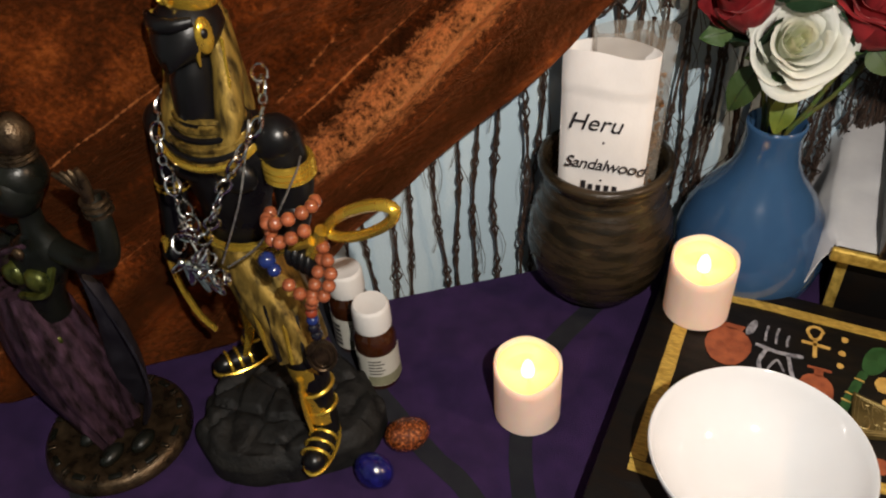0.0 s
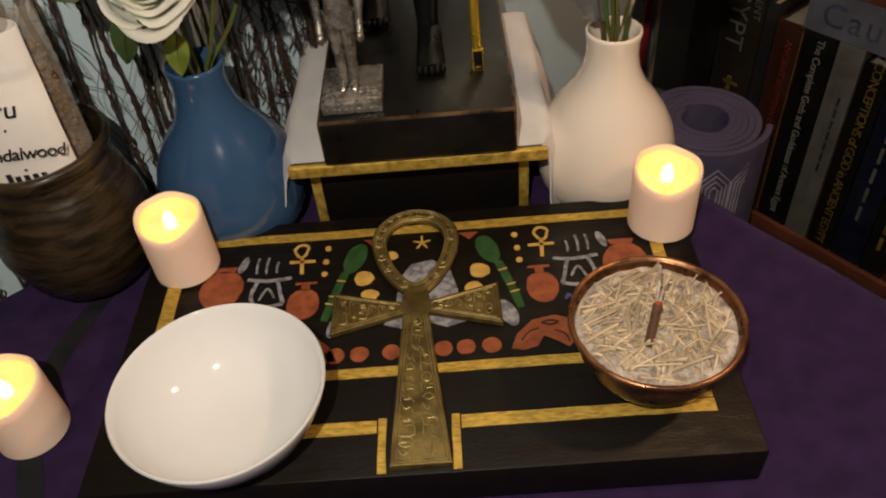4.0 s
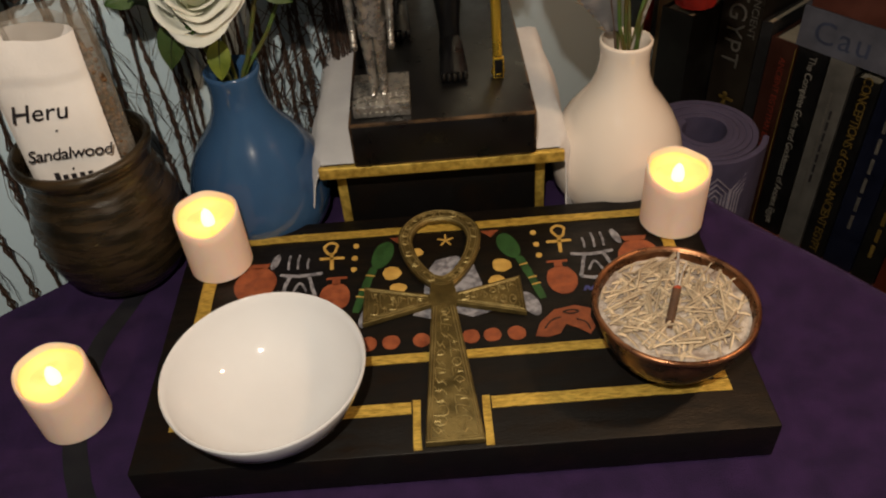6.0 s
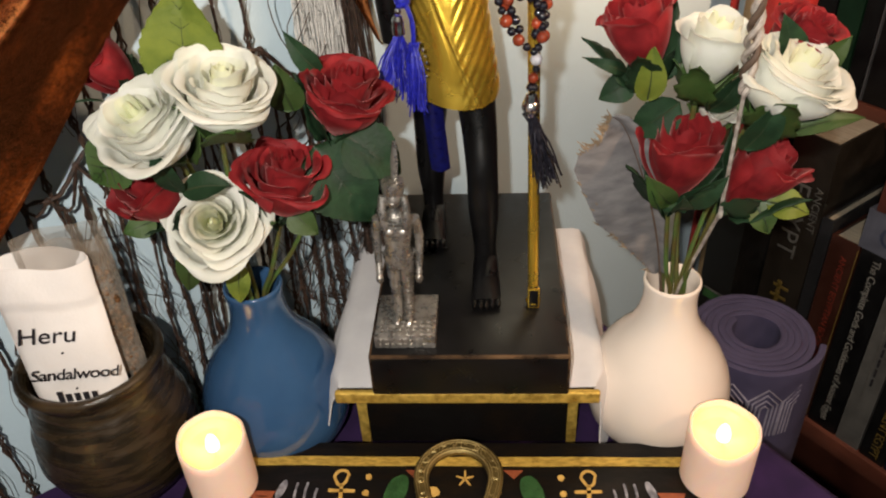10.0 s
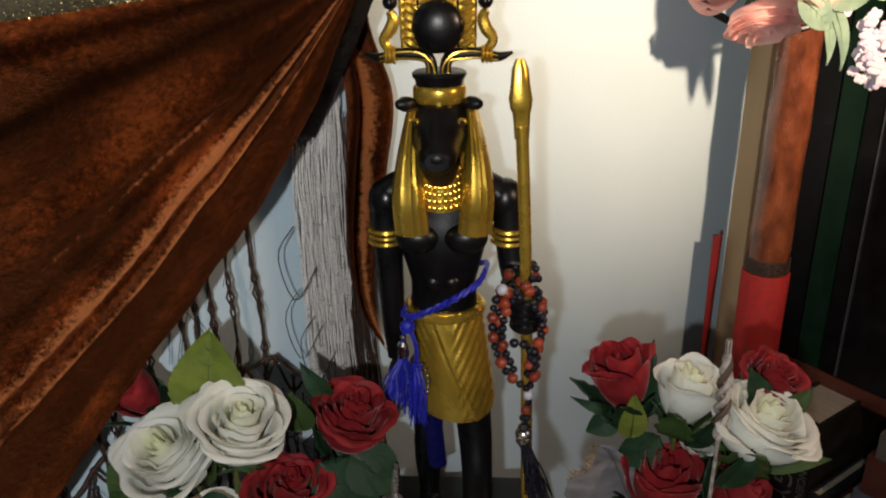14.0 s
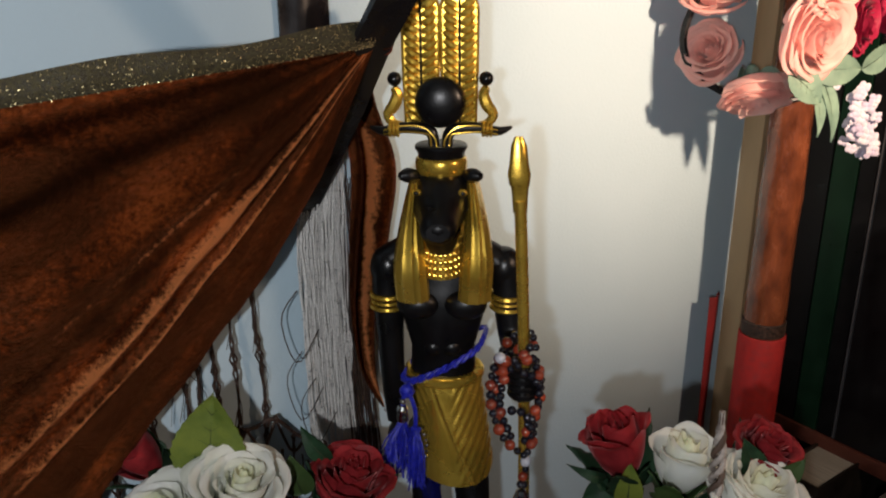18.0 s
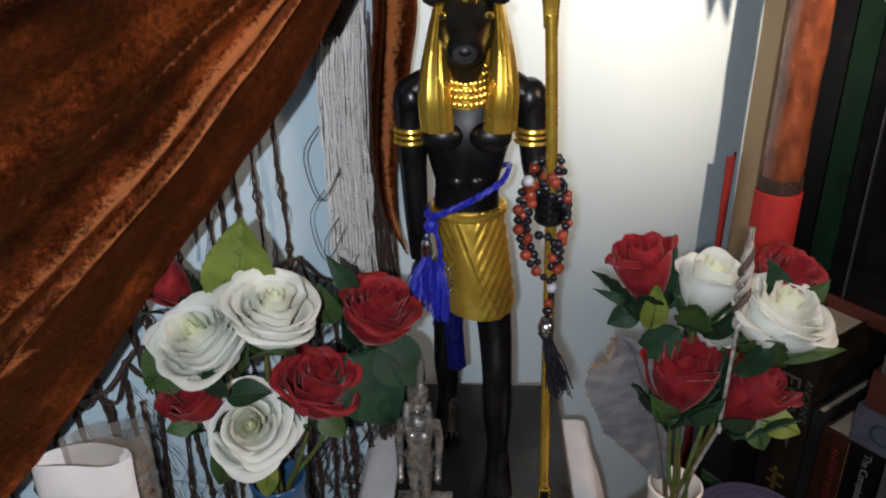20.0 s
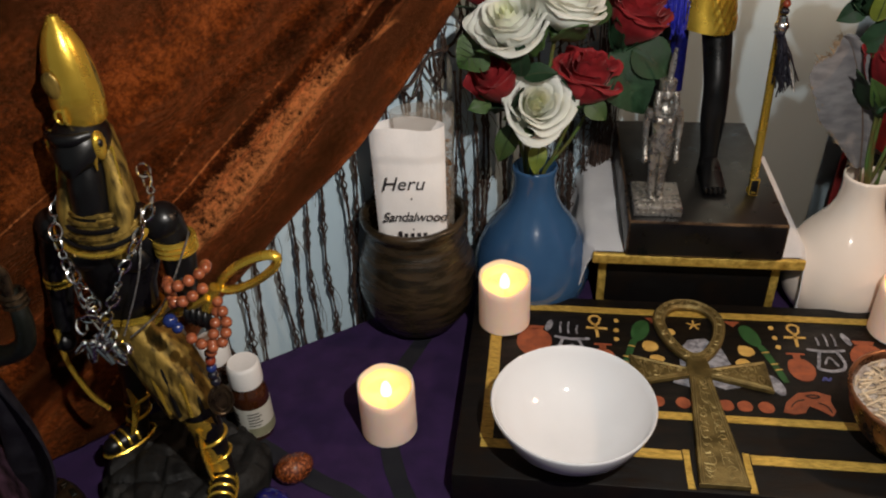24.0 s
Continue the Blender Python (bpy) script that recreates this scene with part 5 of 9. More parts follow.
        for k in range(15):
            z = 0.4155 + 0.0041 * k
            for o in (-1, 1):
                tube(b, curve_points([(px + o * 0.0008, y0 - 0.0038, z), (px + o * 0.0042, y0 - 0.0040, z + 0.0014), (px + o * 0.0080, y0 - 0.0037, z + 0.0042)], 5), [0.0012, 0.0019, 0.0021, 0.0019, 0.0011], 7, HI)
        # cobra with a small disc
        limb(b, [(x0 + s * 0.0200, y0 - 0.004, 0.4130), (x0 + s * 0.0250, y0 - 0.005, 0.4145), (x0 + s * 0.0275, y0 - 0.005, 0.4190), (x0 + s * 0.0240, y0 - 0.005, 0.4240), (x0 + s * 0.0225, y0 - 0.005, 0.4290), (x0 + s * 0.0240, y0 - 0.006, 0.4330)], [0.0018, 0.0024, 0.0028, 0.0034, 0.0030, 0.0020], 8, GD, 18)
        ball(b, (x0 + s * 0.0238, y0 - 0.005, 0.4372), 0.0038, 14, BK)
    ball(b, (x0, y0 - 0.0080, 0.4255), (0.0132, 0.0062, 0.0132), 28, BK)
    whole("deity_statue", b, [STATUE_BLACK, GOLD_LEAF, PLINTH_BLACK, GOLD_LEAF], Matrix.Identity(4), "tall black and gold statue with plumed crown and staff", "statue", smooth=40)


ram_statue()


# ---- wall bracket, velvet drape and fringes ----
def shelf_bracket():
    t = thing("shelf_bracket", wall_pose(0.198, 0, 0), "black steel shelf bracket with a slanting brace, screwed to the wall", "bracket")

    def bar(u, v):
        x = -0.0100 + 0.030 * u
        return Vector((x, -0.0045 + 0.0032 * math.cos(math.pi * (u - 0.5) * 2) * -0.5 - 0.0016, 0.352 + 0.27 * v))

    b = bmesh.new()
    sheet(b, bar, 10, 24, thick=0.0022)
    part("upright", b, BLACK_STEEL, t)
    for h in (0.388, 0.5065, 0.60):
        b = bmesh.new()
        lathe(b, [(0.0001, 0.0018), (0.0022, 0.0015), (0.0034, 0.0006), (0.0036, 0.0)], 18, (0, 0, 0))
        for v in b.verts:
            v.co = Vector((v.co.x + 0.005, -0.0070 - v.co.z, h + v.co.y))
        part("screw_head", b, CHAIN_SILVER, t, "bright steel screw head")
    b = bmesh.new()
    line = [(0.0060, 0.352), (0.0300, 0.3845), (0.0616, 0.4212), (0.0916, 0.4580), (0.1440, 0.5073), (0.2000, 0.5620)]
    rows = []
    for k, (d, h) in enumerate(line):
        w = (0.0035, 0.0080, 0.0100, 0.0108, 0.0110, 0.0110)[k]
        rows.append([(x, -d - e, h - e) for x, e in ((-w - 0.004, 0), (-w - 0.004, 0.0022), (w - 0.004, 0.0022), (w - 0.004, 0))])
    skin(b, rows, True, True)
    part("brace", b, BLACK_STEEL, t)


shelf_bracket()

TIE = Vector((0.193, 0.0960, 0.4585))
RUST_THREAD = mat("rust_thread", (0.16, 0.030, 0.015), 0.8, scale=300, fine=900)
RIGHT_EDGE = [(0.1950, 0.096, 0.4585), (0.1815, 0.085, 0.4211), (0.1705, 0.080, 0.3952), (0.1475, 0.070, 0.3550), (0.1195, 0.062, 0.3193), (0.0830, 0.056, 0.2780), (0.0480, 0.050, 0.2360), (-0.0080, 0.046, 0.1755), (-0.0780, 0.041, 0.1200), (-0.1300, 0.037, 0.0760), (-0.1830, 0.031, 0.0120)]


EDGE_LINE = curve_points(RIGHT_EDGE, 81)
FAR_LINE = curve_points([RIGHT_EDGE[-1], (-0.285, 0.040, 0.004), (-0.42, 0.050, 0.004), (-0.56, 0.060, 0.01), (-0.60, 0.075, 0.20), (-0.58, 0.090, 0.315), (-0.56, 0.092, 0.395)], 81)


def along_line(line, f):
    f = min(max(f, 0.0), 1.0) * (len(line) - 1)
    i = min(int(f), len(line) - 2)
    return Vector(line[i]).lerp(Vector(line[i + 1]), f - i)


def drape_point(p, q):
    """p: 0 at the free right edge, 1 at the hemmed top edge; q: 0 at the tie, 1 at the far border."""
    sag = along_line(EDGE_LINE, q) - TIE.lerp(Vector(RIGHT_EDGE[-1]), q)
    far = along_line(FAR_LINE, p)
    w = TIE.lerp(far, q) + sag * (1 - p) ** 2.2
    w.z -= 0.030 * p ** 0.8 * (1 - p) ** 0.5 * math.sin(math.pi * min(1, q * 1.1)) * 0.6
    grow = min(1.0, q * 4) * (0.35 + 0.65 * min(1.0, q * 1.8))
    fold = (0.009 * math.sin(p * 19 + 0.6 + 0.9 * math.sin(q * 3)) + 0.004 * math.sin(p * 37 + 1.3 + 1.2 * math.sin(q * 4)) * (1 - p) + 0.012 * math.sin(p * 9 + 2.2)) * grow * min(1, 0.05 + p * 5) * (1 if p < 0.93 else max(0.15, (1 - p) / 0.07))
    crease = 0.010 * math.exp(-((p - 0.200) / 0.020) ** 2) * min(1, q * 5) + 0.007 * math.exp(-((p - 0.250) / 0.020) ** 2) * min(1, q * 5)
    crease += 0.018 * math.exp(-((p - 0.215) / 0.085) ** 2) * min(1, q * 3) + 0.012 * math.exp(-((p - 0.46) / 0.075) ** 2) * min(1, q * 3) * (0.4 + 0.6 * q)
    crush = 0.0035 * noise.noise((w.x * 26, w.z * 26, 1.5)) + 0.0016 * noise.noise((w.x * 70, w.z * 70, 7.5))
    w.y = max(0.024 if w.z < 0.36 or w.x < 0.14 else 0.030, w.y + fold + crease + crush * min(1, q * 6))
    return w


def velvet_drape():
    t = thing("velvet_drape", Matrix.Identity(4), "rust crushed-velvet drape tied to the bracket, fanning in folds", "drape")
    b = bmesh.new()
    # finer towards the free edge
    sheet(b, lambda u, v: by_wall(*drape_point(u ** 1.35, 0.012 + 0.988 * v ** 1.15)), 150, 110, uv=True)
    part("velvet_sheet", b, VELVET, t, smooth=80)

    def hem(u, v):
        w = drape_point(1.0, u ** 1.15)
        return by_wall(w.x, w.y + 0.0012 * math.sin(v * 3.1) + 0.001, w.z - 0.0015 + v * (0.0112 + 0.0014 * math.sin(u * 40)))

    b = bmesh.new()
    sheet(b, hem, 120, 4, thick=0.0012)
    part("hem_tape", b, HEM, t, "dark green hem tape with gold glitter", smooth=70)
    rnd = random.Random(21)
    b = bmesh.new()
    for k in range(2200):
        u, v = rnd.random() ** 1.3, rnd.random() ** 1.5
        c = hem(u, v) + OUTWARD * 0.0016
        r = rnd.uniform(0.00015, 0.00036)
        th = rnd.random() * 6.28
        n = Vector((rnd.uniform(-0.5, 0.5), rnd.uniform(-0.5, 0.5), rnd.uniform(-0.5, 0.5)))
        x = (ALONG * math.cos(th) + Vector((0, 0, 1)) * math.sin(th)).normalized()
        y = (OUTWARD + n).normalized().cross(x).normalized()
        vs = [b.verts.new(c + x * r * i + y * r * j) for i, j in ((1, 0), (0, 1), (-1, 0), (0, -1))]
        b.faces.new(vs)
    tagged(part("glitter", b, GLITTER, t, "gold glitter flecks on the hem", smooth=0), kind="stuff")
    b = bmesh.new()
    for k in range(3):
        tube(b, [by_wall(0.194 + 0.0114 * math.cos(a), 0.0925 + 0.0030 * math.sin(a) + k * 0.0005, 0.4575 + 0.0040 * math.sin(a) - 0.0030 * math.cos(a) + 0.0012 * k) for a in (2 * math.pi * i / 26 for i in range(26))], 0.0006, 6, closed=True)
    part("tie_thread", b, RUST_THREAD, t, "rust thread knotted round the brace")


velvet_drape()


def drape_tail():
    t = thing("velvet_tail", Matrix.Identity(4), "narrow rust velvet tail hanging behind the statue's shoulder", "drape")

    left = curve_points([(0.2000, 0.456, 0), (0.2100, 0.390, 0), (0.2060, 0.340, 0), (0.2050, 0.296, 0), (0.2110, 0.256, 0), (0.2280, 0.224, 0)], 71)
    right = curve_points([(0.2090, 0.456, 0), (0.2430, 0.390, 0), (0.2400, 0.340, 0), (0.2300, 0.296, 0), (0.2275, 0.256, 0), (0.2310, 0.224, 0)], 71)

    def fn(u, v):
        a, c = left[round(v * 70)], right[round(v * 70)]
        d = 0.030 + 0.056 * max(0, 1 - v * 6.5) ** 2 + 0.0080 * math.sin(u * 9 + v * 2.0) * (1 - 0.5 * v) + 0.004 * math.sin(u * 5 + 1)
        return by_wall(a.x + (c.x - a.x) * u, max(d, 0.016), a.y + 0.002 * noise.noise((u * 4, v * 9, 2)))

    b = bmesh.new()
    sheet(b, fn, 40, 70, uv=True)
    # maps the tail onto the crease shine and tie shade painted in VELVET
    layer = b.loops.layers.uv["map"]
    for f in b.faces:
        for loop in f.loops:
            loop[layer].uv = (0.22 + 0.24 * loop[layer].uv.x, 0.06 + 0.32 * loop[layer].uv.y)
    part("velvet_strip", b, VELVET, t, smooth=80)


drape_tail()


def edge_height(u):
    pts = RIGHT_EDGE
    for a, c in zip(pts, pts[1:]):
        if c[0] <= u <= a[0]:
            return c[2] + (a[2] - c[2]) * (u - c[0]) / (a[0] - c[0])
    return 0.44 if u > 0.19 else 0.0


def cord_height(u):
    """The cord sags from the drape's edge towards the silver bunch."""
    pts = [(0.020, 0.180), (0.050, 0.195), (0.100, 0.228), (0.130, 0.236), (0.159, 0.230), (0.187, 0.209), (0.205, 0.182), (0.230, 0.165)]
    for a, c in zip(pts, pts[1:]):
        if a[0] <= u <= c[0]:
            return a[1] + (c[1] - a[1]) * (u - a[0]) / (c[0] - a[0])
    return 0.180 if u < 0.02 else 0.165


def fringe_curtain():
    t = thing("fringe_curtain", Matrix.Identity(4), "brown yarn fringe hanging in strands against the wall", "fringe")
    rnd = random.Random(8)

    def strand(u, top, low, thick, loose, d=0.010):
        b = bmesh.new()
        n = max(6, int((top - low) / 0.009))
        ph, lean = rnd.random() * 6, rnd.gauss(0, 0.006)
        for k in range(4):
            ang = k * 1.57 + ph
            pts = []
            for i in range(n + 1):
                f = i / n
                h = top + (low - top) * f
                r = thick * (0.55 + 0.45 * math.sin(h * 130 + ph)) * (1 + 0.8 * f * loose)
                a = ang + h * 260
                w = 0.0016 * math.sin(h * 45 + ph) + 0.0010 * noise.noise((h * 60, u * 90, k))
                pts.append(by_wall(u + lean * f + w + r * math.cos(a), d + r * math.sin(a), h))
            tube(b, pts, 0.00064, 5)
        for k in range(int(2 + 4 * loose)):
            h0, l = rnd.uniform(low, top), rnd.uniform(0.02, 0.06)
            x0 = u + lean * (top - h0) / max(top - low, 0.01)
            x1 = x0 + rnd.gauss(0, 0.006) * loose
            pts = curve_points([by_wall(x0, d, h0), by_wall((x0 + x1) / 2 + rnd.gauss(0, 0.004) * loose, d + 0.002, h0 - l / 2), by_wall(x1, d, max(h0 - l, low))], 7)
            tube(b, pts, 0.00022, 4)
        part("strand", b, STRAND, t)

    u = -0.205
    while u < 0.160:
        strand(u + rnd.gauss(0, 0.0012), edge_height(u) + 0.030, cord_height(u) - 0.02 if u > 0.045 else -0.03, rnd.uniform(0.0013, 0.0021), 0.7, 0.010 if rnd.random() < 0.7 else 0.015)
        u += rnd.uniform(0.0115, 0.0140) if u > 0.10 else rnd.uniform(0.0125, 0.0160)
    # below the cord the yarn hangs in many thin, loose strands
    u = 0.040
    while u < 0.226:
        strand(u + rnd.gauss(0, 0.0015), cord_height(u) + rnd.uniform(-0.03, 0.004), -0.03, rnd.uniform(0.0008, 0.0014), 2.0, 0.008 + 0.008 * rnd.random())
        u += rnd.uniform(0.0060, 0.0095)
    # the knotted cord from which the strands hang
    b = bmesh.new()
    pts = []
    for i in range(66):
        u = 0.205 - 0.40 * i / 65
        h = min(edge_height(u) + 0.004, cord_height(u)) if u > 0.02 else edge_height(u) + 0.004
        pts.append(by_wall(u, 0.014 + 0.001 * math.sin(i), h + 0.004 * math.sin(i * 1.1)))
    tube(b, pts, 0.0013, 6)
    for i in range(4, 62, 3):
        c = pts[i] + Vector((0, 0, -0.006))
        q = pts[i + 3] + Vector((0, 0, -0.007))
        tube(b, curve_points([pts[i], (c + q) / 2 + Vector((0, 0, -0.010)), pts[i + 3]], 8), 0.0010, 5)
        ball(b, pts[i], 0.0020, 8)
    part("knotted_cord", b, STRAND, t)


fringe_curtain()


def tinsel():
    rnd = random.Random(9)
    t = thing("silver_fringe", Matrix.Identity(4), "bunch of silver-white sequinned yarn strands on the wall", "fringe")
    b = bmesh.new()
    for k in range(110):
        f = (k + rnd.random()) / 110
        u0, u1 = 0.2030 + 0.014 * f, 0.1870 + 0.0285 * f
        pts = [by_wall(u0 + rnd.gauss(0, 0.001), 0.014 + 0.008 * rnd.random(), 0.425)]
        for i in range(1, 15):
            g = i / 14
            pts.append(by_wall(u0 + (u1 - u0) * min(1, g * 3) + 0.0016 * noise.noise((g * 5, k * 3.1, 0)), 0.009 + 0.012 * rnd.random() * 0.4 + 0.004 * math.sin(k), 0.425 - (0.225 + 0.020 * math.sin(k * 2.3)) * g))
        tube(b, pts, rnd.uniform(0.0003, 0.0006), 4)
    tagged(part("white_yarn", b, TINSEL_WHITE, t, "silver-white yarn strands"), kind="stuff")
    b = bmesh.new()
    for k in range(200):
        f = rnd.random()
        c = by_wall(0.181 + 0.030 * f, 0.019 + 0.004 * rnd.random(), 0.05 + 0.35 * rnd.random())
        lathe(b, [(0.0001, 0.0003), (rnd.uniform(0.0006, 0.0012), 0.0)], 6, c)
    tagged(part("sequin_trim", b, SEQUIN, t, "small clear sequins"), kind="stuff")
    b = bmesh.new()
    for k in range(34):
        f = (k + rnd.random()) / 34
        u0 = 0.2130 + 0.012 * f
        top = 0.315 + 0.06 * rnd.random()
        pts = [by_wall(u0 + 0.012 * f * min(1, g / 7) + 0.0018 * noise.noise((g * 1.3, k * 2.7, 5)), 0.010 + 0.006 * rnd.random(), top - (top - 0.02) * g / 12) for g in range(13)]
        tube(b, pts, rnd.uniform(0.0003, 0.0006), 4)
    for k in range(5):
        u0, h0 = rnd.uniform(0.178, 0.205), rnd.uniform(0.12, 0.37)
        pts = curve_points([by_wall(u0, 0.024, h0), by_wall(u0 - 0.012, 0.026, h0 - 0.015), by_wall(u0 - 0.004, 0.026, h0 - 0.045), by_wall(u0 + 0.012, 0.024, h0 - 0.028)], 12)
        tube(b, pts, 0.00035, 4)
    # below the white bunch the yarn is a loose glittering net
    for k in range(46):
        u0, h0 = rnd.uniform(0.168, 0.222), rnd.uniform(0.03, 0.20)
        pts = [by_wall(u0, 0.012, h0)]
        for i in range(5):
            u0, h0 = u0 + rnd.gauss(0, 0.007), max(0.005, h0 - rnd.uniform(0.004, 0.016))
            pts.append(by_wall(u0, 0.012 + 0.006 * rnd.random(), h0))
        tube(b, curve_points(pts, 14), rnd.uniform(0.0003, 0.0006), 4)
    tagged(part("bronze_yarn", b, STRAND, t, "thin bronze brown yarn strands"), kind="stuff")


tinsel()


# ---- vases and pot ----
def vase(name, x, y, k, material, label):
    t = thing(name, pose(x, y, 0), label, "vase", "vases")
    b = bmesh.new()
    lathe(b, [(r * k, z * k) for r, z in ((0.0001, 0.0015), (0.0240, 0.0015), (0.0255, 0.0), (0.0295, 0.0006), (0.0375, 0.0080), (0.0432, 0.0190), (0.0455, 0.0320), (0.0448, 0.0440), (0.0412, 0.0570), (0.0350, 0.0690), (0.0275, 0.0795), (0.0210, 0.0885), (0.0172, 0.0985), (0.0158, 0.1080), (0.0160, 0.1160), (0.0168, 0.1205), (0.0166, 0.1222), (0.0155, 0.1226), (0.0146, 0.1210), (0.0138, 0.1140), (0.0136, 0.1050), (0.0150, 0.0960), (0.0001, 0.0900))], 64)
    part("vase_body", b, material, t, smooth=70)


vase("blue_vase", -0.1190, 0.0580, 1.0, CERAMIC_BLUE, "slate blue glazed bottle vase holding silk roses")
vase("white_vase", 0.1175, 0.0655, 0.955, CERAMIC_CREAM, "cream white glazed bottle vase holding silk roses")


def wooden_pot():
    t = thing("wooden_pot", pose(-0.2055, 0.0210, 0) @ Matrix.Scale(0.95, 4), "streaked dark brown turned wooden pot holding paper packets", "pot")
    base = [(0.0001, 0.002), (0.0200, 0.002), (0.0215, 0.0), (0.0245, 0.001), (0.0330, 0.009), (0.0412, 0.0220), (0.0458, 0.0380), (0.0470, 0.0500), (0.0455, 0.0630), (0.0420, 0.0770), (0.0388, 0.0870), (0.0372, 0.0940), (0.0378, 0.0985), (0.0392, 0.1015)]
    prof = []
    for (r0, z0), (r1, z1) in zip(base, base[1:]):
        for k in range(4):
            f = k / 4
            z = z0 + (z1 - z0) * f
            prof.append((r0 + (r1 - r0) * f + (0.0005 * math.sin(z * 900) + 0.0007 * max(0, math.sin(z * 330)) ** 6 if z0 > 0.003 else 0), z))
    prof += [(0.0412, 0.1030), (0.0420, 0.1052), (0.0414, 0.1076), (0.0396, 0.1088), (0.0374, 0.1084), (0.0356, 0.1062), (0.0346, 0.1030), (0.0340, 0.0980), (0.0350, 0.0850), (0.0330, 0.0600), (0.0001, 0.0560)]
    b = bmesh.new()
    lathe(b, prof, 64, wob=0.012)
    part("pot_body", b, POT_WOOD, t, smooth=60)


wooden_pot()


def packets():
    t = thing("paper_packet", pose(-0.2030, 0.0015, 0.0570, 0, 0, 9) @ pose(0, 0, 0, -4, 0, 0), "white paper incense packet with handwriting, standing in the pot", "packet")
    W, H = 0.0252, 0.1190

    def front(u, v):
        x = (u - 0.5) * 2 * W * (1 - 0.06 * (1 - v))
        y = -0.0065 * (1 - abs(u - 0.5) ** 2 * 4) ** 0.5 - 0.001 - (0.0012 if v > 0.80 else 0) + 0.0010 * noise.noise((u * 3, v * 4, 1))
        return Vector((x, y, H * v + 0.0016 * math.sin(u * 6) * v))

    b = bmesh.new()
    sheet(b, front, 20, 40, thick=0.0004)
    part("front_sheet", b, PAPER, t, smooth=60)

    def back(u, v):
        x = (u - 0.5) * 2 * W * (1 - 0.06 * (1 - v))
        y = 0.0080 * max(0.0, 1 - abs(u - 0.5) ** 2 * 4) ** 0.5 - 0.0008 + 0.0012 * noise.noise((u * 3, v * 4, 8))
        return Vector((x, y, (H + 0.0035 * math.sin(u * 3.1)) * v))

    b = bmesh.new()
    sheet(b, back, 20, 30, thick=0.0004)
    part("back_sheet", b, PAPER, t, smooth=60)

    def write(text, x, z, size, wide=1.0):
        lettering(text, size, INK, t, pose(x, -0.0089, z, 90, 2.5, 0), 0.26, "handwriting", 0.00025, wide, 0.0)

    write("Heru", -0.0050, 0.0800, 0.0140, 1.0)
    write(".", 0.0005, 0.0715, 0.011)
    write("Sandalwood", 0.0020, 0.0545, 0.0100, 0.91)
    write(".", 0.0008, 0.0475, 0.010)
    b = bmesh.new()
    for k, x in enumerate((-0.010, -0.006, -0.0015, 0.003, 0.0075)):
        box(b, (x, -0.0093, 0.0370), (x + 0.0026, -0.0088, 0.0420 + 0.002 * (k == 0)), 0)
    part("handwritten_bar", b, INK, t)
    c = thing("cellophane_packet", pose(-0.1950, 0.0190, 0.0575, 0, 0, 20), "crumpled clear cellophane packet of amber resin in the pot", "packet")

    def film(s):
        def fn(u, v):
            x = (u - 0.5) * 2 * (0.0190 + 0.003 * v)
            y = s * 0.0070 * max(0.0, 1 - abs(u - 0.5) ** 2 * 4) ** 0.5 + 0.0030 * noise.noise((u * 4, v * 5, s))
            return Vector((x, y, (0.128 + 0.010 * noise.noise((u * 3, 2, s))) * v))
        return fn

    for s in (1, -1):
        b = bmesh.new()
        sheet(b, film(s), 16, 24)
        part("film", b, PLASTIC_BAG, c, smooth=50)
    b = bmesh.new()
    rnd = random.Random(2)
    for k in range(170):
        ball(b, (rnd.uniform(0.006, 0.0175), rnd.uniform(-0.005, 0.003), 0.020 + 0.085 * rnd.random()), rnd.uniform(0.0009, 0.0018), 6)
    tagged(part("resin", b, ORANGE_RESIN, c, "amber resin grains"), kind="stuff")


packets()


# ---- silk roses ----
def petal_mesh(name, R, H, belly, rim, top, half, drop, twist, material, seed, full=0.55, crumple=1.0, point=0.0):
    """One cupped petal: it swells to the belly, then opens to a thin rim that curls over."""
    def fn(u, v):
        s = (u - 0.5) * 2
        reach = 1 - 0.20 * abs(s) ** 3.2 + point * (1 - abs(s)) ** 1.5 - 0.05 * abs(math.sin(s * 3.1 + seed)) * crumple
        t = v * reach
        a = s * half * (0.55 + 0.45 * math.sin(math.pi / 2 * min(1.0, t * 1.5)))
        r = 0.05 + (belly - 0.05) * math.sin(math.pi / 2 * min(1.0, t / full)) ** 0.9
        e = max(0.0, (t - full) / (1 - full))
        flare = 1 + crumple * (0.45 * noise.noise((s * 1.3, seed, 3)) + 0.25 * abs(s) ** 3)
        r += (rim - belly) * flare * e ** 1.7
        c = max(0.0, (t - 0.80) / 0.20)
        z = top * t ** 0.88 - drop * flare * c ** 1.8
        r += 0.045 * math.sin(math.pi * min(1.0, c * 0.8)) * drop / 0.1
        fold = noise.noise((s * 1.6, t * 1.5, seed))
        r *= (1 + twist * s) * (1 + crumple * (0.12 * fold * t + 0.035 * math.sin(s * 5.2 + seed * 2) * t * t))
        z += crumple * (0.060 * noise.noise((s * 1.9, t * 1.6, seed + 5)) * t + 0.022 * noise.noise((s * 5.0, t * 4.0, seed + 9)) * t * t)
        return Vector((R * r * math.cos(a), R * r * math.sin(a), H * z))

    b = bmesh.new()
    sheet(b, fn, 14, 16)
    me = bpy.data.meshes.new(name)
    b.to_mesh(me)
    b.free()
    me.materials.append(material)
    me.polygons.foreach_set("use_smooth", [True] * len(me.polygons))
    return me


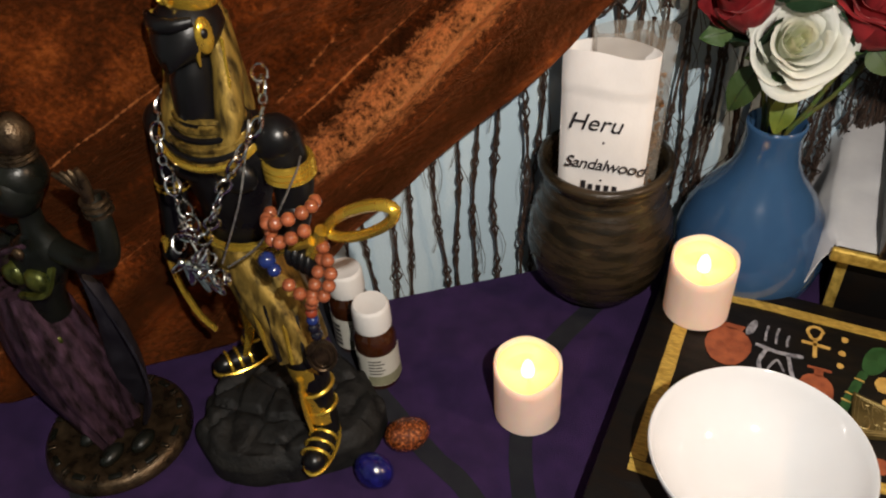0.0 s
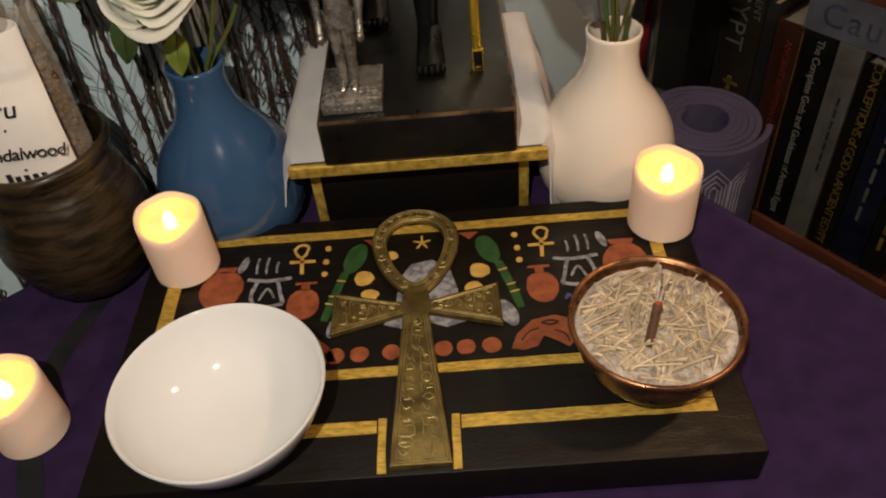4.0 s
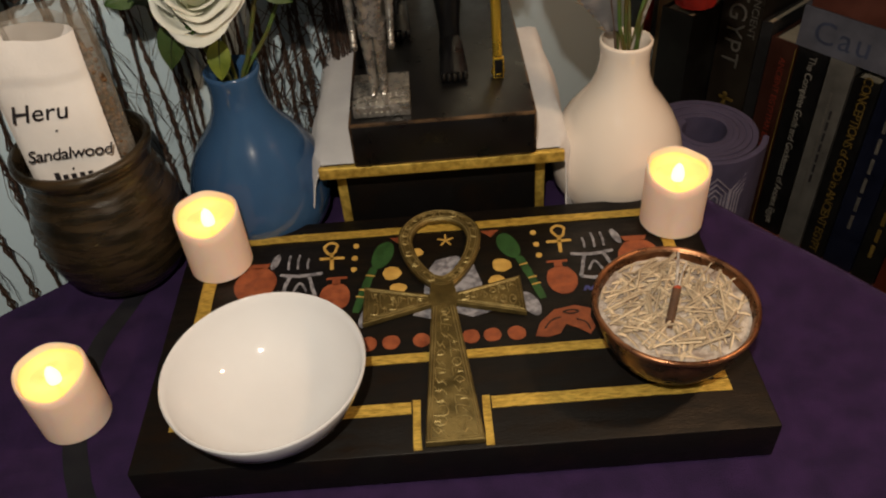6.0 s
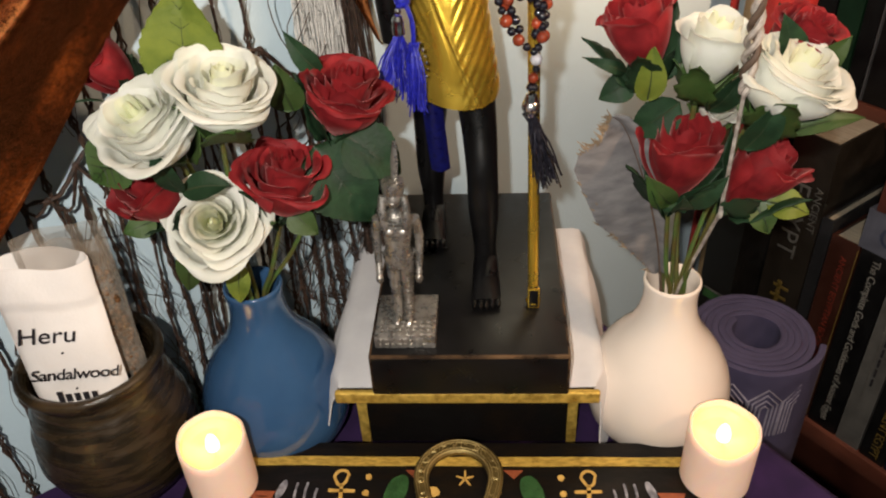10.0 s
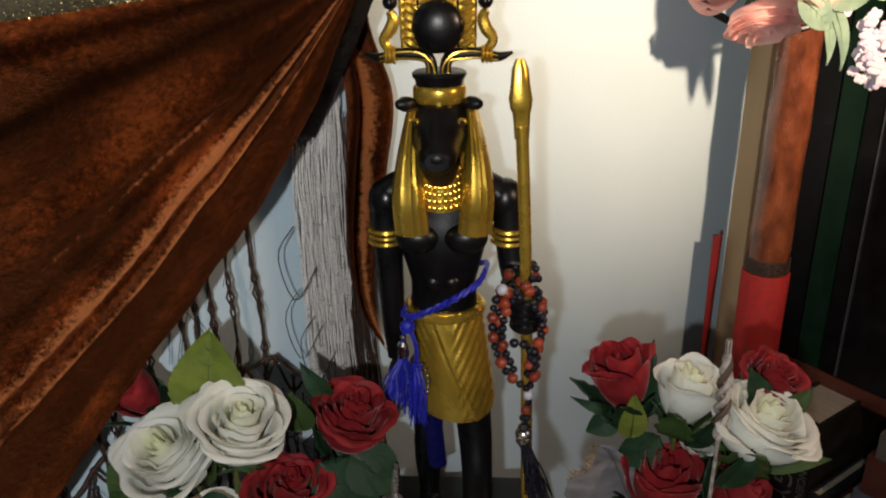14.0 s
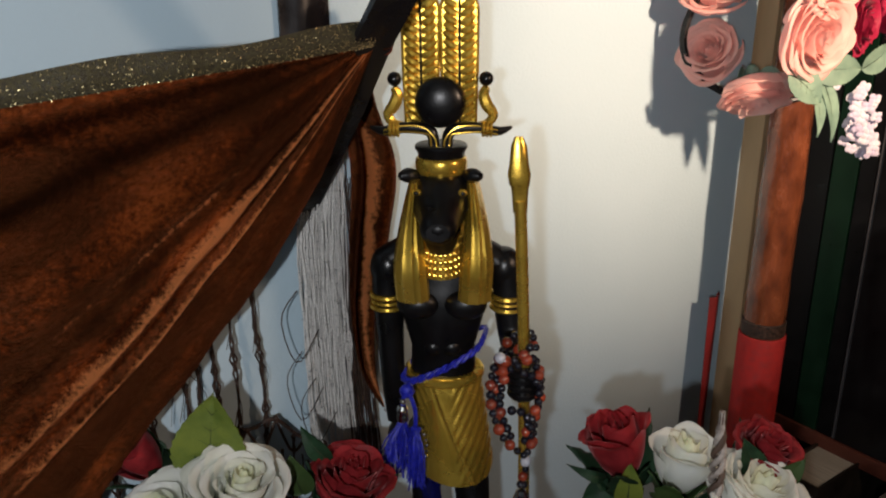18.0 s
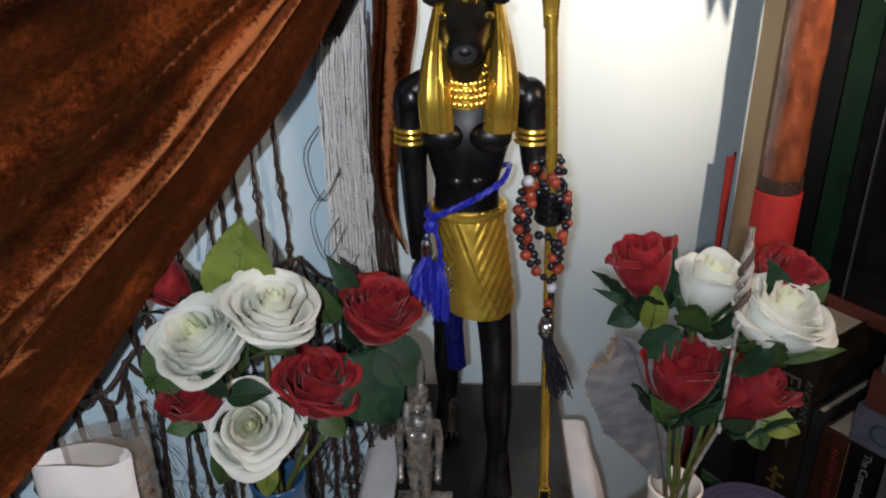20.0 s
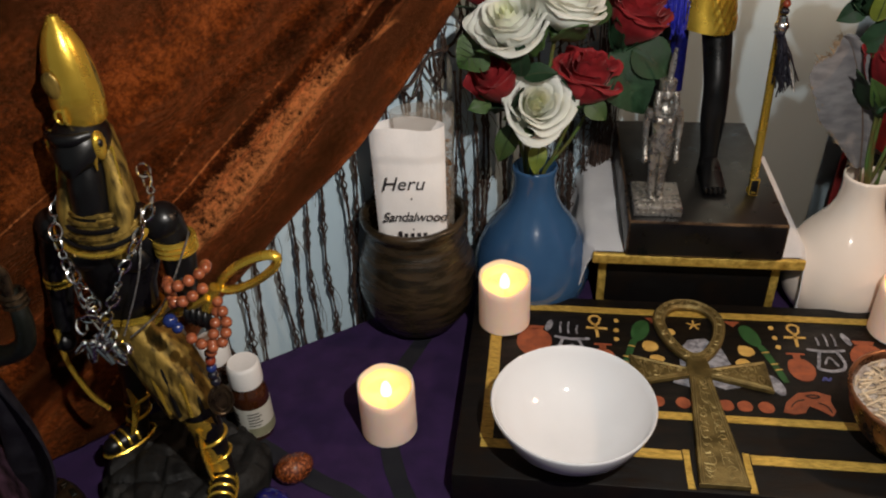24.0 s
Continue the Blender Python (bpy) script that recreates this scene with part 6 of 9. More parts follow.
# rings of petals from the heart outwards: count, belly, rim, height, half width, drop, overlap
LAYERS = {"cup": ((2, 0.09, 0.05, 0.98, 2.6, 0.0, 0.35), (3, 0.19, 0.19, 1.01, 1.60, 0.03, 0.22), (3, 0.32, 0.36, 1.02, 1.45, 0.06, 0.16), (4, 0.46, 0.55, 1.00, 1.20, 0.10, 0.12), (4, 0.61, 0.73, 0.96, 1.16, 0.12, 0.10), (5, 0.75, 0.90, 0.88, 1.02, 0.14, 0.10), (4, 0.86, 1.02, 0.78, 1.06, 0.15, 0.08)),
          "bud": ((2, 0.11, 0.05, 0.98, 2.6, 0.0, 0.35), (3, 0.26, 0.20, 1.03, 1.55, 0.03, 0.20), (3, 0.46, 0.43, 1.03, 1.45, 0.06, 0.14), (4, 0.66, 0.76, 0.98, 1.18, 0.12, 0.10)),
          "peony": ((3, 0.16, 0.15, 0.96, 1.7, 0.03, 0.28), (4, 0.30, 0.34, 1.00, 1.35, 0.06, 0.20), (5, 0.44, 0.54, 0.99, 1.15, 0.09, 0.16), (5, 0.60, 0.74, 0.94, 1.12, 0.12, 0.13), (6, 0.76, 0.92, 0.84, 1.00, 0.14, 0.10), (5, 0.90, 1.04, 0.68, 1.05, 0.16, 0.08))}


def rose_kind(shape, material, R, H, leaf, seed):
    """A bloom, its meshes ready to be shared: petals, a calyx and sepals."""
    petals = []
    n = 0
    for count, belly, rim, top, half, drop, twist in LAYERS[shape]:
        for k in range(count):
            me = petal_mesh("petal", R, H, belly, rim, top * (1 - 0.05 * ((k * 7) % 3)), half, drop, twist, material, seed + n * 1.7, {"cup": 0.66, "bud": 0.72, "peony": 0.50}[shape], 1.45 if material == PETAL_RED else 1.0, 0.03 if material == PETAL_RED and belly > 0.5 else 0.0)
            petals.append((me, 360.0 * k / count + n * 21 + seed * 13 + 14 * math.sin(n * 2.6 + seed)))
            n += 1
    b = bmesh.new()
    lathe(b, [(R * 0.05, 0.0), (R * 0.12, H * 0.3), (R * 0.12, H * 0.60), (R * 0.06, H * 0.74), (0.0001, H * 0.76)], 12, wob=0.1)
    heart = bpy.data.meshes.new("heart")
    b.to_mesh(heart)
    b.free()
    heart.materials.append(material)
    heart.polygons.foreach_set("use_smooth", [True] * len(heart.polygons))
    petals.append((heart, 0.0))
    b = bmesh.new()
    lathe(b, [(0.0001, -R * 0.30), (R * 0.10, -R * 0.28), (R * 0.20, -R * 0.10), (R * 0.17, R * 0.04), (0.0001, R * 0.05)], 12)
    calyx = bpy.data.meshes.new("calyx")
    b.to_mesh(calyx)
    b.free()
    calyx.materials.append(leaf)
    b = bmesh.new()

    def sepal(u, v):
        s = (u - 0.5) * 2
        w = R * 0.36 * math.sin(math.pi * min(0.999, 0.12 + 0.88 * v ** 0.66)) * (1 + 0.16 * math.sin(v * 26) * abs(s))
        return Vector((R * (0.16 + 0.66 * v ** 0.62) + R * 0.45 * max(0, v - 0.60), s * w, -R * 0.08 + H * 0.66 * v - H * 0.3 * max(0, v - 0.78) - R * 0.06 * s * s))

    sheet(b, sepal, 6, 12, thick=0.0003)
    sep = bpy.data.meshes.new("sepal")
    b.to_mesh(sep)
    b.free()
    sep.materials.append(leaf)
    for me in (calyx, sep):
        me.polygons.foreach_set("use_smooth", [True] * len(me.polygons))
    return petals, calyx, sep


KINDS = {"white_open": rose_kind("cup", PETAL_WHITE, 0.0240, 0.0365, LEAF_MID, 1), "white_cup": rose_kind("bud", PETAL_WHITE, 0.0200, 0.0400, LEAF_MID, 2),
         "white_big": rose_kind("cup", PETAL_WHITE, 0.0240, 0.0370, LEAF_MID, 7),
         "red_open": rose_kind("cup", PETAL_RED, 0.0212, 0.0410, LEAF_DARK, 3), "red_cup": rose_kind("bud", PETAL_RED, 0.0212, 0.0410, LEAF_DARK, 4),
         "pink": rose_kind("peony", PETAL_PINK, 0.0250, 0.0290, LEAF_SAGE, 5), "cerise": rose_kind("peony", PETAL_MAGENTA, 0.0235, 0.0280, LEAF_SAGE, 6)}


def facing(place, axis, turn=0.0, size=1.0):
    q = Vector(axis).normalized().to_track_quat("Z", "Y").to_matrix().to_4x4()
    return Matrix.Translation(place) @ q @ pose(0, 0, 0, 0, 0, turn) @ Matrix.Scale(size, 4)


def add_leaf(parent, base, tip, width, material, up=(0, 0, 1), droop=0.15, name="leaf"):
    base, tip = Vector(base), Vector(tip)
    along = tip - base
    side = along.cross(Vector(up)).normalized()
    nor = side.cross(along).normalized()
    ln = along.length

    def fn(u, v):
        s = (u - 0.5) * 2
        w = width * 0.56 * math.sin(math.pi * min(0.999, 0.03 + 0.97 * v ** 0.74)) ** 0.86
        w *= 1 + 0.075 * (((v * 11) % 1.0) - 0.5) * abs(s) ** 3
        return base + along * v + side * s * w + nor * (ln * droop * math.sin(v * math.pi) + abs(s) * width * 0.10 + 0.015 * ln * noise.noise((s, v * 3, ln * 90)))

    b = bmesh.new()
    sheet(b, fn, 8, 33, thick=0.00035)
    ob = part(name, b, material, parent, smooth=70)
    b = bmesh.new()
    tube(b, [fn(0.5, i / 10) + nor * 0.0001 for i in range(11)], [0.0007 * (1 - i / 13) for i in range(11)], 5)
    if width > 0.02:
        for k in range(1, 5):
            for s in (-1, 1):
                tube(b, [fn(0.5 + s * 0.38 * q / 4, 0.13 + 0.16 * k + 0.16 * q / 4) + nor * 0.0001 for q in range(5)], [0.00042 * (1 - q / 6) for q in range(5)], 4)
    part("midrib", b, LEAF_VEIN, ob)
    return ob


def rose(kind, centre, axis, size, root, label, group, bend=(0, 0, 0), turn=0.0, sepals=5):
    petals, calyx, sep = KINDS[kind]
    top = Vector(centre)
    ax = Vector(axis).normalized()
    R = 0.022 * size
    m = facing(top - ax * R * 0.75, axis, turn, size)
    t = thing("silk_rose", Matrix.Identity(4), label, "rose", group)
    for me, a in petals:
        shared("heart" if me.name.startswith("heart") else "petal", me, t, m @ pose(0, 0, 0, 0, 0, a))
    shared("calyx", calyx, t, m)
    for k in range(sepals):
        shared("sepal", sep, t, m @ pose(0, 0, 0, 0, 0, 72 * k + 20 + 13 * math.sin(k * 4 + turn)) @ Matrix.Scale(1.02 + 0.22 * math.sin(k * 2.4 + turn), 4))
    foot = top - ax * R * 0.98
    rt = Vector(root)
    mid = foot.lerp(rt, 0.5) - ax * 0.010 + Vector(bend)
    b = bmesh.new()
    tube(b, curve_points([foot, mid, rt, rt + Vector((0, 0, -0.02))], 14), 0.0013, 7)
    part("stem", b, STEM, t)
    return t


BV = Vector((-0.1190, 0.0580, 0.116))
WV = Vector((0.1175, 0.0655, 0.111))
LB, LW = "roses in the blue vase", "roses in the white vase"


def off(v, x, y):
    return (v.x + x, v.y + y, v.z)


A = rose("white_open", (-0.1205, 0.0310, 0.1815), (0.22, -0.74, 0.60), 1.04, off(BV, 0.000, -0.006), "fully open ivory white silk rose low over the vase's mouth", LB, turn=30)
B = rose("white_open", (-0.1365, 0.0270, 0.2350), (-0.20, -0.42, 0.88), 1.10, off(BV, -0.005, -0.003), "open ivory white silk rose in the blue vase", LB, turn=80)
C = rose("white_open", (-0.1030, 0.0320, 0.2480), (0.26, -0.20, 0.94), 1.06, off(BV, 0.002, -0.002), "open ivory white silk rose in the blue vase", LB, turn=150)
D = rose("red_open", (-0.0880, 0.0490, 0.1900), (0.24, -0.12, 0.95), 1.06, off(BV, 0.006, -0.001), "open crimson silk rose in the blue vase", LB, turn=10)
E = rose("red_open", (-0.0570, 0.0670, 0.2260), (0.32, -0.08, 0.94), 1.04, off(BV, 0.007, 0.003), "open crimson silk rose leaning out of the bunch", LB, turn=70, bend=(0, 0, -0.006))
F = rose("red_cup", (-0.1450, 0.0330, 0.1930), (-0.30, -0.40, 0.82), 1.06, off(BV, -0.007, 0.000), "small crimson silk rose half hidden by white ones", LB, turn=120)
G = rose("red_cup", (-0.1575, 0.0520, 0.2510), (-0.55, -0.25, 0.80), 0.80, off(BV, -0.006, 0.005), "crimson silk rosebud at the back of the bunch", LB, turn=200)
add_leaf(C, (-0.1225, 0.0460, 0.2440), (-0.1160, 0.0480, 0.2960), 0.0340, LEAF_LIGHT, (0.1, -1, 0.15), 0.05)
add_leaf(E, (-0.0720, 0.0600, 0.2080), (-0.0465, 0.0560, 0.1660), 0.0370, LEAF_DARK, (0.3, -1, 0.4), 0.10)
add_leaf(E, (-0.0560, 0.0640, 0.2120), (-0.0300, 0.0620, 0.1900), 0.0270, LEAF_DARK, (0.3, -1, 0.5), 0.10)
add_leaf(E, (-0.0800, 0.0640, 0.2260), (-0.0845, 0.0620, 0.2520), 0.0170, LEAF_MID, (0, -1, 0.2), 0.10)
add_leaf(E, (-0.0650, 0.0700, 0.2420), (-0.0800, 0.0700, 0.2640), 0.0100, LEAF_DARK, (0, -1, 0.2), 0.15)
add_leaf(B, (-0.1530, 0.0300, 0.2240), (-0.1700, 0.0270, 0.2100), 0.0250, LEAF_MID, (-0.2, -1, 0.3), 0.10)
add_leaf(B, (-0.1290, 0.0230, 0.2060), (-0.1310, 0.0130, 0.2380), 0.0110, LEAF_DARK, (0, -1, 0.2), 0.12)
add_leaf(B, (-0.1280, 0.0240, 0.2050), (-0.1060, 0.0260, 0.2060), 0.0140, LEAF_DARK, (0, -0.6, 1), 0.12)
add_leaf(D, (-0.0850, 0.0450, 0.1800), (-0.0720, 0.0420, 0.1670), 0.0140, LEAF_MID, (0, -1, 0.4), 0.12)
add_leaf(F, (-0.1500, 0.0330, 0.1830), (-0.1650, 0.0260, 0.1800), 0.0120, LEAF_MID, (0, -1, 0.5), 0.12)
add_leaf(A, (-0.1330, 0.0340, 0.1660), (-0.1440, 0.0340, 0.1380), 0.0150, LEAF_MID, (-0.3, -1, 0.2), 0.12)
add_leaf(A, (-0.1160, 0.0400, 0.1500), (-0.1190, 0.0360, 0.1270), 0.0120, LEAF_LIGHT, (0, -1, 0.2), 0.12)

H = rose("red_cup", (0.1070, 0.0520, 0.1955), (0.02, -0.10, 1.0), 1.22, off(WV, -0.002, -0.005), "open crimson silk rose in front of the cream vase's bunch", LW, turn=40)
I = rose("white_big", (0.1500, 0.0500, 0.2390), (0.32, -0.14, 0.93), 1.10, off(WV, 0.005, -0.002), "large open ivory silk rose in the cream vase", LW, turn=100)
J = rose("red_cup", (0.1425, 0.0480, 0.1900), (0.48, -0.14, 0.86), 1.04, off(WV, 0.006, -0.003), "crimson silk rose with a loose outer petal", LW, turn=20)
K = rose("white_cup", (0.1165, 0.0600, 0.2480), (0.10, -0.16, 1.0), 1.06, off(WV, 0.000, 0.002), "tall half-open ivory silk rosebud", LW, turn=60)
L = rose("red_cup", (0.0860, 0.0600, 0.2560), (-0.28, -0.05, 0.95), 1.08, off(WV, -0.005, 0.001), "half-open crimson silk rose leaning to the statue", LW, turn=90)
M = rose("red_open", (0.1600, 0.0720, 0.2500), (0.35, -0.30, 0.85), 0.80, off(WV, 0.005, 0.004), "crimson silk rose at the back of the bunch", LW, turn=0)
N = rose("white_cup", (0.1260, 0.0720, 0.2160), (0.20, -0.60, 0.70), 0.70, off(WV, 0.003, 0.003), "small ivory silk rose hidden in the bunch", LW, turn=10)
add_leaf(L, (0.0890, 0.0520, 0.2330), (0.0880, 0.0470, 0.2620), 0.0130, LEAF_LIGHT, (0, -1, 0.2), 0.10)
add_leaf(L, (0.0840, 0.0600, 0.2400), (0.0680, 0.0600, 0.2300), 0.0130, LEAF_DARK, (0, -1, 0.4), 0.10)
add_leaf(L, (0.0790, 0.0590, 0.2440), (0.0590, 0.0580, 0.2520), 0.0055, LEAF_DARK, (0, -1, 0.4), 0.40)
add_leaf(K, (0.1060, 0.0590, 0.2280), (0.0850, 0.0640, 0.2100), 0.0180, LEAF_DARK, (0, -1, 0.3), 0.15)
add_leaf(I, (0.1330, 0.0400, 0.2130), (0.1430, 0.0330, 0.2420), 0.0160, LEAF_DARK, (0.2, -1, 0.2), 0.10)
add_leaf(I, (0.1550, 0.0480, 0.2160), (0.1880, 0.0480, 0.2230), 0.0085, LEAF_MID, (0, -0.8, 1), 0.15)
add_leaf(J, (0.1510, 0.0450, 0.1800), (0.1700, 0.0400, 0.1760), 0.0150, LEAF_LIGHT, (0, -0.8, 1), 0.20)
add_leaf(J, (0.1450, 0.0450, 0.1800), (0.1530, 0.0400, 0.1650), 0.0130, LEAF_MID, (0, -0.8, 0.6), 0.20)
add_leaf(H, (0.1100, 0.0470, 0.1790), (0.1270, 0.0350, 0.2020), 0.0130, LEAF_DARK, (0.2, -1, 0.3), 0.12)
add_leaf(H, (0.1050, 0.0470, 0.1790), (0.0890, 0.0370, 0.2020), 0.0120, LEAF_MID, (-0.2, -1, 0.3), 0.12)
add_leaf(H, (0.1075, 0.0440, 0.1780), (0.1060, 0.0290, 0.1950), 0.0110, LEAF_DARK, (0, -1, 0.4), 0.12)
add_leaf(M, (0.1560, 0.0640, 0.2440), (0.1450, 0.0580, 0.2700), 0.0130, LEAF_DARK, (0, -1, 0.2), 0.12)
add_leaf(M, (0.1640, 0.0640, 0.2400), (0.1760, 0.0560, 0.2600), 0.0120, LEAF_MID, (0, -1, 0.2), 0.12)
add_leaf(K, (0.1190, 0.0560, 0.2250), (0.1300, 0.0480, 0.2480), 0.0120, LEAF_DARK, (0.2, -1, 0.2), 0.12)


def feather():
    t = thing("grey_feather", Matrix.Identity(4), "broad grey feather standing in the cream vase", "feather")
    spine = curve_points([(0.1120, 0.0630, 0.1050), (0.1084, 0.0630, 0.1281), (0.1030, 0.0610, 0.1540), (0.0955, 0.0600, 0.1797), (0.0828, 0.0620, 0.2118), (0.0745, 0.0620, 0.2202)], 30)
    b = bmesh.new()
    tube(b, spine, [0.0010 * (1 - i / 36) for i in range(30)], 6)
    part("quill", b, STRAW_DARK, t, "dark brown quill")
    for s, wide in ((1, 0.0300), (-1, 0.0090)):
        def vane(u, v):
            f = 5 + 23.9 * v
            i = int(f)
            q = spine[i].lerp(spine[i + 1], f - i)
            d = (spine[i + 1] - spine[i - 1]).normalized()
            side = d.cross(Vector((0.1, -1, 0.2))).normalized() * -s
            w = wide * min(1, v * 2.2 + 0.20) * (1.0 if v < 0.66 else 1 - 0.78 * ((v - 0.66) / 0.34) ** 1.2)
            w *= 1 + (0.07 * noise.noise((v * 4, s * 3, 1)) + (0.09 if v > 0.66 else 0.012) * noise.noise((v * 50, s * 3, 4))) * u
            return q + side * w * u + d * w * u * (0.48 - 0.50 * v) + Vector((0, -0.004 * math.sin(u * 2.2), 0))
        b = bmesh.new()
        sheet(b, vane, 8, 40)
        part("vane", b, FEATHER, t, smooth=70)
        if s > 0:
            rnd = random.Random(12)
            b = bmesh.new()
            for k in range(120):
                v = rnd.random() if k % 2 else 1 - 0.25 * rnd.random() ** 2
                u = rnd.uniform(0.86, 1.0) if k % 3 else rnd.random()
                if k % 3 == 0:
                    v = rnd.uniform(0.96, 1.0)
                q = vane(u, v)
                tube(b, [q, q + Vector((rnd.uniform(-0.0045, -0.0005), rnd.uniform(-0.001, 0.001), rnd.uniform(-0.0005, 0.0040)))], [0.0005, 0.0001], 4)
            tagged(part("frayed_edge", b, FEATHER_TAN, t, "frayed tan barbs along the edge"), kind="stuff")


feather()


def dried_stem():
    t = thing("dried_stem", Matrix.Identity(4), "pale dried stem with a twisted striped seed head", "stem")
    b = bmesh.new()
    tube(b, curve_points([(0.1190, 0.0640, 0.1020), (0.1225, 0.0600, 0.1250), (0.1290, 0.0440, 0.1740), (0.1290, 0.0430, 0.1770), (0.1290, 0.0410, 0.2450)], 24), 0.0010, 7)
    part("stalk", b, STRAW, t)
    b = bmesh.new()
    for k in range(3):
        pts = []
        for i in range(26):
            f = i / 25
            a = f * 16 + k * 2.094
            r = 0.0026 * math.sin(math.pi * min(1, 0.12 + f)) ** 0.6
            pts.append((0.1290 - 0.002 * f + r * math.cos(a), 0.0410 - 0.003 * f + r * math.sin(a), 0.2400 + 0.0560 * f))
        tube(b, pts, 0.0015, 6, mi=1 if k == 0 else 0)
    part("seed_head", b, [STRAW, STRAW_DARK], t)


dried_stem()


# ---- what hangs on the tall statue ----
def bead_row(t, pts, radii, kinds, meshes):
    for q, r, k in zip(pts, radii, kinds):
        shared("bead", meshes[k], t, Matrix.Translation(q) @ Matrix.Scale(r / 0.003, 4))


def bead_mesh(material, seg=12):
    b = bmesh.new()
    ball(b, (0, 0, 0), 0.003, seg)
    me = bpy.data.meshes.new("bead")
    b.to_mesh(me)
    b.free()
    me.materials.append(material)
    me.polygons.foreach_set("use_smooth", [True] * len(me.polygons))
    return me


BEADS = {"red": bead_mesh(BEAD_RED), "black": bead_mesh(BEAD_BLACK), "white": bead_mesh(BEAD_WHITE), "blue": bead_mesh(BEAD_BLUE), "peach": bead_mesh(BEAD_PEACH)}


def even(points, step, closed=False):
    """Points a step apart along a smooth line."""
    line = curve_points(points, 400)
    out, run = [line[0]], 0.0
    for a, b in zip(line, line[1:]):
        run += (b - a).length
        if run >= step:
            out.append(b)
            run = 0.0
    return out


def tassel(t, top, ends, material, count, r=0.0005, seed=1, spread=0.006, name="tassel"):
    rnd = random.Random(seed)
    b = bmesh.new()
    top, ends = Vector(top), Vector(ends)
    for k in range(count):
        e = ends + Vector((rnd.gauss(0, spread), rnd.gauss(0, spread * 0.6), rnd.gauss(0, 0.004)))
        mid = top.lerp(e, 0.5) + Vector((rnd.gauss(0, spread * 0.35), rnd.gauss(0, spread * 0.3), 0.002))
        tube(b, curve_points([top + Vector((rnd.gauss(0, 0.0012), rnd.gauss(0, 0.0012), 0)), mid, e], 7), r, 4)
    return tagged(part(name, b, material, t), kind="stuff")


def strand(t, points, kinds, sizes, seed):
    """Beads threaded edge to edge along a line, in a repeating order of kinds and sizes."""
    line = curve_points(points, 500)
    rnd = random.Random(seed)
    run, due, i = 0.0, 0.0, seed
    before = line[0]
    for q in line:
        run += (q - before).length
        before = q
        if run >= due:
            r = sizes[i % len(sizes)] * rnd.uniform(0.94, 1.06)
            following = sizes[(i + 1) % len(sizes)]
            shared("bead", BEADS[kinds[i % len(kinds)]], t, Matrix.Translation(q) @ Matrix.Scale(r / 0.003, 4))
            due = run + r + following + 0.0001
            i += 1


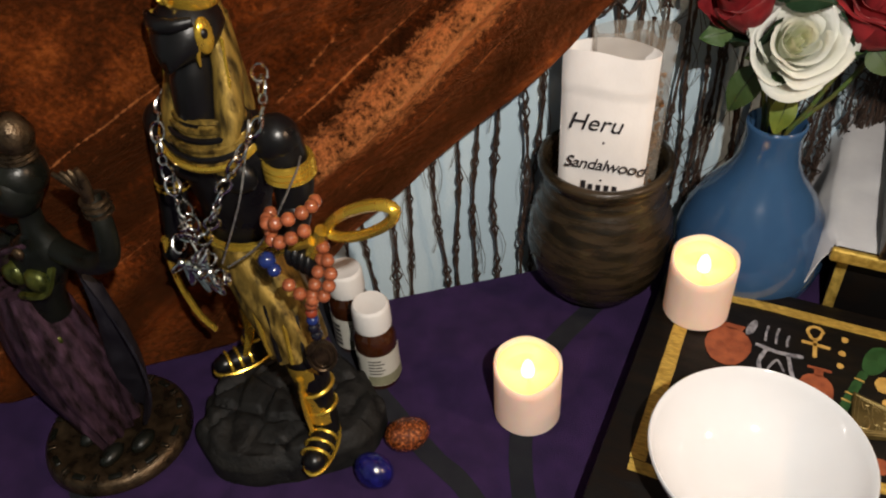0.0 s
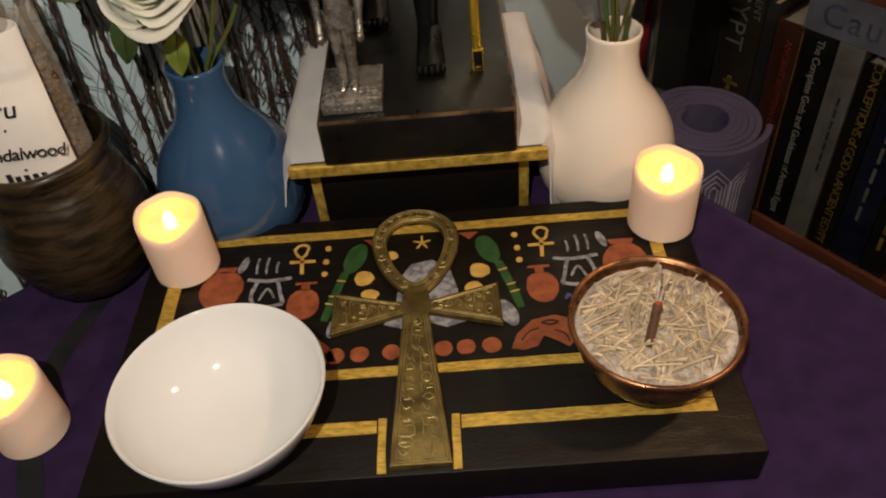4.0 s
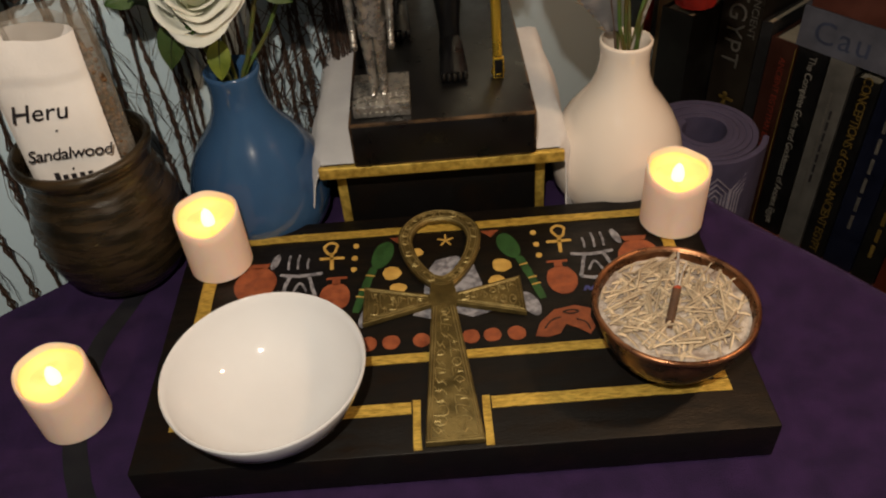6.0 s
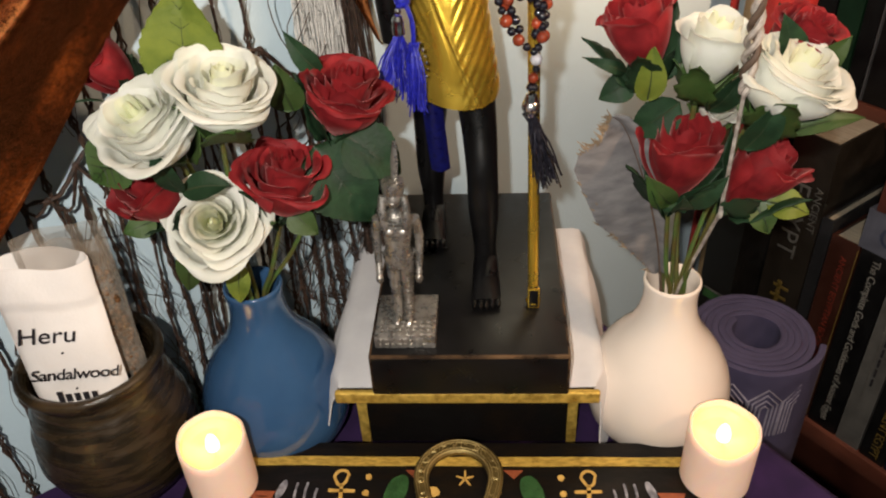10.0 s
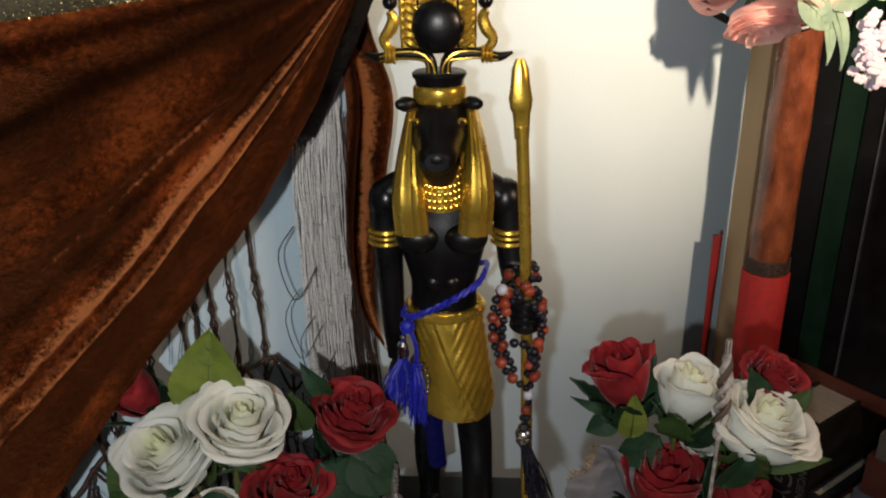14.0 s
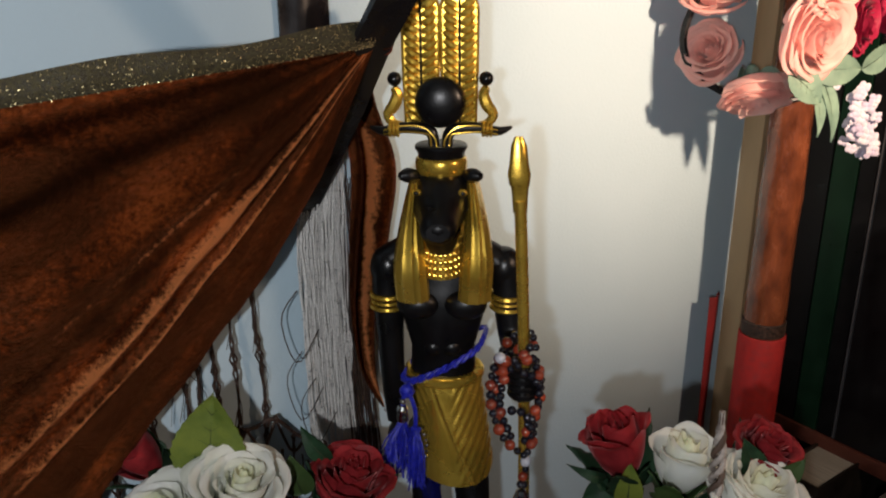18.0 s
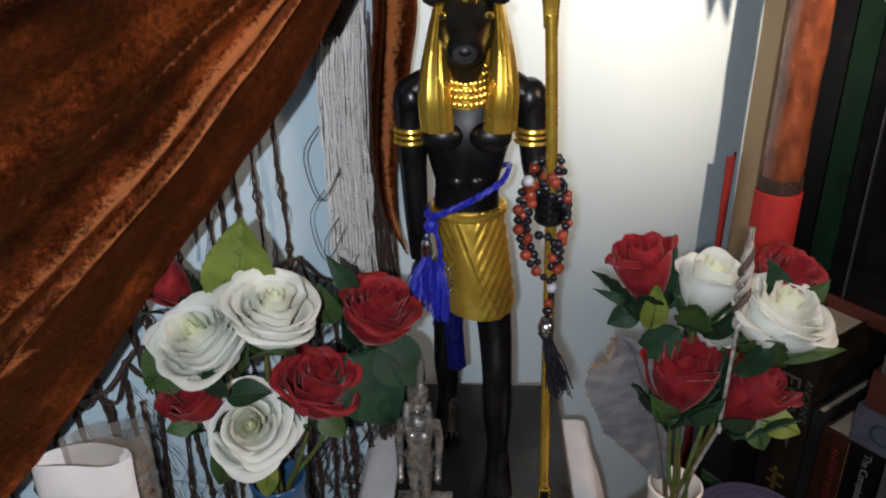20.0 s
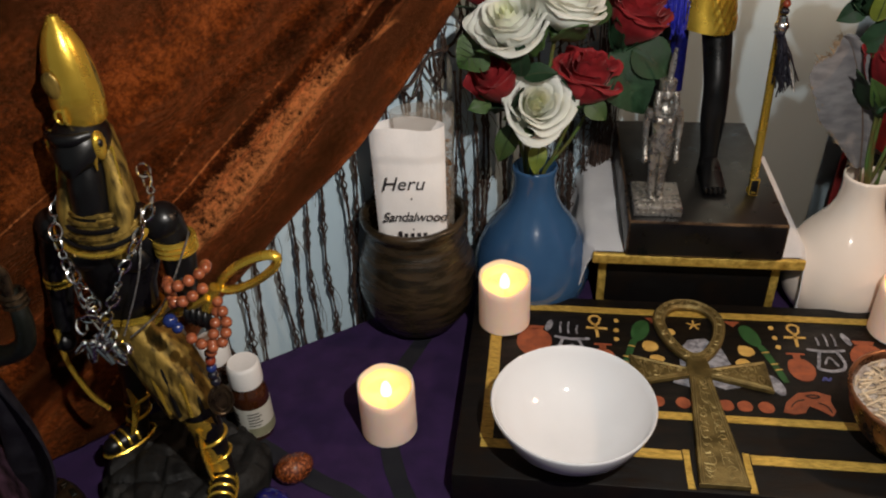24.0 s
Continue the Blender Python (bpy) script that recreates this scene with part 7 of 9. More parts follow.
def mala():
    t = thing("prayer_beads", Matrix.Translation((-0.0025, 0.0, 0.0)), "string of carnelian and black beads wound round the statue's fist", "beads")
    mixed, mixed_r = ("red", "black", "red", "black", "black"), (0.0031, 0.0022, 0.0029, 0.0021, 0.0020)
    dark, dark_r = ("black", "black", "red", "black"), (0.0024, 0.0022, 0.0028, 0.0021)
    # two turns lie round the staff over the fist
    for k, (z, s) in enumerate(((0.3110, 1.0), (0.3045, 1.2))):
        strand(t, [(0.0355 + 0.0078 * s * math.cos(a), 0.0720 + 0.0085 * s * math.sin(a), z + 0.0040 * math.sin(a + 0.8 + k) + 0.0022 * math.cos(a)) for a in (2 * math.pi * i / 10 for i in range(10))], mixed, mixed_r, 3 + k)
    # the long loops hang at both sides and meet below the fist
    strand(t, [(0.0265, 0.0680, 0.3060), (0.0232, 0.0660, 0.3000), (0.0222, 0.0650, 0.2900), (0.0230, 0.0645, 0.2790), (0.0262, 0.0640, 0.2690), (0.0305, 0.0640, 0.2610), (0.0360, 0.0640, 0.2555), (0.0402, 0.0640, 0.2525)], mixed, mixed_r, 2)
    strand(t, [(0.0305, 0.0655, 0.3010), (0.0285, 0.0645, 0.2950), (0.0272, 0.0650, 0.2860), (0.0275, 0.0655, 0.2780), (0.0300, 0.0655, 0.2700), (0.0340, 0.0652, 0.2610)], dark, dark_r, 1)
    strand(t, [(0.0430, 0.0655, 0.3075), (0.0462, 0.0655, 0.2990), (0.0468, 0.0645, 0.2900), (0.0460, 0.0640, 0.2825), (0.0436, 0.0635, 0.2760), (0.0430, 0.0635, 0.2690), (0.0432, 0.0635, 0.2600), (0.0412, 0.0635, 0.2540)], dark, dark_r, 4)
    strand(t, [(0.0330, 0.0630, 0.2795), (0.0375, 0.0630, 0.2788), (0.0412, 0.0635, 0.2745), (0.0408, 0.0645, 0.2680), (0.0402, 0.0650, 0.2600)], ("black", "black", "black", "black", "red"), (0.0024, 0.0022, 0.0023, 0.0021, 0.0027), 0)
    strand(t, [(0.0285, 0.0700, 0.3035), (0.0255, 0.0690, 0.2950), (0.0250, 0.0685, 0.2840), (0.0270, 0.0680, 0.2730), (0.0310, 0.0670, 0.2650)], mixed, mixed_r, 4)
    strand(t, [(0.0450, 0.0700, 0.3040), (0.0478, 0.0690, 0.2930), (0.0470, 0.0680, 0.2820), (0.0450, 0.0675, 0.2730), (0.0448, 0.0670, 0.2650), (0.0440, 0.0665, 0.2570)], mixed, mixed_r, 1)
    strand(t, [(0.0385, 0.0625, 0.3010), (0.0420, 0.0630, 0.3000), (0.0450, 0.0640, 0.2955)], ("black",), (0.0022,), 0)
    bead_row(t, [Vector((0.0408, 0.0640, 0.2490)), Vector((0.0408, 0.0640, 0.2442)), Vector((0.0396, 0.0640, 0.2398)), Vector((0.0384, 0.0635, 0.2352))], [0.0030, 0.0019, 0.0027, 0.0021], ["white", "black", "red", "black"], BEADS)
    bead_row(t, [Vector((0.0402, 0.0635, 0.2350)), Vector((0.0268, 0.0640, 0.3085))], [0.0020, 0.0029], ["black", "white"], BEADS)
    b = bmesh.new()
    lathe(b, [(0.0001, 0.0055), (0.0024, 0.0050), (0.0034, 0.0020), (0.0030, -0.0010), (0.0036, -0.0030), (0.0034, -0.0060), (0.0001, -0.0060)], 16, (0.0388, 0.0625, 0.2275))
    ball(b, (0.0388, 0.0625, 0.2260), (0.0046, 0.0046, 0.0044), 14)
    part("tassel_cap", b, CHAIN_SILVER, t, "ribbed silver tassel cap")
    tassel(t, (0.0390, 0.0620, 0.2225), (0.0475, 0.0600, 0.1870), BLACK_YARN, 46, 0.0005, 3, 0.0042)
    tassel(t, (0.0390, 0.0620, 0.2225), (0.0490, 0.0590, 0.1900), CHAIN_SILVER, 9, 0.0004, 4, 0.0042, "silver_thread")


mala()


def blue_belt():
    t = thing("blue_tassel_belt", Matrix.Identity(4), "royal blue twisted cord belt with tassels on the statue's hip", "belt")
    b = bmesh.new()
    ring = [(0.0165, 0.1240, 0.2925), (0.0120, 0.1135, 0.2890), (0.0000, 0.1070, 0.2830), (-0.0130, 0.1080, 0.2755), (-0.0250, 0.1120, 0.2690), (-0.0310, 0.1210, 0.2665)]
    for k in range(2):
        pts = [q + Vector((0, 0.0009 * math.cos(i * 0.9 + k * math.pi) - 0.001, 0.0011 * math.sin(i * 0.9 + k * math.pi))) for i, q in enumerate(curve_points(ring, 48))]
        tube(b, pts, 0.0013, 6)
    tube(b, curve_points([(-0.0310, 0.1210, 0.2665), (-0.0200, 0.1480, 0.2720), (0.0020, 0.1500, 0.2800), (0.0165, 0.1400, 0.2900), (0.0165, 0.1240, 0.2925)], 24), 0.0016, 6)
    ball(b, (-0.0272, 0.1085, 0.2640), (0.0045, 0.0035, 0.0045), 10)
    tube(b, curve_points([(-0.0272, 0.1075, 0.2640), (-0.0292, 0.1045, 0.2610), (-0.0295, 0.1040, 0.2570)], 8), 0.0013, 6)
    tube(b, curve_points([(-0.0262, 0.1075, 0.2640), (-0.0225, 0.1050, 0.2540), (-0.0225, 0.1040, 0.2420)], 8), 0.0013, 6)
    part("cord", b, BLUE_YARN, t)
    for x, y, z in ((-0.0296, 0.1035, 0.2525),):
        b = bmesh.new()
        ball(b, (x + 0.0004, y, z + 0.0075), 0.0018, 10)
        lathe(b, [(0.0001, 0.0055), (0.0022, 0.0050), (0.0034, 0.0030), (0.0030, 0.0006), (0.0035, -0.0010), (0.0033, -0.0045), (0.0001, -0.0048)], 14, (x, y, z))
        part("tassel_cap", b, CHAIN_SILVER, t, "silver tassel cap")
    tassel(t, (-0.0296, 0.1030, 0.2485), (-0.0355, 0.0985, 0.2215), BLUE_YARN, 90, 0.00042, 6, 0.0052)
    tassel(t, (-0.0225, 0.1035, 0.2430), (-0.0225, 0.1000, 0.2120), BLUE_YARN, 64, 0.00042, 7, 0.0038)
    for k in range(7):
        b = bmesh.new()
        ball(b, (-0.0185 + 0.0028 * math.sin(k * 0.45), 0.1010, 0.2440 - 0.0036 * k), 0.0012 if k % 2 else 0.0009, 8)
        part("bead", b, CHAIN_SILVER, t)

    def sash(u, v):
        return Vector((-0.0225 + 0.0110 * u + 0.003 * v, 0.1240 + 0.014 * v - 0.004 * math.sin(u * 3.1) - 0.0025, 0.2100 - 0.060 * v))
    b = bmesh.new()
    sheet(b, sash, 8, 16, thick=0.0006)
    part("sash_end", b, BLUE_SILK, t, "dark blue sash end along the leg", smooth=70)


blue_belt()


# ---- small pewter figure on the plinth ----
def pewter_figure():
    b = bmesh.new()
    z0 = 0.0987
    x, y = -0.0325, 0.0480
    box(b, (-0.0480, 0.0290, z0), (-0.0145, 0.0660, z0 + 0.0080), 0.0008)
    rnd = random.Random(14)
    for i in range(9):
        for j in range(2):
            xx = -0.0455 + 0.0034 * i
            box(b, (xx, 0.0283, z0 + 0.0012 + 0.0034 * j), (xx + rnd.uniform(0.001, 0.0024), 0.0291, z0 + 0.0036 + 0.0034 * j), 0)
    for i in range(8):
        for j in range(4):
            xx, yy = -0.0455 + 0.0037 * i, 0.0315 + 0.0034 * j
            box(b, (xx, yy, z0 + 0.0079), (xx + rnd.uniform(0.001, 0.0026), yy + rnd.uniform(0.0008, 0.0022), z0 + 0.0086), 0)
    for s in (-1, 1):
        limb(b, [(x + s * 0.0030, y - 0.001, z0 + 0.009), (x + s * 0.0031, y, z0 + 0.024), (x + s * 0.0036, y, z0 + 0.040), (x + s * 0.0040, y, z0 + 0.052)], [0.0026, 0.0031, 0.0040, 0.0050], 10, 0, 12)
        ball(b, (x + s * 0.0032, y - 0.0045, z0 + 0.0098), (0.0026, 0.0062, 0.0022), 10)
        limb(b, [(x + s * 0.0092, y, z0 + 0.0735), (x + s * 0.0112, y + 0.001, z0 + 0.062), (x + s * 0.0108, y - 0.002, z0 + 0.050), (x + s * 0.0105, y - 0.006, z0 + 0.042)], [0.0030, 0.0026, 0.0021, 0.0018], 10, 0, 12)
        ball(b, (x + s * 0.0105, y - 0.0068, z0 + 0.0395), (0.0022, 0.0026, 0.0032), 8)
        limb(b, [(x + s * 0.0052, y - 0.002, z0 + 0.0880), (x + s * 0.0062, y - 0.0045, z0 + 0.0790), (x + s * 0.0050, y - 0.0062, z0 + 0.0705)], [0.0022, 0.0026, 0.0018], 8, 0, 8)
        ball(b, (x + s * 0.0035, y - 0.0050, z0 + 0.0680), (0.0033, 0.0026, 0.0030), 10)
    skin(b, [ring_at((x, y, z0 + z), rx, ry, 18) for z, rx, ry in ((0.044, 0.0080, 0.0058), (0.050, 0.0084, 0.0060), (0.057, 0.0066, 0.0048), (0.066, 0.0080, 0.0055), (0.073, 0.0098, 0.0055), (0.0765, 0.0070, 0.0046), (0.079, 0.0030, 0.0030), (0.083, 0.0030, 0.0030))], True, True)
    ball(b, (x, y - 0.001, z0 + 0.0860), (0.0048, 0.0052, 0.0062), 14)
    ball(b, (x, y - 0.0058, z0 + 0.0852), (0.0009, 0.0014, 0.0014), 6)
    lathe(b, [(0.0050, 0.0880), (0.0056, 0.0900), (0.0058, 0.0945), (0.0056, 0.0955), (0.0001, 0.0958)], 18, (x, y, z0))
    tube(b, [(x + 0.001, y + 0.001, z0 + 0.0950), (x + 0.0018, y + 0.0014, z0 + 0.1060), (x + 0.0026, y + 0.0020, z0 + 0.1165)], [0.0018, 0.0021, 0.0011], 8, 0, flat=0.45)
    for k in range(3):
        tube(b, [(x + (0.0065 - 0.0009 * k) * math.cos(a), y - 0.0012 + (0.0058 - 0.0005 * k) * math.sin(a), z0 + 0.0720 + 0.0020 * k) for a in (2 * math.pi * i / 18 for i in range(18))], 0.0008, 5, 0, True)
    whole("pewter_figurine", b, SILVER, Matrix.Identity(4), "small pewter goddess figurine standing on the plinth's corner", "figurine", smooth=45)


pewter_figure()


# ---- striding statue with the tall crown ----
def striding_statue():
    b = bmesh.new()
    BK, GD, RK, OG = 0, 1, 2, 3
    # rock base of close-set cobbles
    rnd = random.Random(31)

    def base(u, v):
        a, f = 2 * math.pi * u, v
        r = (0.0500 + 0.005 * math.sin(a * 3 + 1) + 0.003 * noise.noise((math.cos(a) * 3, math.sin(a) * 3, 0))) * min(1, f * 1.25) ** 0.9
        x, y = r * math.cos(a) * 1.04, r * math.sin(a) * 0.93
        h = 0.0215 * (1 - max(0.0, f * 1.25 - 0.86) / 0.39 * 1.0 if f * 1.25 > 0.86 else 1) if f < 1 else 0
        d = sorted(((x - p[0]) ** 2 + (y - p[1]) ** 2) ** 0.5 for p in cob)[:2]
        h += min(0.0042, (d[1] - d[0]) * 0.75) - 0.0030 if f < 0.95 else 0
        return Vector((-0.3340 + x, -0.1510 + y, max(h, 0.0)))

    cob = [(rnd.uniform(-0.05, 0.05), rnd.uniform(-0.045, 0.045)) for _ in range(34)]
    sheet(b, base, 120, 44, RK)
    # back leg, front leg and sandals with straps
    limb(b, [(-0.3660, -0.1330, 0.024), (-0.3630, -0.1320, 0.045), (-0.3560, -0.1330, 0.070), (-0.3470, -0.1380, 0.105)], [0.0062, 0.0068, 0.0088, 0.0115], 14, BK, 16)
    limb(b, [(-0.2970, -0.1640, 0.024), (-0.2990, -0.1620, 0.045), (-0.3030, -0.1610, 0.072), (-0.3190, -0.1560, 0.105)], [0.0062, 0.0070, 0.0092, 0.0115], 14, BK, 16)
    for cx, cy, an in ((-0.3700, -0.1400, 2.6), (-0.2950, -0.1740, -1.35)):
        d = Vector((math.cos(an), math.sin(an), 0))
        if an > 0:
            d = Vector((-0.55, -0.83, 0))
        m = Matrix.Translation((cx, cy, 0.0262)) @ d.to_track_quat("X", "Z").to_matrix().to_4x4()
        ball(b, m @ Vector((0, 0, 0)), (0.0150, 0.0068, 0.0058), 14, BK, m.to_3x3())
        ball(b, m @ Vector((0.0105, 0, 0.0)), (0.0072, 0.0062, 0.0056), 12, BK, m.to_3x3())
        tube(b, [m @ Vector((0.0175 * math.cos(a), 0.0076 * math.sin(a), -0.0040)) for a in (2 * math.pi * i / 24 for i in range(24))], 0.0011, 6, GD, True)
        for k in range(3):
            tube(b, [m @ Vector((-0.0035 + 0.006 * k, 0.0075 * math.cos(a), 0.0066 * math.sin(a) - 0.0006)) for a in (math.pi * i / 10 for i in range(11))], 0.0010, 6, GD)
    for x, y, z, r in ((-0.3630, -0.1320, 0.040, 0.0078), (-0.3590, -0.1325, 0.056, 0.0088), (-0.2988, -0.1622, 0.042, 0.0078), (-0.3005, -0.1615, 0.056, 0.0090)):
        tube(b, [(x + r * math.cos(a), y + r * math.sin(a), z + 0.003 * math.cos(a)) for a in (2 * math.pi * i / 20 for i in range(20))], 0.0011, 6, GD, True)
    for x0, y0, x1, y1 in ((-0.3000, -0.1700, -0.3030, -0.1705), (-0.3640, -0.1400, -0.3580, -0.1400)):
        tube(b, curve_points([(x0, y0 - 0.003, 0.032), (x1, y1, 0.052), (x1 + 0.001, y1 + 0.002, 0.070)], 10), [0.0020 + 0.0003 * k for k in range(10)], 6, GD, flat=0.5)
    # kilt: a striped wrap over the forward thigh, and a short flap over the other
    for low, cx0, cy0, r0, r1 in ((0.0800, -0.3070, -0.1590, 0.0150, 0.0178), (0.1060, -0.3480, -0.1400, 0.0120, 0.0150)):
        rings = []
        for k in range(18):
            f = k / 17
            cx, cy = cx0 + (-0.3355 - cx0) * f, cy0 + (-0.1465 - cy0) * f
            ring = []
            for i in range(60):
                a = 2 * math.pi * i / 60
                fold = 0.0010 * math.sin(a * 10 + f * 9) * (1 - 0.5 * f)
                r = r0 + (r1 - r0) * f + 0.0016 * math.sin(f * math.pi)
                ring.append((cx + (r + fold) * math.cos(a), cy + (r * 0.86 + fold) * math.sin(a), low + (0.139 - low) * f + 0.0050 * math.cos(a) * (1 - f)))
            rings.append(ring)
        skin(b, rings, True, True, OG)
    for k in range(5):
        a0 = -2.5 + 0.42 * k
        line = [(-0.3070 - 0.0285 * f + (0.0160 + 0.002 * f) * math.cos(a0 + 0.9 * f), -0.1590 + 0.0125 * f + 0.0142 * math.sin(a0 + 0.9 * f), 0.083 + 0.054 * f) for f in (m / 9 for m in range(10))]
        tube(b, line, 0.0012, 5, GD if k % 2 else BK)
    tube(b, [(-0.3350 + 0.0180 * math.cos(a), -0.1465 + 0.0145 * math.sin(a), 0.1385) for a in (2 * math.pi * i / 30 for i in range(30))], 0.0022, 6, GD, True)
    # gold shin guard and cross straps of the forward leg
    skin(b, [[(x + w * math.sin(a), y - w * math.cos(a), z) for a in (-1.2 + 2.4 * m / 8 for m in range(9))] for x, y, z, w in ((-0.3045, -0.1610, 0.0760, 0.0100), (-0.3032, -0.1612, 0.0690, 0.0098), (-0.3020, -0.1615, 0.0600, 0.0084), (-0.3005, -0.1620, 0.0480, 0.0076), (-0.2985, -0.1640, 0.0360, 0.0076))], False, False, GD)
    # torso, shoulders, arms
    skin(b, [ring_at((-0.3350 + dx, -0.1460, z), rx, ry, 26) for z, rx, ry, dx in ((0.130, 0.0170, 0.0130, -0.001), (0.142, 0.0165, 0.0122, 0), (0.156, 0.0185, 0.0130, 0), (0.172, 0.0240, 0.0150, 0.001), (0.186, 0.0285, 0.0155, 0.002), (0.197, 0.0280, 0.0135, 0.003), (0.204, 0.0160, 0.0115, 0.003), (0.214, 0.0110, 0.0110, 0.003))], True, True, BK)
    for s in (-1, 1):
        ball(b, (-0.3320 + s * 0.0120, -0.1572, 0.1800), (0.0115, 0.0060, 0.0090), 14, BK)
    limb(b, [(-0.3020, -0.1460, 0.1960), (-0.2985, -0.1470, 0.1780), (-0.2980, -0.1500, 0.1630), (-0.2940, -0.1600, 0.1580), (-0.2900, -0.1680, 0.1570)], [0.0092, 0.0090, 0.0076, 0.0064, 0.0056], 14, BK, 18)
    limb(b, [(-0.3630, -0.1450, 0.1900), (-0.3690, -0.1450, 0.1680), (-0.3730, -0.1470, 0.1480), (-0.3740, -0.1530, 0.1260)], [0.0090, 0.0084, 0.0070, 0.0052], 14, BK, 18)
    ball(b, (-0.3742, -0.1560, 0.1195), (0.0056, 0.0066, 0.0066), 12, BK)
    for cx, cy, z, r in ((-0.2985, -0.1470, 0.1830, 0.0096), (-0.3708, -0.1455, 0.1560, 0.0080)):
        for dz in ((-0.003, 0.0, 0.003) if r > 0.009 else (-0.0015, 0.0015)):
            tube(b, [(cx + r * math.cos(a), cy + r * math.sin(a), z + dz) for a in (2 * math.pi * i / 22 for i in range(22))], 0.0017 if r > 0.009 else 0.0010, 6, GD, True)
    for k in range(4):
        ball(b, (-0.2880 + 0.0030 * k, -0.1705, 0.1560 - 0.0012 * k), (0.0024, 0.0040, 0.0062), 10, BK)
    # the looped cross held in the right fist, the rod in the left
    tube(b, [(-0.3060, -0.1690, 0.1485), (-0.2760, -0.1680, 0.1660)], 0.0044, 8, GD, flat=0.6)
    tube(b, [(-0.2815, -0.1680, 0.1520), (-0.2715, -0.1680, 0.1720)], 0.0032, 8, GD)
    loop = [(-0.2700 + 0.0160 - 0.0160 * math.cos(a) * 1.0 + 0.0052 * math.sin(a) * -0.5, -0.1660, 0.1700 + 0.0100 - 0.0100 * math.cos(a) + 0.0052 * math.sin(a)) for a in (2 * math.pi * i / 26 for i in range(26))]
    tube(b, loop, 0.0028, 8, GD, True, 0.8)
    tube(b, curve_points([(-0.3755, -0.1580, 0.1290), (-0.3740, -0.1610, 0.1080), (-0.3670, -0.1620, 0.0850), (-0.3600, -0.1600, 0.0720)], 12), [0.0030 - 0.0001 * i for i in range(12)], 8, GD, flat=0.6)
    # collar, wig lappets, falcon head
    for k in range(6):
        r = 0.0142 + 0.0019 * k
        tube(b, [(-0.3310 + r * 1.04 * math.cos(a), -0.1520 + r * 0.70 * math.sin(a), 0.2065 - 0.0018 * k - 0.0012 * k * max(0, -math.sin(a)) * 1.6) for a in (2 * math.pi * i / 36 for i in range(36))], 0.0014, 6, BK if k in (2, 4) else OG if k < 5 else GD, True)
    bib = [[(-0.3310 + r * 1.04 * math.cos(a), -0.1515 + r * 0.70 * math.sin(a), 0.2060 - 0.0018 * k - 0.0012 * k * max(0, -math.sin(a)) * 1.6) for a in (2 * math.pi * i / 36 for i in range(36))] for k, r in ((k, 0.0142 + 0.0019 * k) for k in range(6))]
    skin(b, bib, True, False, OG)
    for x, y, z in ((-0.3025, -0.1465, 0.1950), (-0.3625, -0.1455, 0.1900)):
        ball(b, (x, y, z), (0.0104, 0.0100, 0.0112), 18, BK)
    body = len(b.verts)
    for s in (-1, 1):
        skin(b, [ring_at((-0.3270 + s * x, -0.1460 + y, z), w, dp, 14) for x, y, z, w, dp in ((0.0100, 0.005, 0.2440, 0.0046, 0.0075), (0.0138, 0.001, 0.2260, 0.0060, 0.0085), (0.0155, -0.008, 0.2080, 0.0070, 0.0066), (0.0138, -0.0170, 0.1920, 0.0070, 0.0036), (0.0132, -0.0190, 0.1850, 0.0066, 0.0024))], True, True, OG)
    skin(b, [ring_at((-0.3260, -0.1400, z), rx, ry, 20) for z, rx, ry in ((0.196, 0.0165, 0.0090), (0.215, 0.0155, 0.0095), (0.243, 0.0130, 0.0090), (0.254, 0.0095, 0.0075))], True, True, OG)
    skin(b, [[(-0.3255 + rx * math.cos(a), -0.1470 + dy, 0.2410 + dz + rz * math.sin(a)) for a in (2 * math.pi * k / 18 for k in range(18))] for dy, rx, rz, dz in ((0.012, 0.006, 0.006, 0.002), (0.006, 0.0140, 0.0120, 0.002), (-0.004, 0.0160, 0.0126, 0.0014), (-0.012, 0.0148, 0.0112, 0.0005), (-0.017, 0.0114, 0.0088, -0.0012), (-0.021, 0.0074, 0.0062, -0.0040), (-0.0225, 0.0034, 0.0034, -0.0078))], True, True, BK)
    limb(b, [(-0.3380, -0.1600, 0.2490), (-0.3300, -0.1655, 0.2482), (-0.3210, -0.1655, 0.2482), (-0.3130, -0.1600, 0.2490)], [0.0018, 0.0030, 0.0030, 0.0018], 10, BK, 12)
    limb(b, [(-0.3270, -0.1500, 0.233), (-0.3275, -0.1535, 0.220), (-0.3285, -0.1530, 0.204)], [0.0095, 0.0105, 0.0120], 16, BK, 8)
    for s in (-1, 1):
        ball(b, (-0.3255 + s * 0.0134, -0.1560, 0.2420), (0.0032, 0.0056, 0.0074), 12, GD)
        ball(b, (-0.3255 + s * 0.0160, -0.1582, 0.2440), (0.0012, 0.0020, 0.0020), 8, BK)
        for k in range(4):
            tube(b, curve_points([(-0.3270 + s * (0.0108 + 0.0022 * k), -0.1445 - 0.0012 * k, 0.2380), (-0.3270 + s * (0.0112 + 0.0024 * k), -0.1560, 0.2080), (-0.3270 + s * (0.0096 + 0.0024 * k), -0.1650, 0.1830)], 8), 0.0008, 5, GD)
        tube(b, curve_points([(-0.3255 + s * 0.0124, -0.1585, 0.2420), (-0.3255 + s * 0.0114, -0.1605, 0.2360), (-0.3255 + s * 0.0104, -0.1600, 0.2305)], 6), [0.0026, 0.0024, 0.0014, 0.0010, 0.0008, 0.0005], 6, GD)
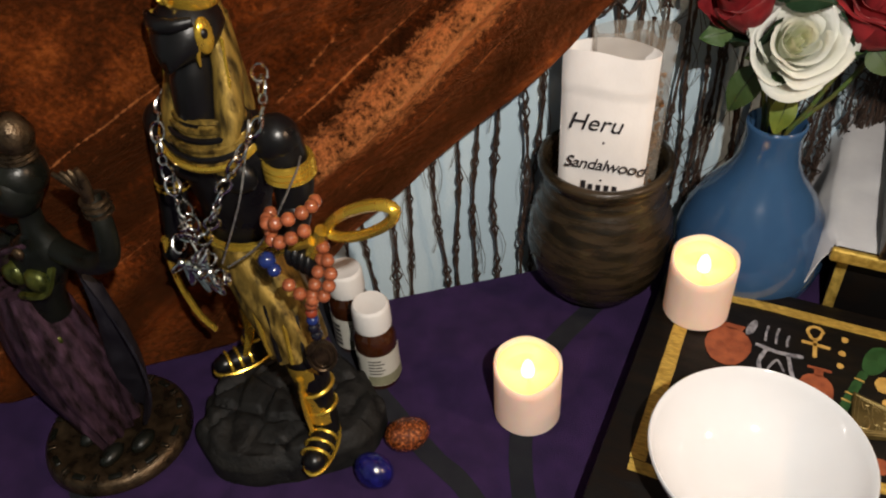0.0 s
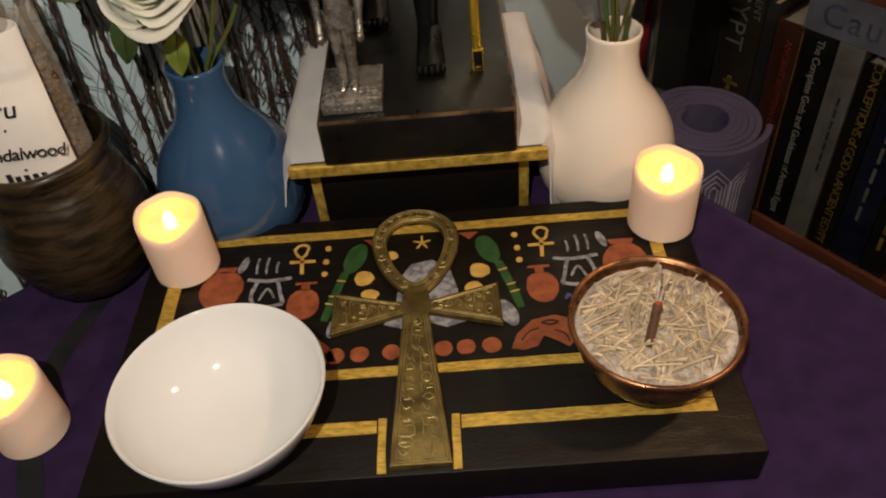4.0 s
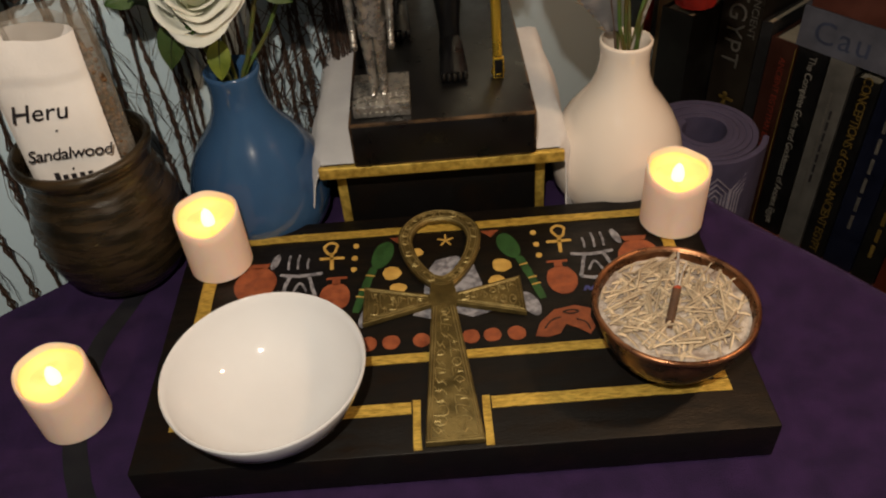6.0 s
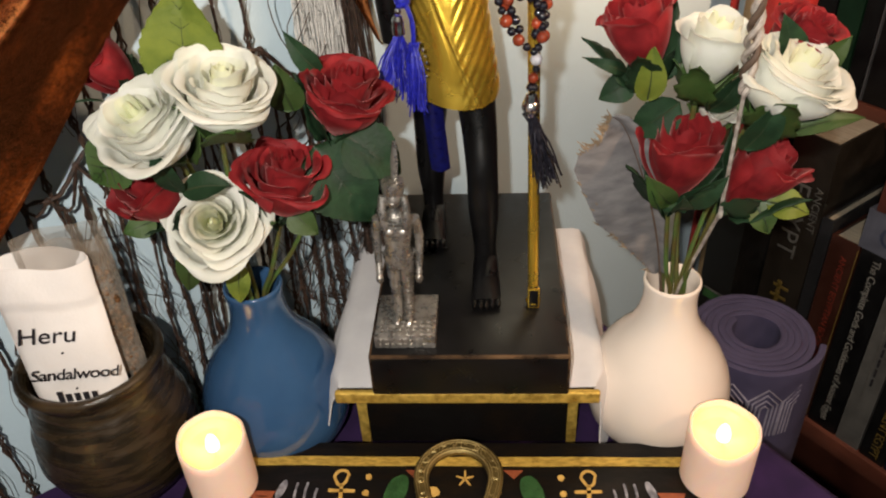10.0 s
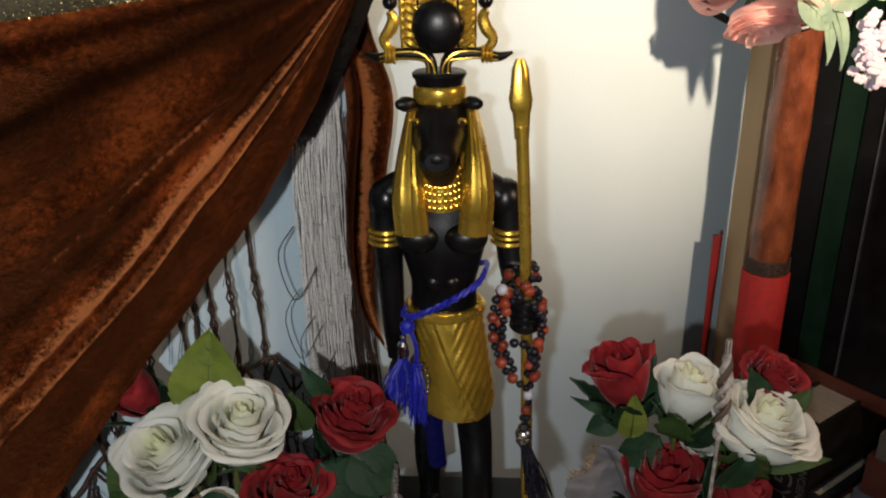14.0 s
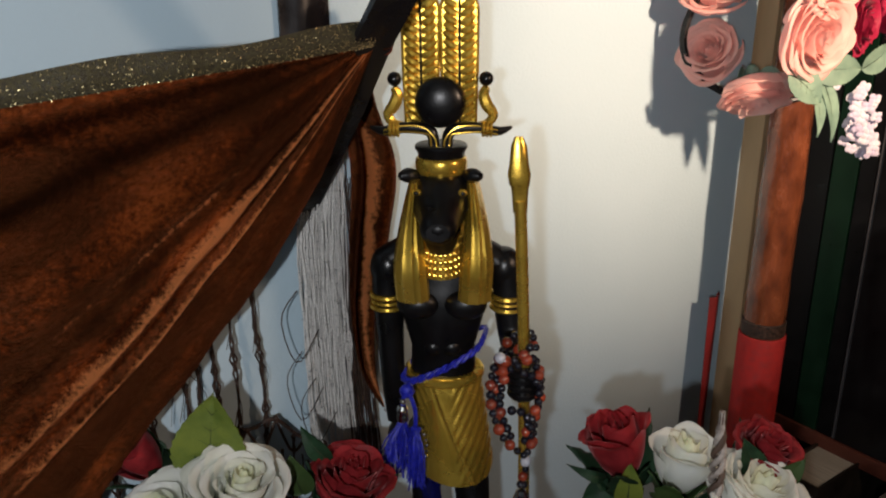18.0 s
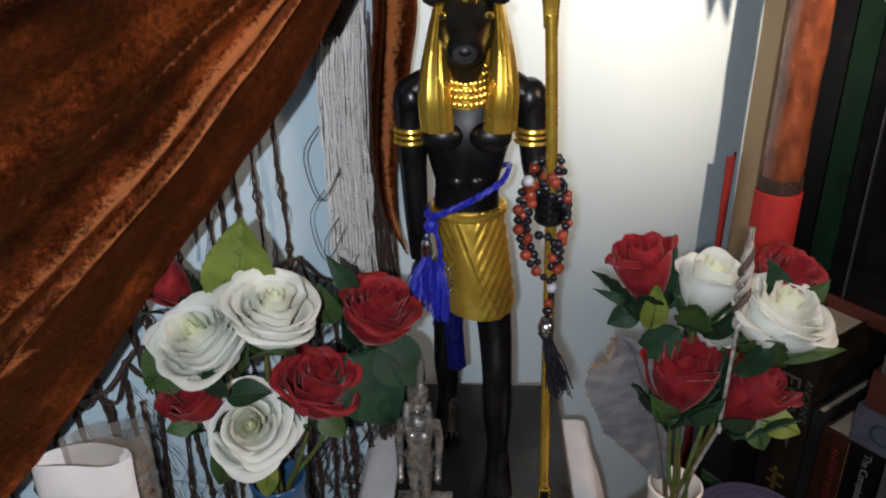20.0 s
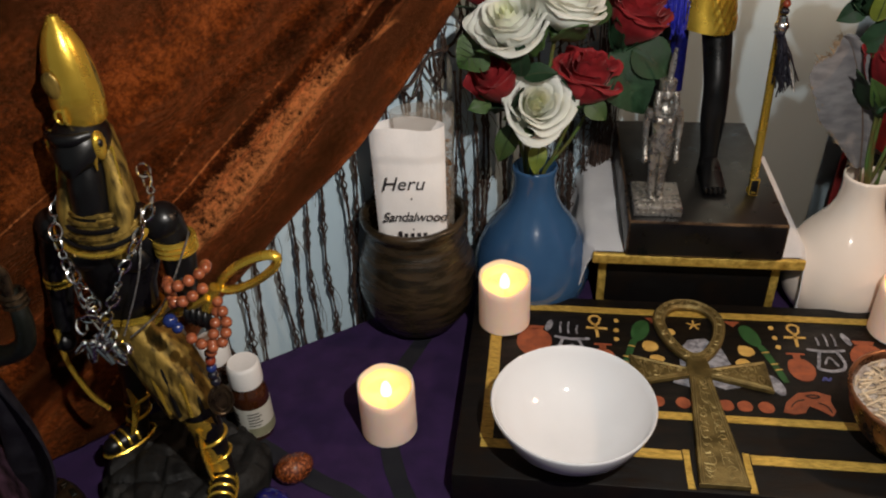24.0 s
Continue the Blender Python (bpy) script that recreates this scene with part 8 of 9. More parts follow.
    # tall crown with its rim, boss and ridge
    lathe(b, [(0.0118, 0.2500), (0.0134, 0.2520), (0.0137, 0.2575), (0.0140, 0.2590), (0.0143, 0.2600), (0.0141, 0.2660), (0.0132, 0.2760), (0.0108, 0.2860), (0.0074, 0.2935), (0.0042, 0.2975), (0.0028, 0.2998), (0.0001, 0.3005)], 30, (-0.3235, -0.1450, 0), GD)
    tube(b, curve_points([(-0.3100, -0.1430, 0.2610), (-0.3100, -0.1430, 0.2710), (-0.3135, -0.1430, 0.2840), (-0.3200, -0.1430, 0.2965)], 14), 0.0011, 6, OG)
    ball(b, (-0.3270, -0.1590, 0.2720), (0.0050, 0.0016, 0.0065), 12, OG)
    tube(b, [(-0.3270 + 0.0030 * math.cos(a), -0.1592, 0.2570 + 0.0030 * math.sin(a)) for a in (2 * math.pi * i / 14 for i in range(14))], 0.0009, 6, GD, True)
    tube(b, curve_points([(-0.3245, -0.1580, 0.2530), (-0.3235, -0.1615, 0.2560), (-0.3235, -0.1600, 0.2610)], 8), 0.0012, 6, GD)
    b.verts.ensure_lookup_table()
    for v in b.verts[body:]:
        f = 0.85 if v.co.z > 0.225 else 0.90
        v.co.x, v.co.y = -0.3300 + (v.co.x + 0.3255) * f, -0.1470 + (v.co.y + 0.1470) * f
    whole("falcon_statue", b, [STATUE_BLACK, GOLD_LEAF, ROCK, OLD_GOLD], Matrix.Identity(4), "black and gold striding statue in a tall crown on rock", "statue", smooth=45)


striding_statue()


def chain():
    t = thing("silver_chain", Matrix.Translation((0.006, 0.0, 0.003)), "bright silver link chain hung round the striding statue's neck", "chain")
    b = bmesh.new()
    tube(b, [(0.0042 * math.cos(a), 0.0031 * math.sin(a), 0) for a in (2 * math.pi * i / 16 for i in range(16))], 0.00075, 6, closed=True)
    big = part("link", b, CHAIN_SILVER, t)
    b = bmesh.new()
    tube(b, [(0.0021 * math.cos(a), 0.0016 * math.sin(a), 0) for a in (2 * math.pi * i / 12 for i in range(12))], 0.0006, 5, closed=True)
    small = part("small_link", b, CHAIN_SILVER, t)
    lines = ([(-0.3480, -0.1400, 0.2180), (-0.3570, -0.1500, 0.2090), (-0.3560, -0.1640, 0.1930), (-0.3500, -0.1700, 0.1750), (-0.3440, -0.1720, 0.1600), (-0.3400, -0.1730, 0.1480)],
             [(-0.3150, -0.1400, 0.2180), (-0.3080, -0.1520, 0.2080), (-0.3140, -0.1660, 0.1930), (-0.3230, -0.1710, 0.1770), (-0.3320, -0.1720, 0.1600), (-0.3390, -0.1735, 0.1480)])
    first = [True, True]
    for l in lines:
        pts = even(l, 0.0058)
        for k, q in enumerate(pts):
            d = (pts[min(k + 1, len(pts) - 1)] - pts[max(k - 1, 0)]).normalized()
            m = Matrix.Translation(q) @ d.to_track_quat("X", "Z").to_matrix().to_4x4() @ pose(0, 0, 0, 55 if k % 2 else 0, 0, 0)
            i = 1 if k % 3 == 2 else 0
            ob = (big, small)[i]
            if first[i]:
                ob.matrix_local = m
                first[i] = False
            else:
                shared(ob.name.split(".")[0], ob.data, t, m)
    rnd = random.Random(17)
    for k in range(16):
        q = Vector((-0.3400 + rnd.gauss(0, 0.006), -0.1760 + rnd.gauss(0, 0.002), 0.1400 + rnd.gauss(0, 0.008)))
        shared("link", big.data, t, Matrix.Translation(q) @ pose(0, 0, 0, rnd.uniform(0, 180), rnd.uniform(0, 180), rnd.uniform(0, 180)))
    for k in range(7):
        x = -0.3400 + rnd.gauss(0, 0.006)
        z = 0.1340 + rnd.gauss(0, 0.005)
        b = bmesh.new()
        tube(b, [(x, -0.1775, z + 0.004), (x + rnd.gauss(0.006, 0.003), -0.1790, z - 0.006)], 0.0014, 7)
        ball(b, (x, -0.1780, z + 0.005), 0.0022, 8)
        part("charm", b, CHAIN_SILVER, t, "small silver charm")
    b = bmesh.new()
    for pts in ([(-0.3120, -0.1560, 0.2060), (-0.3160, -0.1680, 0.1750), (-0.3300, -0.1750, 0.1400)], [(-0.2920, -0.1540, 0.1920), (-0.2960, -0.1560, 0.1820), (-0.3080, -0.1700, 0.1560), (-0.3260, -0.1760, 0.1400)], [(-0.3560, -0.1600, 0.1820), (-0.3500, -0.1720, 0.1600), (-0.3420, -0.1760, 0.1440)]):
        tube(b, curve_points(pts, 18), 0.0005, 5)
    part("fine_chain", b, SILVER, t, "dull fine neck chain")


chain()


def bracelet():
    t = thing("bead_bracelet", Matrix.Translation((0.008, 0.0, 0.008)), "peach sunstone and blue bead bracelet hung on the statue's fist", "beads")
    rnd = random.Random(6)
    l1 = [(-0.3040, -0.1680, 0.1660), (-0.2990, -0.1770, 0.1690), (-0.2900, -0.1780, 0.1730), (-0.2830, -0.1700, 0.1750), (-0.2860, -0.1600, 0.1720)]
    l2 = [(-0.3040, -0.1690, 0.1620), (-0.2960, -0.1790, 0.1620), (-0.2870, -0.1790, 0.1660), (-0.2800, -0.1700, 0.1690)]
    l3 = [(-0.2800, -0.1690, 0.1560), (-0.2760, -0.1730, 0.1440), (-0.2810, -0.1770, 0.1330), (-0.2890, -0.1800, 0.1370), (-0.2960, -0.1800, 0.1440)]
    l4 = [(-0.2810, -0.1700, 0.1500), (-0.2830, -0.1760, 0.1390), (-0.2860, -0.1770, 0.1280)]
    for l in (l1, l2, l3, l4):
        pts = even(l, 0.0058)
        bead_row(t, pts, [0.0030] * len(pts), ["peach"] * len(pts), BEADS)
    pts = even([(-0.2880, -0.1750, 0.1260), (-0.2900, -0.1740, 0.1120), (-0.2900, -0.1730, 0.1030)], 0.0054)
    bead_row(t, pts, [0.0029] * len(pts), ["blue", "red", "blue", "black", "black"], BEADS)
    bead_row(t, [Vector((-0.3020, -0.1790, 0.1500)), Vector((-0.2985, -0.1800, 0.1465))], [0.0038, 0.0030], ["blue", "blue"], BEADS)
    b = bmesh.new()
    ball(b, (0, 0, 0), (0.0060, 0.0014, 0.0100), 18)
    tube(b, [(0.0062 * math.cos(a), -0.0006, 0.0102 * math.sin(a)) for a in (2 * math.pi * i / 24 for i in range(24))], 0.0009, 6, closed=True)
    tube(b, [(0.0036 * math.cos(a), -0.0014, 0.0066 * math.sin(a)) for a in (2 * math.pi * i / 20 for i in range(20))], 0.0005, 6, closed=True)
    part("medallion", b, BRONZE, t, "oval bronze medallion").matrix_local = pose(-0.2895, -0.1735, 0.0915, 0, 0, 35)


bracelet()


# ---- dancer on a round base ----
def dancer():
    b = bmesh.new()
    SK, DR, CA, GR, BZ = 0, 1, 2, 3, 4
    cx, cy = -0.4190, -0.2000
    lathe(b, [(0.0001, 0.0), (0.0400, 0.0), (0.0412, 0.0015), (0.0405, 0.0050), (0.0392, 0.0075), (0.0370, 0.0088), (0.0330, 0.0090), (0.0310, 0.0080), (0.0001, 0.0085)], 56, (cx, cy, 0), BZ)
    for k in range(22):
        a = 2 * math.pi * k / 22
        m = Matrix.Translation((cx + 0.0352 * math.cos(a), cy + 0.0352 * math.sin(a), 0.0092)) @ pose(0, 0, 0, 0, 0, math.degrees(a))
        if k % 2:
            box(b, (-0.0016, -0.0036, -0.001), (0.0016, 0.0036, 0.0010), 0.0005, SK, m=m)
        else:
            box(b, (-0.0024, -0.0012, -0.001), (0.0024, 0.0012, 0.0014), 0.0005, BZ, m=m)
    # flowing dress
    rings = []
    for k in range(22):
        f = k / 21
        z = 0.0105 + 0.108 * f
        x = -0.4130 - 0.0220 * math.sin(f * 1.7) + 0.006 * f
        sway = 0.0110 + 0.0010 * f + 0.0150 * math.sin(f * 3.0)
        ring = []
        for i in range(56):
            a = 2 * math.pi * i / 56
            pl = 0.0016 * math.sin(a * 11 + f * 3) * (1 - 0.5 * f)
            rx, ry = sway * (1.35 if math.cos(a) < 0 else 0.72) + pl, 0.0135 - 0.002 * f + 0.006 * math.sin(f * 3) + pl
            ring.append((x + rx * math.cos(a), cy - 0.002 + ry * math.sin(a), z + 0.006 * math.cos(a) * (1 - f)))
        rings.append(ring)
    skin(b, rings, True, True, DR)
    for k in range(9):
        a = math.pi + math.pi * k / 8
        ball(b, (-0.4310 + 0.0170 * math.cos(a), cy - 0.002 + 0.0150 * math.sin(a), 0.0860 + 0.004 * math.cos(a)), (0.0022, 0.0018, 0.0030), 8, GR)
    # torso, green bodice, arms
    skin(b, [ring_at((x, cy, z), rx, ry, 20) for z, x, rx, ry in ((0.100, -0.4250, 0.0125, 0.0100), (0.116, -0.4200, 0.0110, 0.0090), (0.132, -0.4130, 0.0145, 0.0110), (0.145, -0.4080, 0.0170, 0.0100), (0.154, -0.4050, 0.0125, 0.0085), (0.160, -0.4030, 0.0055, 0.0055), (0.170, -0.4010, 0.0050, 0.0050))], True, True, SK)
    for dx in (-0.0065, 0.0075):
        ball(b, (-0.4110 + dx, cy - 0.0095, 0.1360), (0.0068, 0.0050, 0.0066), 12, GR)
    tube(b, curve_points([(-0.4240, cy - 0.008, 0.1180), (-0.4150, cy - 0.0125, 0.1250), (-0.4000, cy - 0.011, 0.1300), (-0.3960, cy - 0.004, 0.1440)], 14), 0.0020, 6, GR)
    tube(b, curve_points([(-0.4290, cy - 0.006, 0.1300), (-0.4150, cy - 0.013, 0.1500), (-0.4020, cy - 0.009, 0.1560)], 12), [0.0040 - 0.0002 * i for i in range(12)], 8, DR, flat=0.6)
    limb(b, [(-0.3930, cy, 0.1500), (-0.3730, cy - 0.002, 0.1500), (-0.3560, cy - 0.004, 0.1600), (-0.3530, cy - 0.002, 0.1760), (-0.3560, cy, 0.1900)], [0.0058, 0.0052, 0.0048, 0.0044, 0.0036], 12, SK, 18)
    for dz in (0, 0.003, 0.006):
        tube(b, [(-0.3548 + 0.0050 * math.cos(a), cy + 0.0050 * math.sin(a), 0.1820 + dz) for a in (2 * math.pi * i / 16 for i in range(16))], 0.0012, 6, BZ, True)
    for k in range(4):
        limb(b, [(-0.3565 + 0.001 * k, cy - 0.001 * k, 0.1900), (-0.3610 + 0.003 * k, cy - 0.003, 0.1970 + 0.001 * k), (-0.3670 + 0.005 * k, cy - 0.004, 0.2000 + 0.002 * k)], [0.0022, 0.0020, 0.0010], 8, BZ, 6)
    limb(b, [(-0.4190, cy, 0.1500), (-0.4420, cy - 0.004, 0.1430), (-0.4600, cy - 0.006, 0.1520)], [0.0058, 0.0050, 0.0040], 12, SK, 12)
    # head with a bun and bands
    ball(b, (-0.4000, cy - 0.002, 0.1830), (0.0108, 0.0118, 0.0130), 16, SK)
    ball(b, (-0.3990, cy + 0.002, 0.1880), (0.0120, 0.0125, 0.0115), 16, SK)
    ball(b, (-0.3920, cy + 0.003, 0.2080), (0.0085, 0.0085, 0.0100), 14, BZ)
    for k in range(3):
        tube(b, [(-0.3945 + 0.0072 * math.cos(a), cy + 0.003 + 0.0072 * math.sin(a), 0.1975 + 0.0020 * k) for a in (2 * math.pi * i / 18 for i in range(18))], 0.0012, 6, BZ, True)
    ball(b, (-0.3960, cy - 0.0125, 0.1900), (0.0040, 0.0022, 0.0032), 10, BZ)
    ball(b, (-0.4020, cy - 0.0125, 0.1545), (0.0030, 0.0020, 0.0030), 10, BZ)
    # cape blown to one side, feet

    def cape(u, v):
        x = -0.3960 + 0.030 * u * math.sin(v * 2.4) - 0.018 * v
        return Vector((x, cy + 0.010 - 0.004 * math.sin(u * 6 + v * 2) - 0.006 * u, 0.1400 - 0.118 * v - 0.012 * u * (1 - v)))

    sheet(b, cape, 14, 18, CA, 0.0014)
    for dx, dy in ((-0.014, -0.012), (0.006, -0.018), (0.016, -0.004)):
        ball(b, (-0.4110 + dx, cy + dy, 0.0125), (0.0050, 0.0085, 0.0042), 10, SK)
    whole("dancer_figurine", b, [DANCER_SKIN, DANCER_DRESS, DANCER_CAPE, DANCER_GREEN, BRONZE], Matrix.Identity(4), "bronze dancer figurine in a purple dress on a round base", "figurine", smooth=50)


dancer()


# ---- bottles and stones ----
def oil_bottle(x, y, turn):
    t = thing("oil_bottle", pose(x, y, 0, 0, 0, turn), "small amber glass oil bottle with white cap and label", "bottle", "oil bottles")
    b = bmesh.new()
    lathe(b, [(0.0001, 0.0008), (0.0100, 0.0006), (0.0118, 0.0010), (0.0123, 0.0025), (0.0123, 0.0350), (0.0118, 0.0385), (0.0102, 0.0415), (0.0088, 0.0430), (0.0085, 0.0450), (0.0085, 0.0490), (0.0001, 0.0490)], 36)
    part("glass_body", b, AMBER_GLASS, t, smooth=50)
    b = bmesh.new()
    rows = []
    for r, z, rib in ((0.0098, 0.0450, 0), (0.0107, 0.0452, 0), (0.0108, 0.0470, 1), (0.0106, 0.0590, 1), (0.0102, 0.0608, 0), (0.0094, 0.0618, 0), (0.0086, 0.0616, 0), (0.0001, 0.0614, 0)):
        rows.append([((r + 0.00022 * rib * (i % 2)) * math.cos(a), (r + 0.00022 * rib * (i % 2)) * math.sin(a), z) for i, a in enumerate(2 * math.pi * k / 72 for k in range(72))])
    skin(b, rows, True, False)
    part("cap", b, CAP_WHITE, t, "white ribbed screw cap", smooth=60)

    def wrap(r, a0, a1, z0, z1):
        def fn(u, v):
            a = radians(a0 + (a1 - a0) * u)
            return Vector((r * math.cos(a), r * math.sin(a), z0 + (z1 - z0) * v))
        return fn

    b = bmesh.new()
    sheet(b, wrap(0.01252, -200, 60, 0.0045, 0.0295), 40, 4, thick=0.00015)
    lab = part("paper_label", b, LABEL, t)
    b = bmesh.new()
    sheet(b, wrap(0.01272, -60, 60, 0.0050, 0.0130), 20, 2)
    part("olive_band", b, LABEL_OLIVE, lab)
    b = bmesh.new()
    for k in range(5):
        sheet(b, wrap(0.01274, -112, -84, 0.0075 + 0.0038 * k, 0.0100 + 0.0038 * k), 6, 1)
    for k in range(11):
        sheet(b, wrap(0.01274, -160 + 3.6 * k, -158.6 + 3.6 * k + (0.9 if k % 3 else 0), 0.0095, 0.0215), 1, 1)
    for k in range(5):
        sheet(b, wrap(0.01274, -55, -20 + 8 * (k % 2), 0.0150 + 0.0026 * k, 0.0159 + 0.0026 * k), 6, 1)
    part("printed_bar", b, INK, lab)


oil_bottle(-0.3005, -0.1035, -30)
oil_bottle(-0.3290, -0.0840, -10)


def stone(name, place, r, material, label, seed, sides=20):
    b = bmesh.new()
    ball(b, (0, 0, 0), r, sides)
    for v in b.verts:
        n = noise.noise((v.co.x * 70 + seed, v.co.y * 70, v.co.z * 70))
        v.co *= 1 + 0.10 * n
        v.co.z = max(v.co.z, -r[2] * 0.86)
    whole(name, b, material, pose(*place, 0, 0, seed * 40), label, "stone", smooth=80)


stone("goldstone", (-0.2630, -0.1405, 0.0078), (0.0128, 0.0100, 0.0090), GOLDSTONE, "tumbled glittering orange goldstone on the cloth", 1)
stone("blue_stone", (-0.2690, -0.1690, 0.0080), (0.0095, 0.0110, 0.0092), LAPIS, "polished deep blue stone on the cloth", 2)


# ---- bookcase, books and mat ----
def book_pose(u, d, z):
    m = Matrix((OUTWARD, ALONG, Vector((0, 0, 1)))).transposed().to_4x4()
    return Matrix.Translation(by_wall(u, d, z)) @ m


SHELF_Z = -0.2265


def bookcase():
    t = thing("bookcase", book_pose(0.595, 0.0, FLOOR_Z), "dark reddish wooden bookcase full of books", "bookcase")
    zs = SHELF_Z - FLOOR_Z
    for name, lo, hi in (("shelf", (0.012, 0.0, zs - 0.020), (0.90, 0.27, zs)), ("lower_shelf", (0.012, 0.0, 0.06), (0.90, 0.27, 0.08)), ("upper_shelf", (0.012, 0.070, zs + 0.285), (0.90, 0.27, zs + 0.300)),
                         ("side_panel", (-0.008, 0.035, 0.0), (0.012, 0.29, 1.70)), ("far_side_panel", (0.90, 0.0, 0.0), (0.92, 0.29, 1.70)), ("back_panel", (-0.008, 0.275, 0.0), (0.92, 0.285, 1.70)), ("top_panel", (-0.008, 0.0, 1.70), (0.92, 0.29, 1.72))):
        b = bmesh.new()
        box(b, lo, hi, 0.0012)
        part(name, b, SHELF_WOOD, t)


bookcase()


def cover_mat(name, col):
    return mat(name, tuple(c * 0.5 for c in col), 0.42, dark=tuple(c * 0.32 for c in col), scale=40, fine=500, bump=0.0002, spec=0.4)


def book(d0, d1, top, col, label, deep=0.17, u=0.600, low=SHELF_Z, titles=(), lean=0.0, lying=False, page_end=True):
    t = thing("book", book_pose(u, d0, low) @ pose(0, 0, 0, 0, lean, 0), label, "book", "books on the shelf")
    w, h = d1 - d0 - 0.0008, top - low
    c = cover_mat("book_cover", col)
    b = bmesh.new()
    k = 0.0022
    if lying:
        slab(b, [(0, 0), (h, 0), (h, deep), (h - k, deep), (h - k, k), (k, k), (k, deep), (0, deep)], 0, w)
        for v in b.verts:
            v.co = Vector((v.co.z, v.co.y, v.co.x))
    else:
        slab(b, [(0, 0), (w, 0), (w, deep), (w - k, deep), (w - k, k), (k, k), (k, deep), (0, deep)], 0, h)
    part("cover", b, c, t)
    b = bmesh.new()
    if lying:
        box(b, (0.003, k, k), (w - 0.003, deep - 0.003, h - k), 0)
    else:
        box(b, (k, k, 0.003), (w - k, deep - 0.003, h - 0.003), 0)
    part("page_block", b, PAGES, t)
    for text, size, material, x, z, wide in titles:
        if lying:
            lettering(text, size, material, t, Matrix.Translation((x, -0.0005, z)) @ pose(0, 0, 0, 90, 0, 0), 0, wide=wide)
        else:
            m = Matrix(((0, 1, 0), (0, 0, -1), (-1, 0, 0))).to_4x4()
            lettering(text, size, material, t, Matrix.Translation((x, -0.0005, z)) @ m, 0, wide=wide)
    return t, w, h


COVER_PRINT = mat("slate_blue_print", (0.035, 0.045, 0.085), 0.6)


def spine_bars(t, x0, x1, zs, material):
    for z0, z1 in zs:
        b = bmesh.new()
        box(b, (x0, -0.0006, z0), (x1, 0.0002, z1), 0)
        part("printed_bar", b, material, t)


# a book shape stands in for the black, green-banded jar under the cane
t, w, h = book(0.0500, 0.0860, -0.0012, (0.010, 0.010, 0.010), "thick black book standing in for a jar-like object under the cane", 0.20, u=0.556)
spine_bars(t, 0.0060, w - 0.0040, [(-0.1180 - SHELF_Z, -0.1085 - SHELF_Z)], PAINT_GREEN)
spine_bars(t, 0.0060, w - 0.0040, [(-0.1080 - SHELF_Z, -0.1060 - SHELF_Z)], TEXT_GREY)
book(0.0200, 0.0440, 0.020, (0.012, 0.012, 0.013), "black clothbound book standing beside the bookcase's side")
t, w, h = book(0.0872, 0.1300, 0.0640, (0.034, 0.026, 0.019), "thick brown hardback titled Ancient Egypt", 0.19,
               titles=(("EGYPT", 0.0265, TEXT_GREY, 0.0165, 0.2050, 1.05), ("ANCIENT", 0.0105, TEXT_GREY, 0.0345, 0.2230, 1.05)))
b = bmesh.new()
for k in range(3):
    z = 0.1040 + 0.0120 * k
    box(b, (0.0120 + 0.001 * k, -0.0007, z), (0.0300, 0.0002, z + 0.0030), 0)
    box(b, (0.0185, -0.0007, z - 0.0030), (0.0220, 0.0002, z + 0.0060), 0)
    ball(b, (0.0200, -0.0003, z + 0.0062), (0.0030, 0.0006, 0.0024), 8)
part("gilt_emblem", b, TEXT_GOLD, t, "worn gilt emblem")
book(0.1305, 0.1425, -0.005, (0.030, 0.030, 0.034), "slim dark grey book on the shelf", 0.16)
t, w, h = book(0.1430, 0.1700, -0.0165, (0.075, 0.022, 0.013), "dark paperback with red lettering on its spine", 0.16,
     titles=(("ANCIENT EGYPTIAN BOOK OF THE DEAD", 0.0086, TEXT_RED, 0.0150, 0.1120, 1.0),))
spine_bars(t, w - 0.0012, w - 0.0004, [(0.004, h - 0.004)], TEXT_GOLD)
book(0.1708, 0.2005, -0.0165, (0.008, 0.008, 0.009), "black hardback with white lettering down its spine", 0.17,
     titles=(("The Complete Gods and Goddesses of Ancient Egypt", 0.0098, TEXT_WHITE, 0.0150, 0.1080, 0.92),))
t, w, h = book(0.2012, 0.2250, -0.0165, (0.20, 0.195, 0.185), "pale grey paperback with small dark print", 0.16)
spine_bars(t, 0.0085, 0.0105, [(0.060 + 0.012 * k, 0.070 + 0.012 * k) for k in range(10)], TEXT_GREY)
spine_bars(t, 0.0130, 0.0150, [(0.080 + 0.012 * k, 0.089 + 0.012 * k) for k in range(7)], INK)
book(0.2258, 0.2500, -0.0250, (0.010, 0.010, 0.010), "black paperback with gold capitals down its spine", 0.16,
     titles=(("CONCEPTIONS of GOD in ANCIENT EGYPT", 0.0118, TEXT_GOLD, 0.0125, 0.1050, 0.86),))
t, w, h = book(0.2508, 0.2800, -0.0165, (0.010, 0.014, 0.040), "dark blue paperback with unreadable print", 0.16)
spine_bars(t, 0.0120, 0.0150, [(0.050 + 0.022 * k, 0.066 + 0.022 * k) for k in range(6)], TEXT_GREY)
t, w, h = book(0.2808, 0.3040, -0.0165, (0.013, 0.013, 0.011), "black paperback with olive print", 0.16)
spine_bars(t, 0.0090, 0.0125, [(0.030 + 0.020 * k, 0.045 + 0.020 * k) for k in range(7)], TEXT_GOLD)
t, w, h = book(0.3048, 0.3350, -0.0165, (0.16, 0.032, 0.014), "orange-red paperback with a dark emblem", 0.16)
spine_bars(t, 0.0080, 0.0210, [(0.030, 0.048), (0.055, 0.062), (0.090, 0.180)], INK)
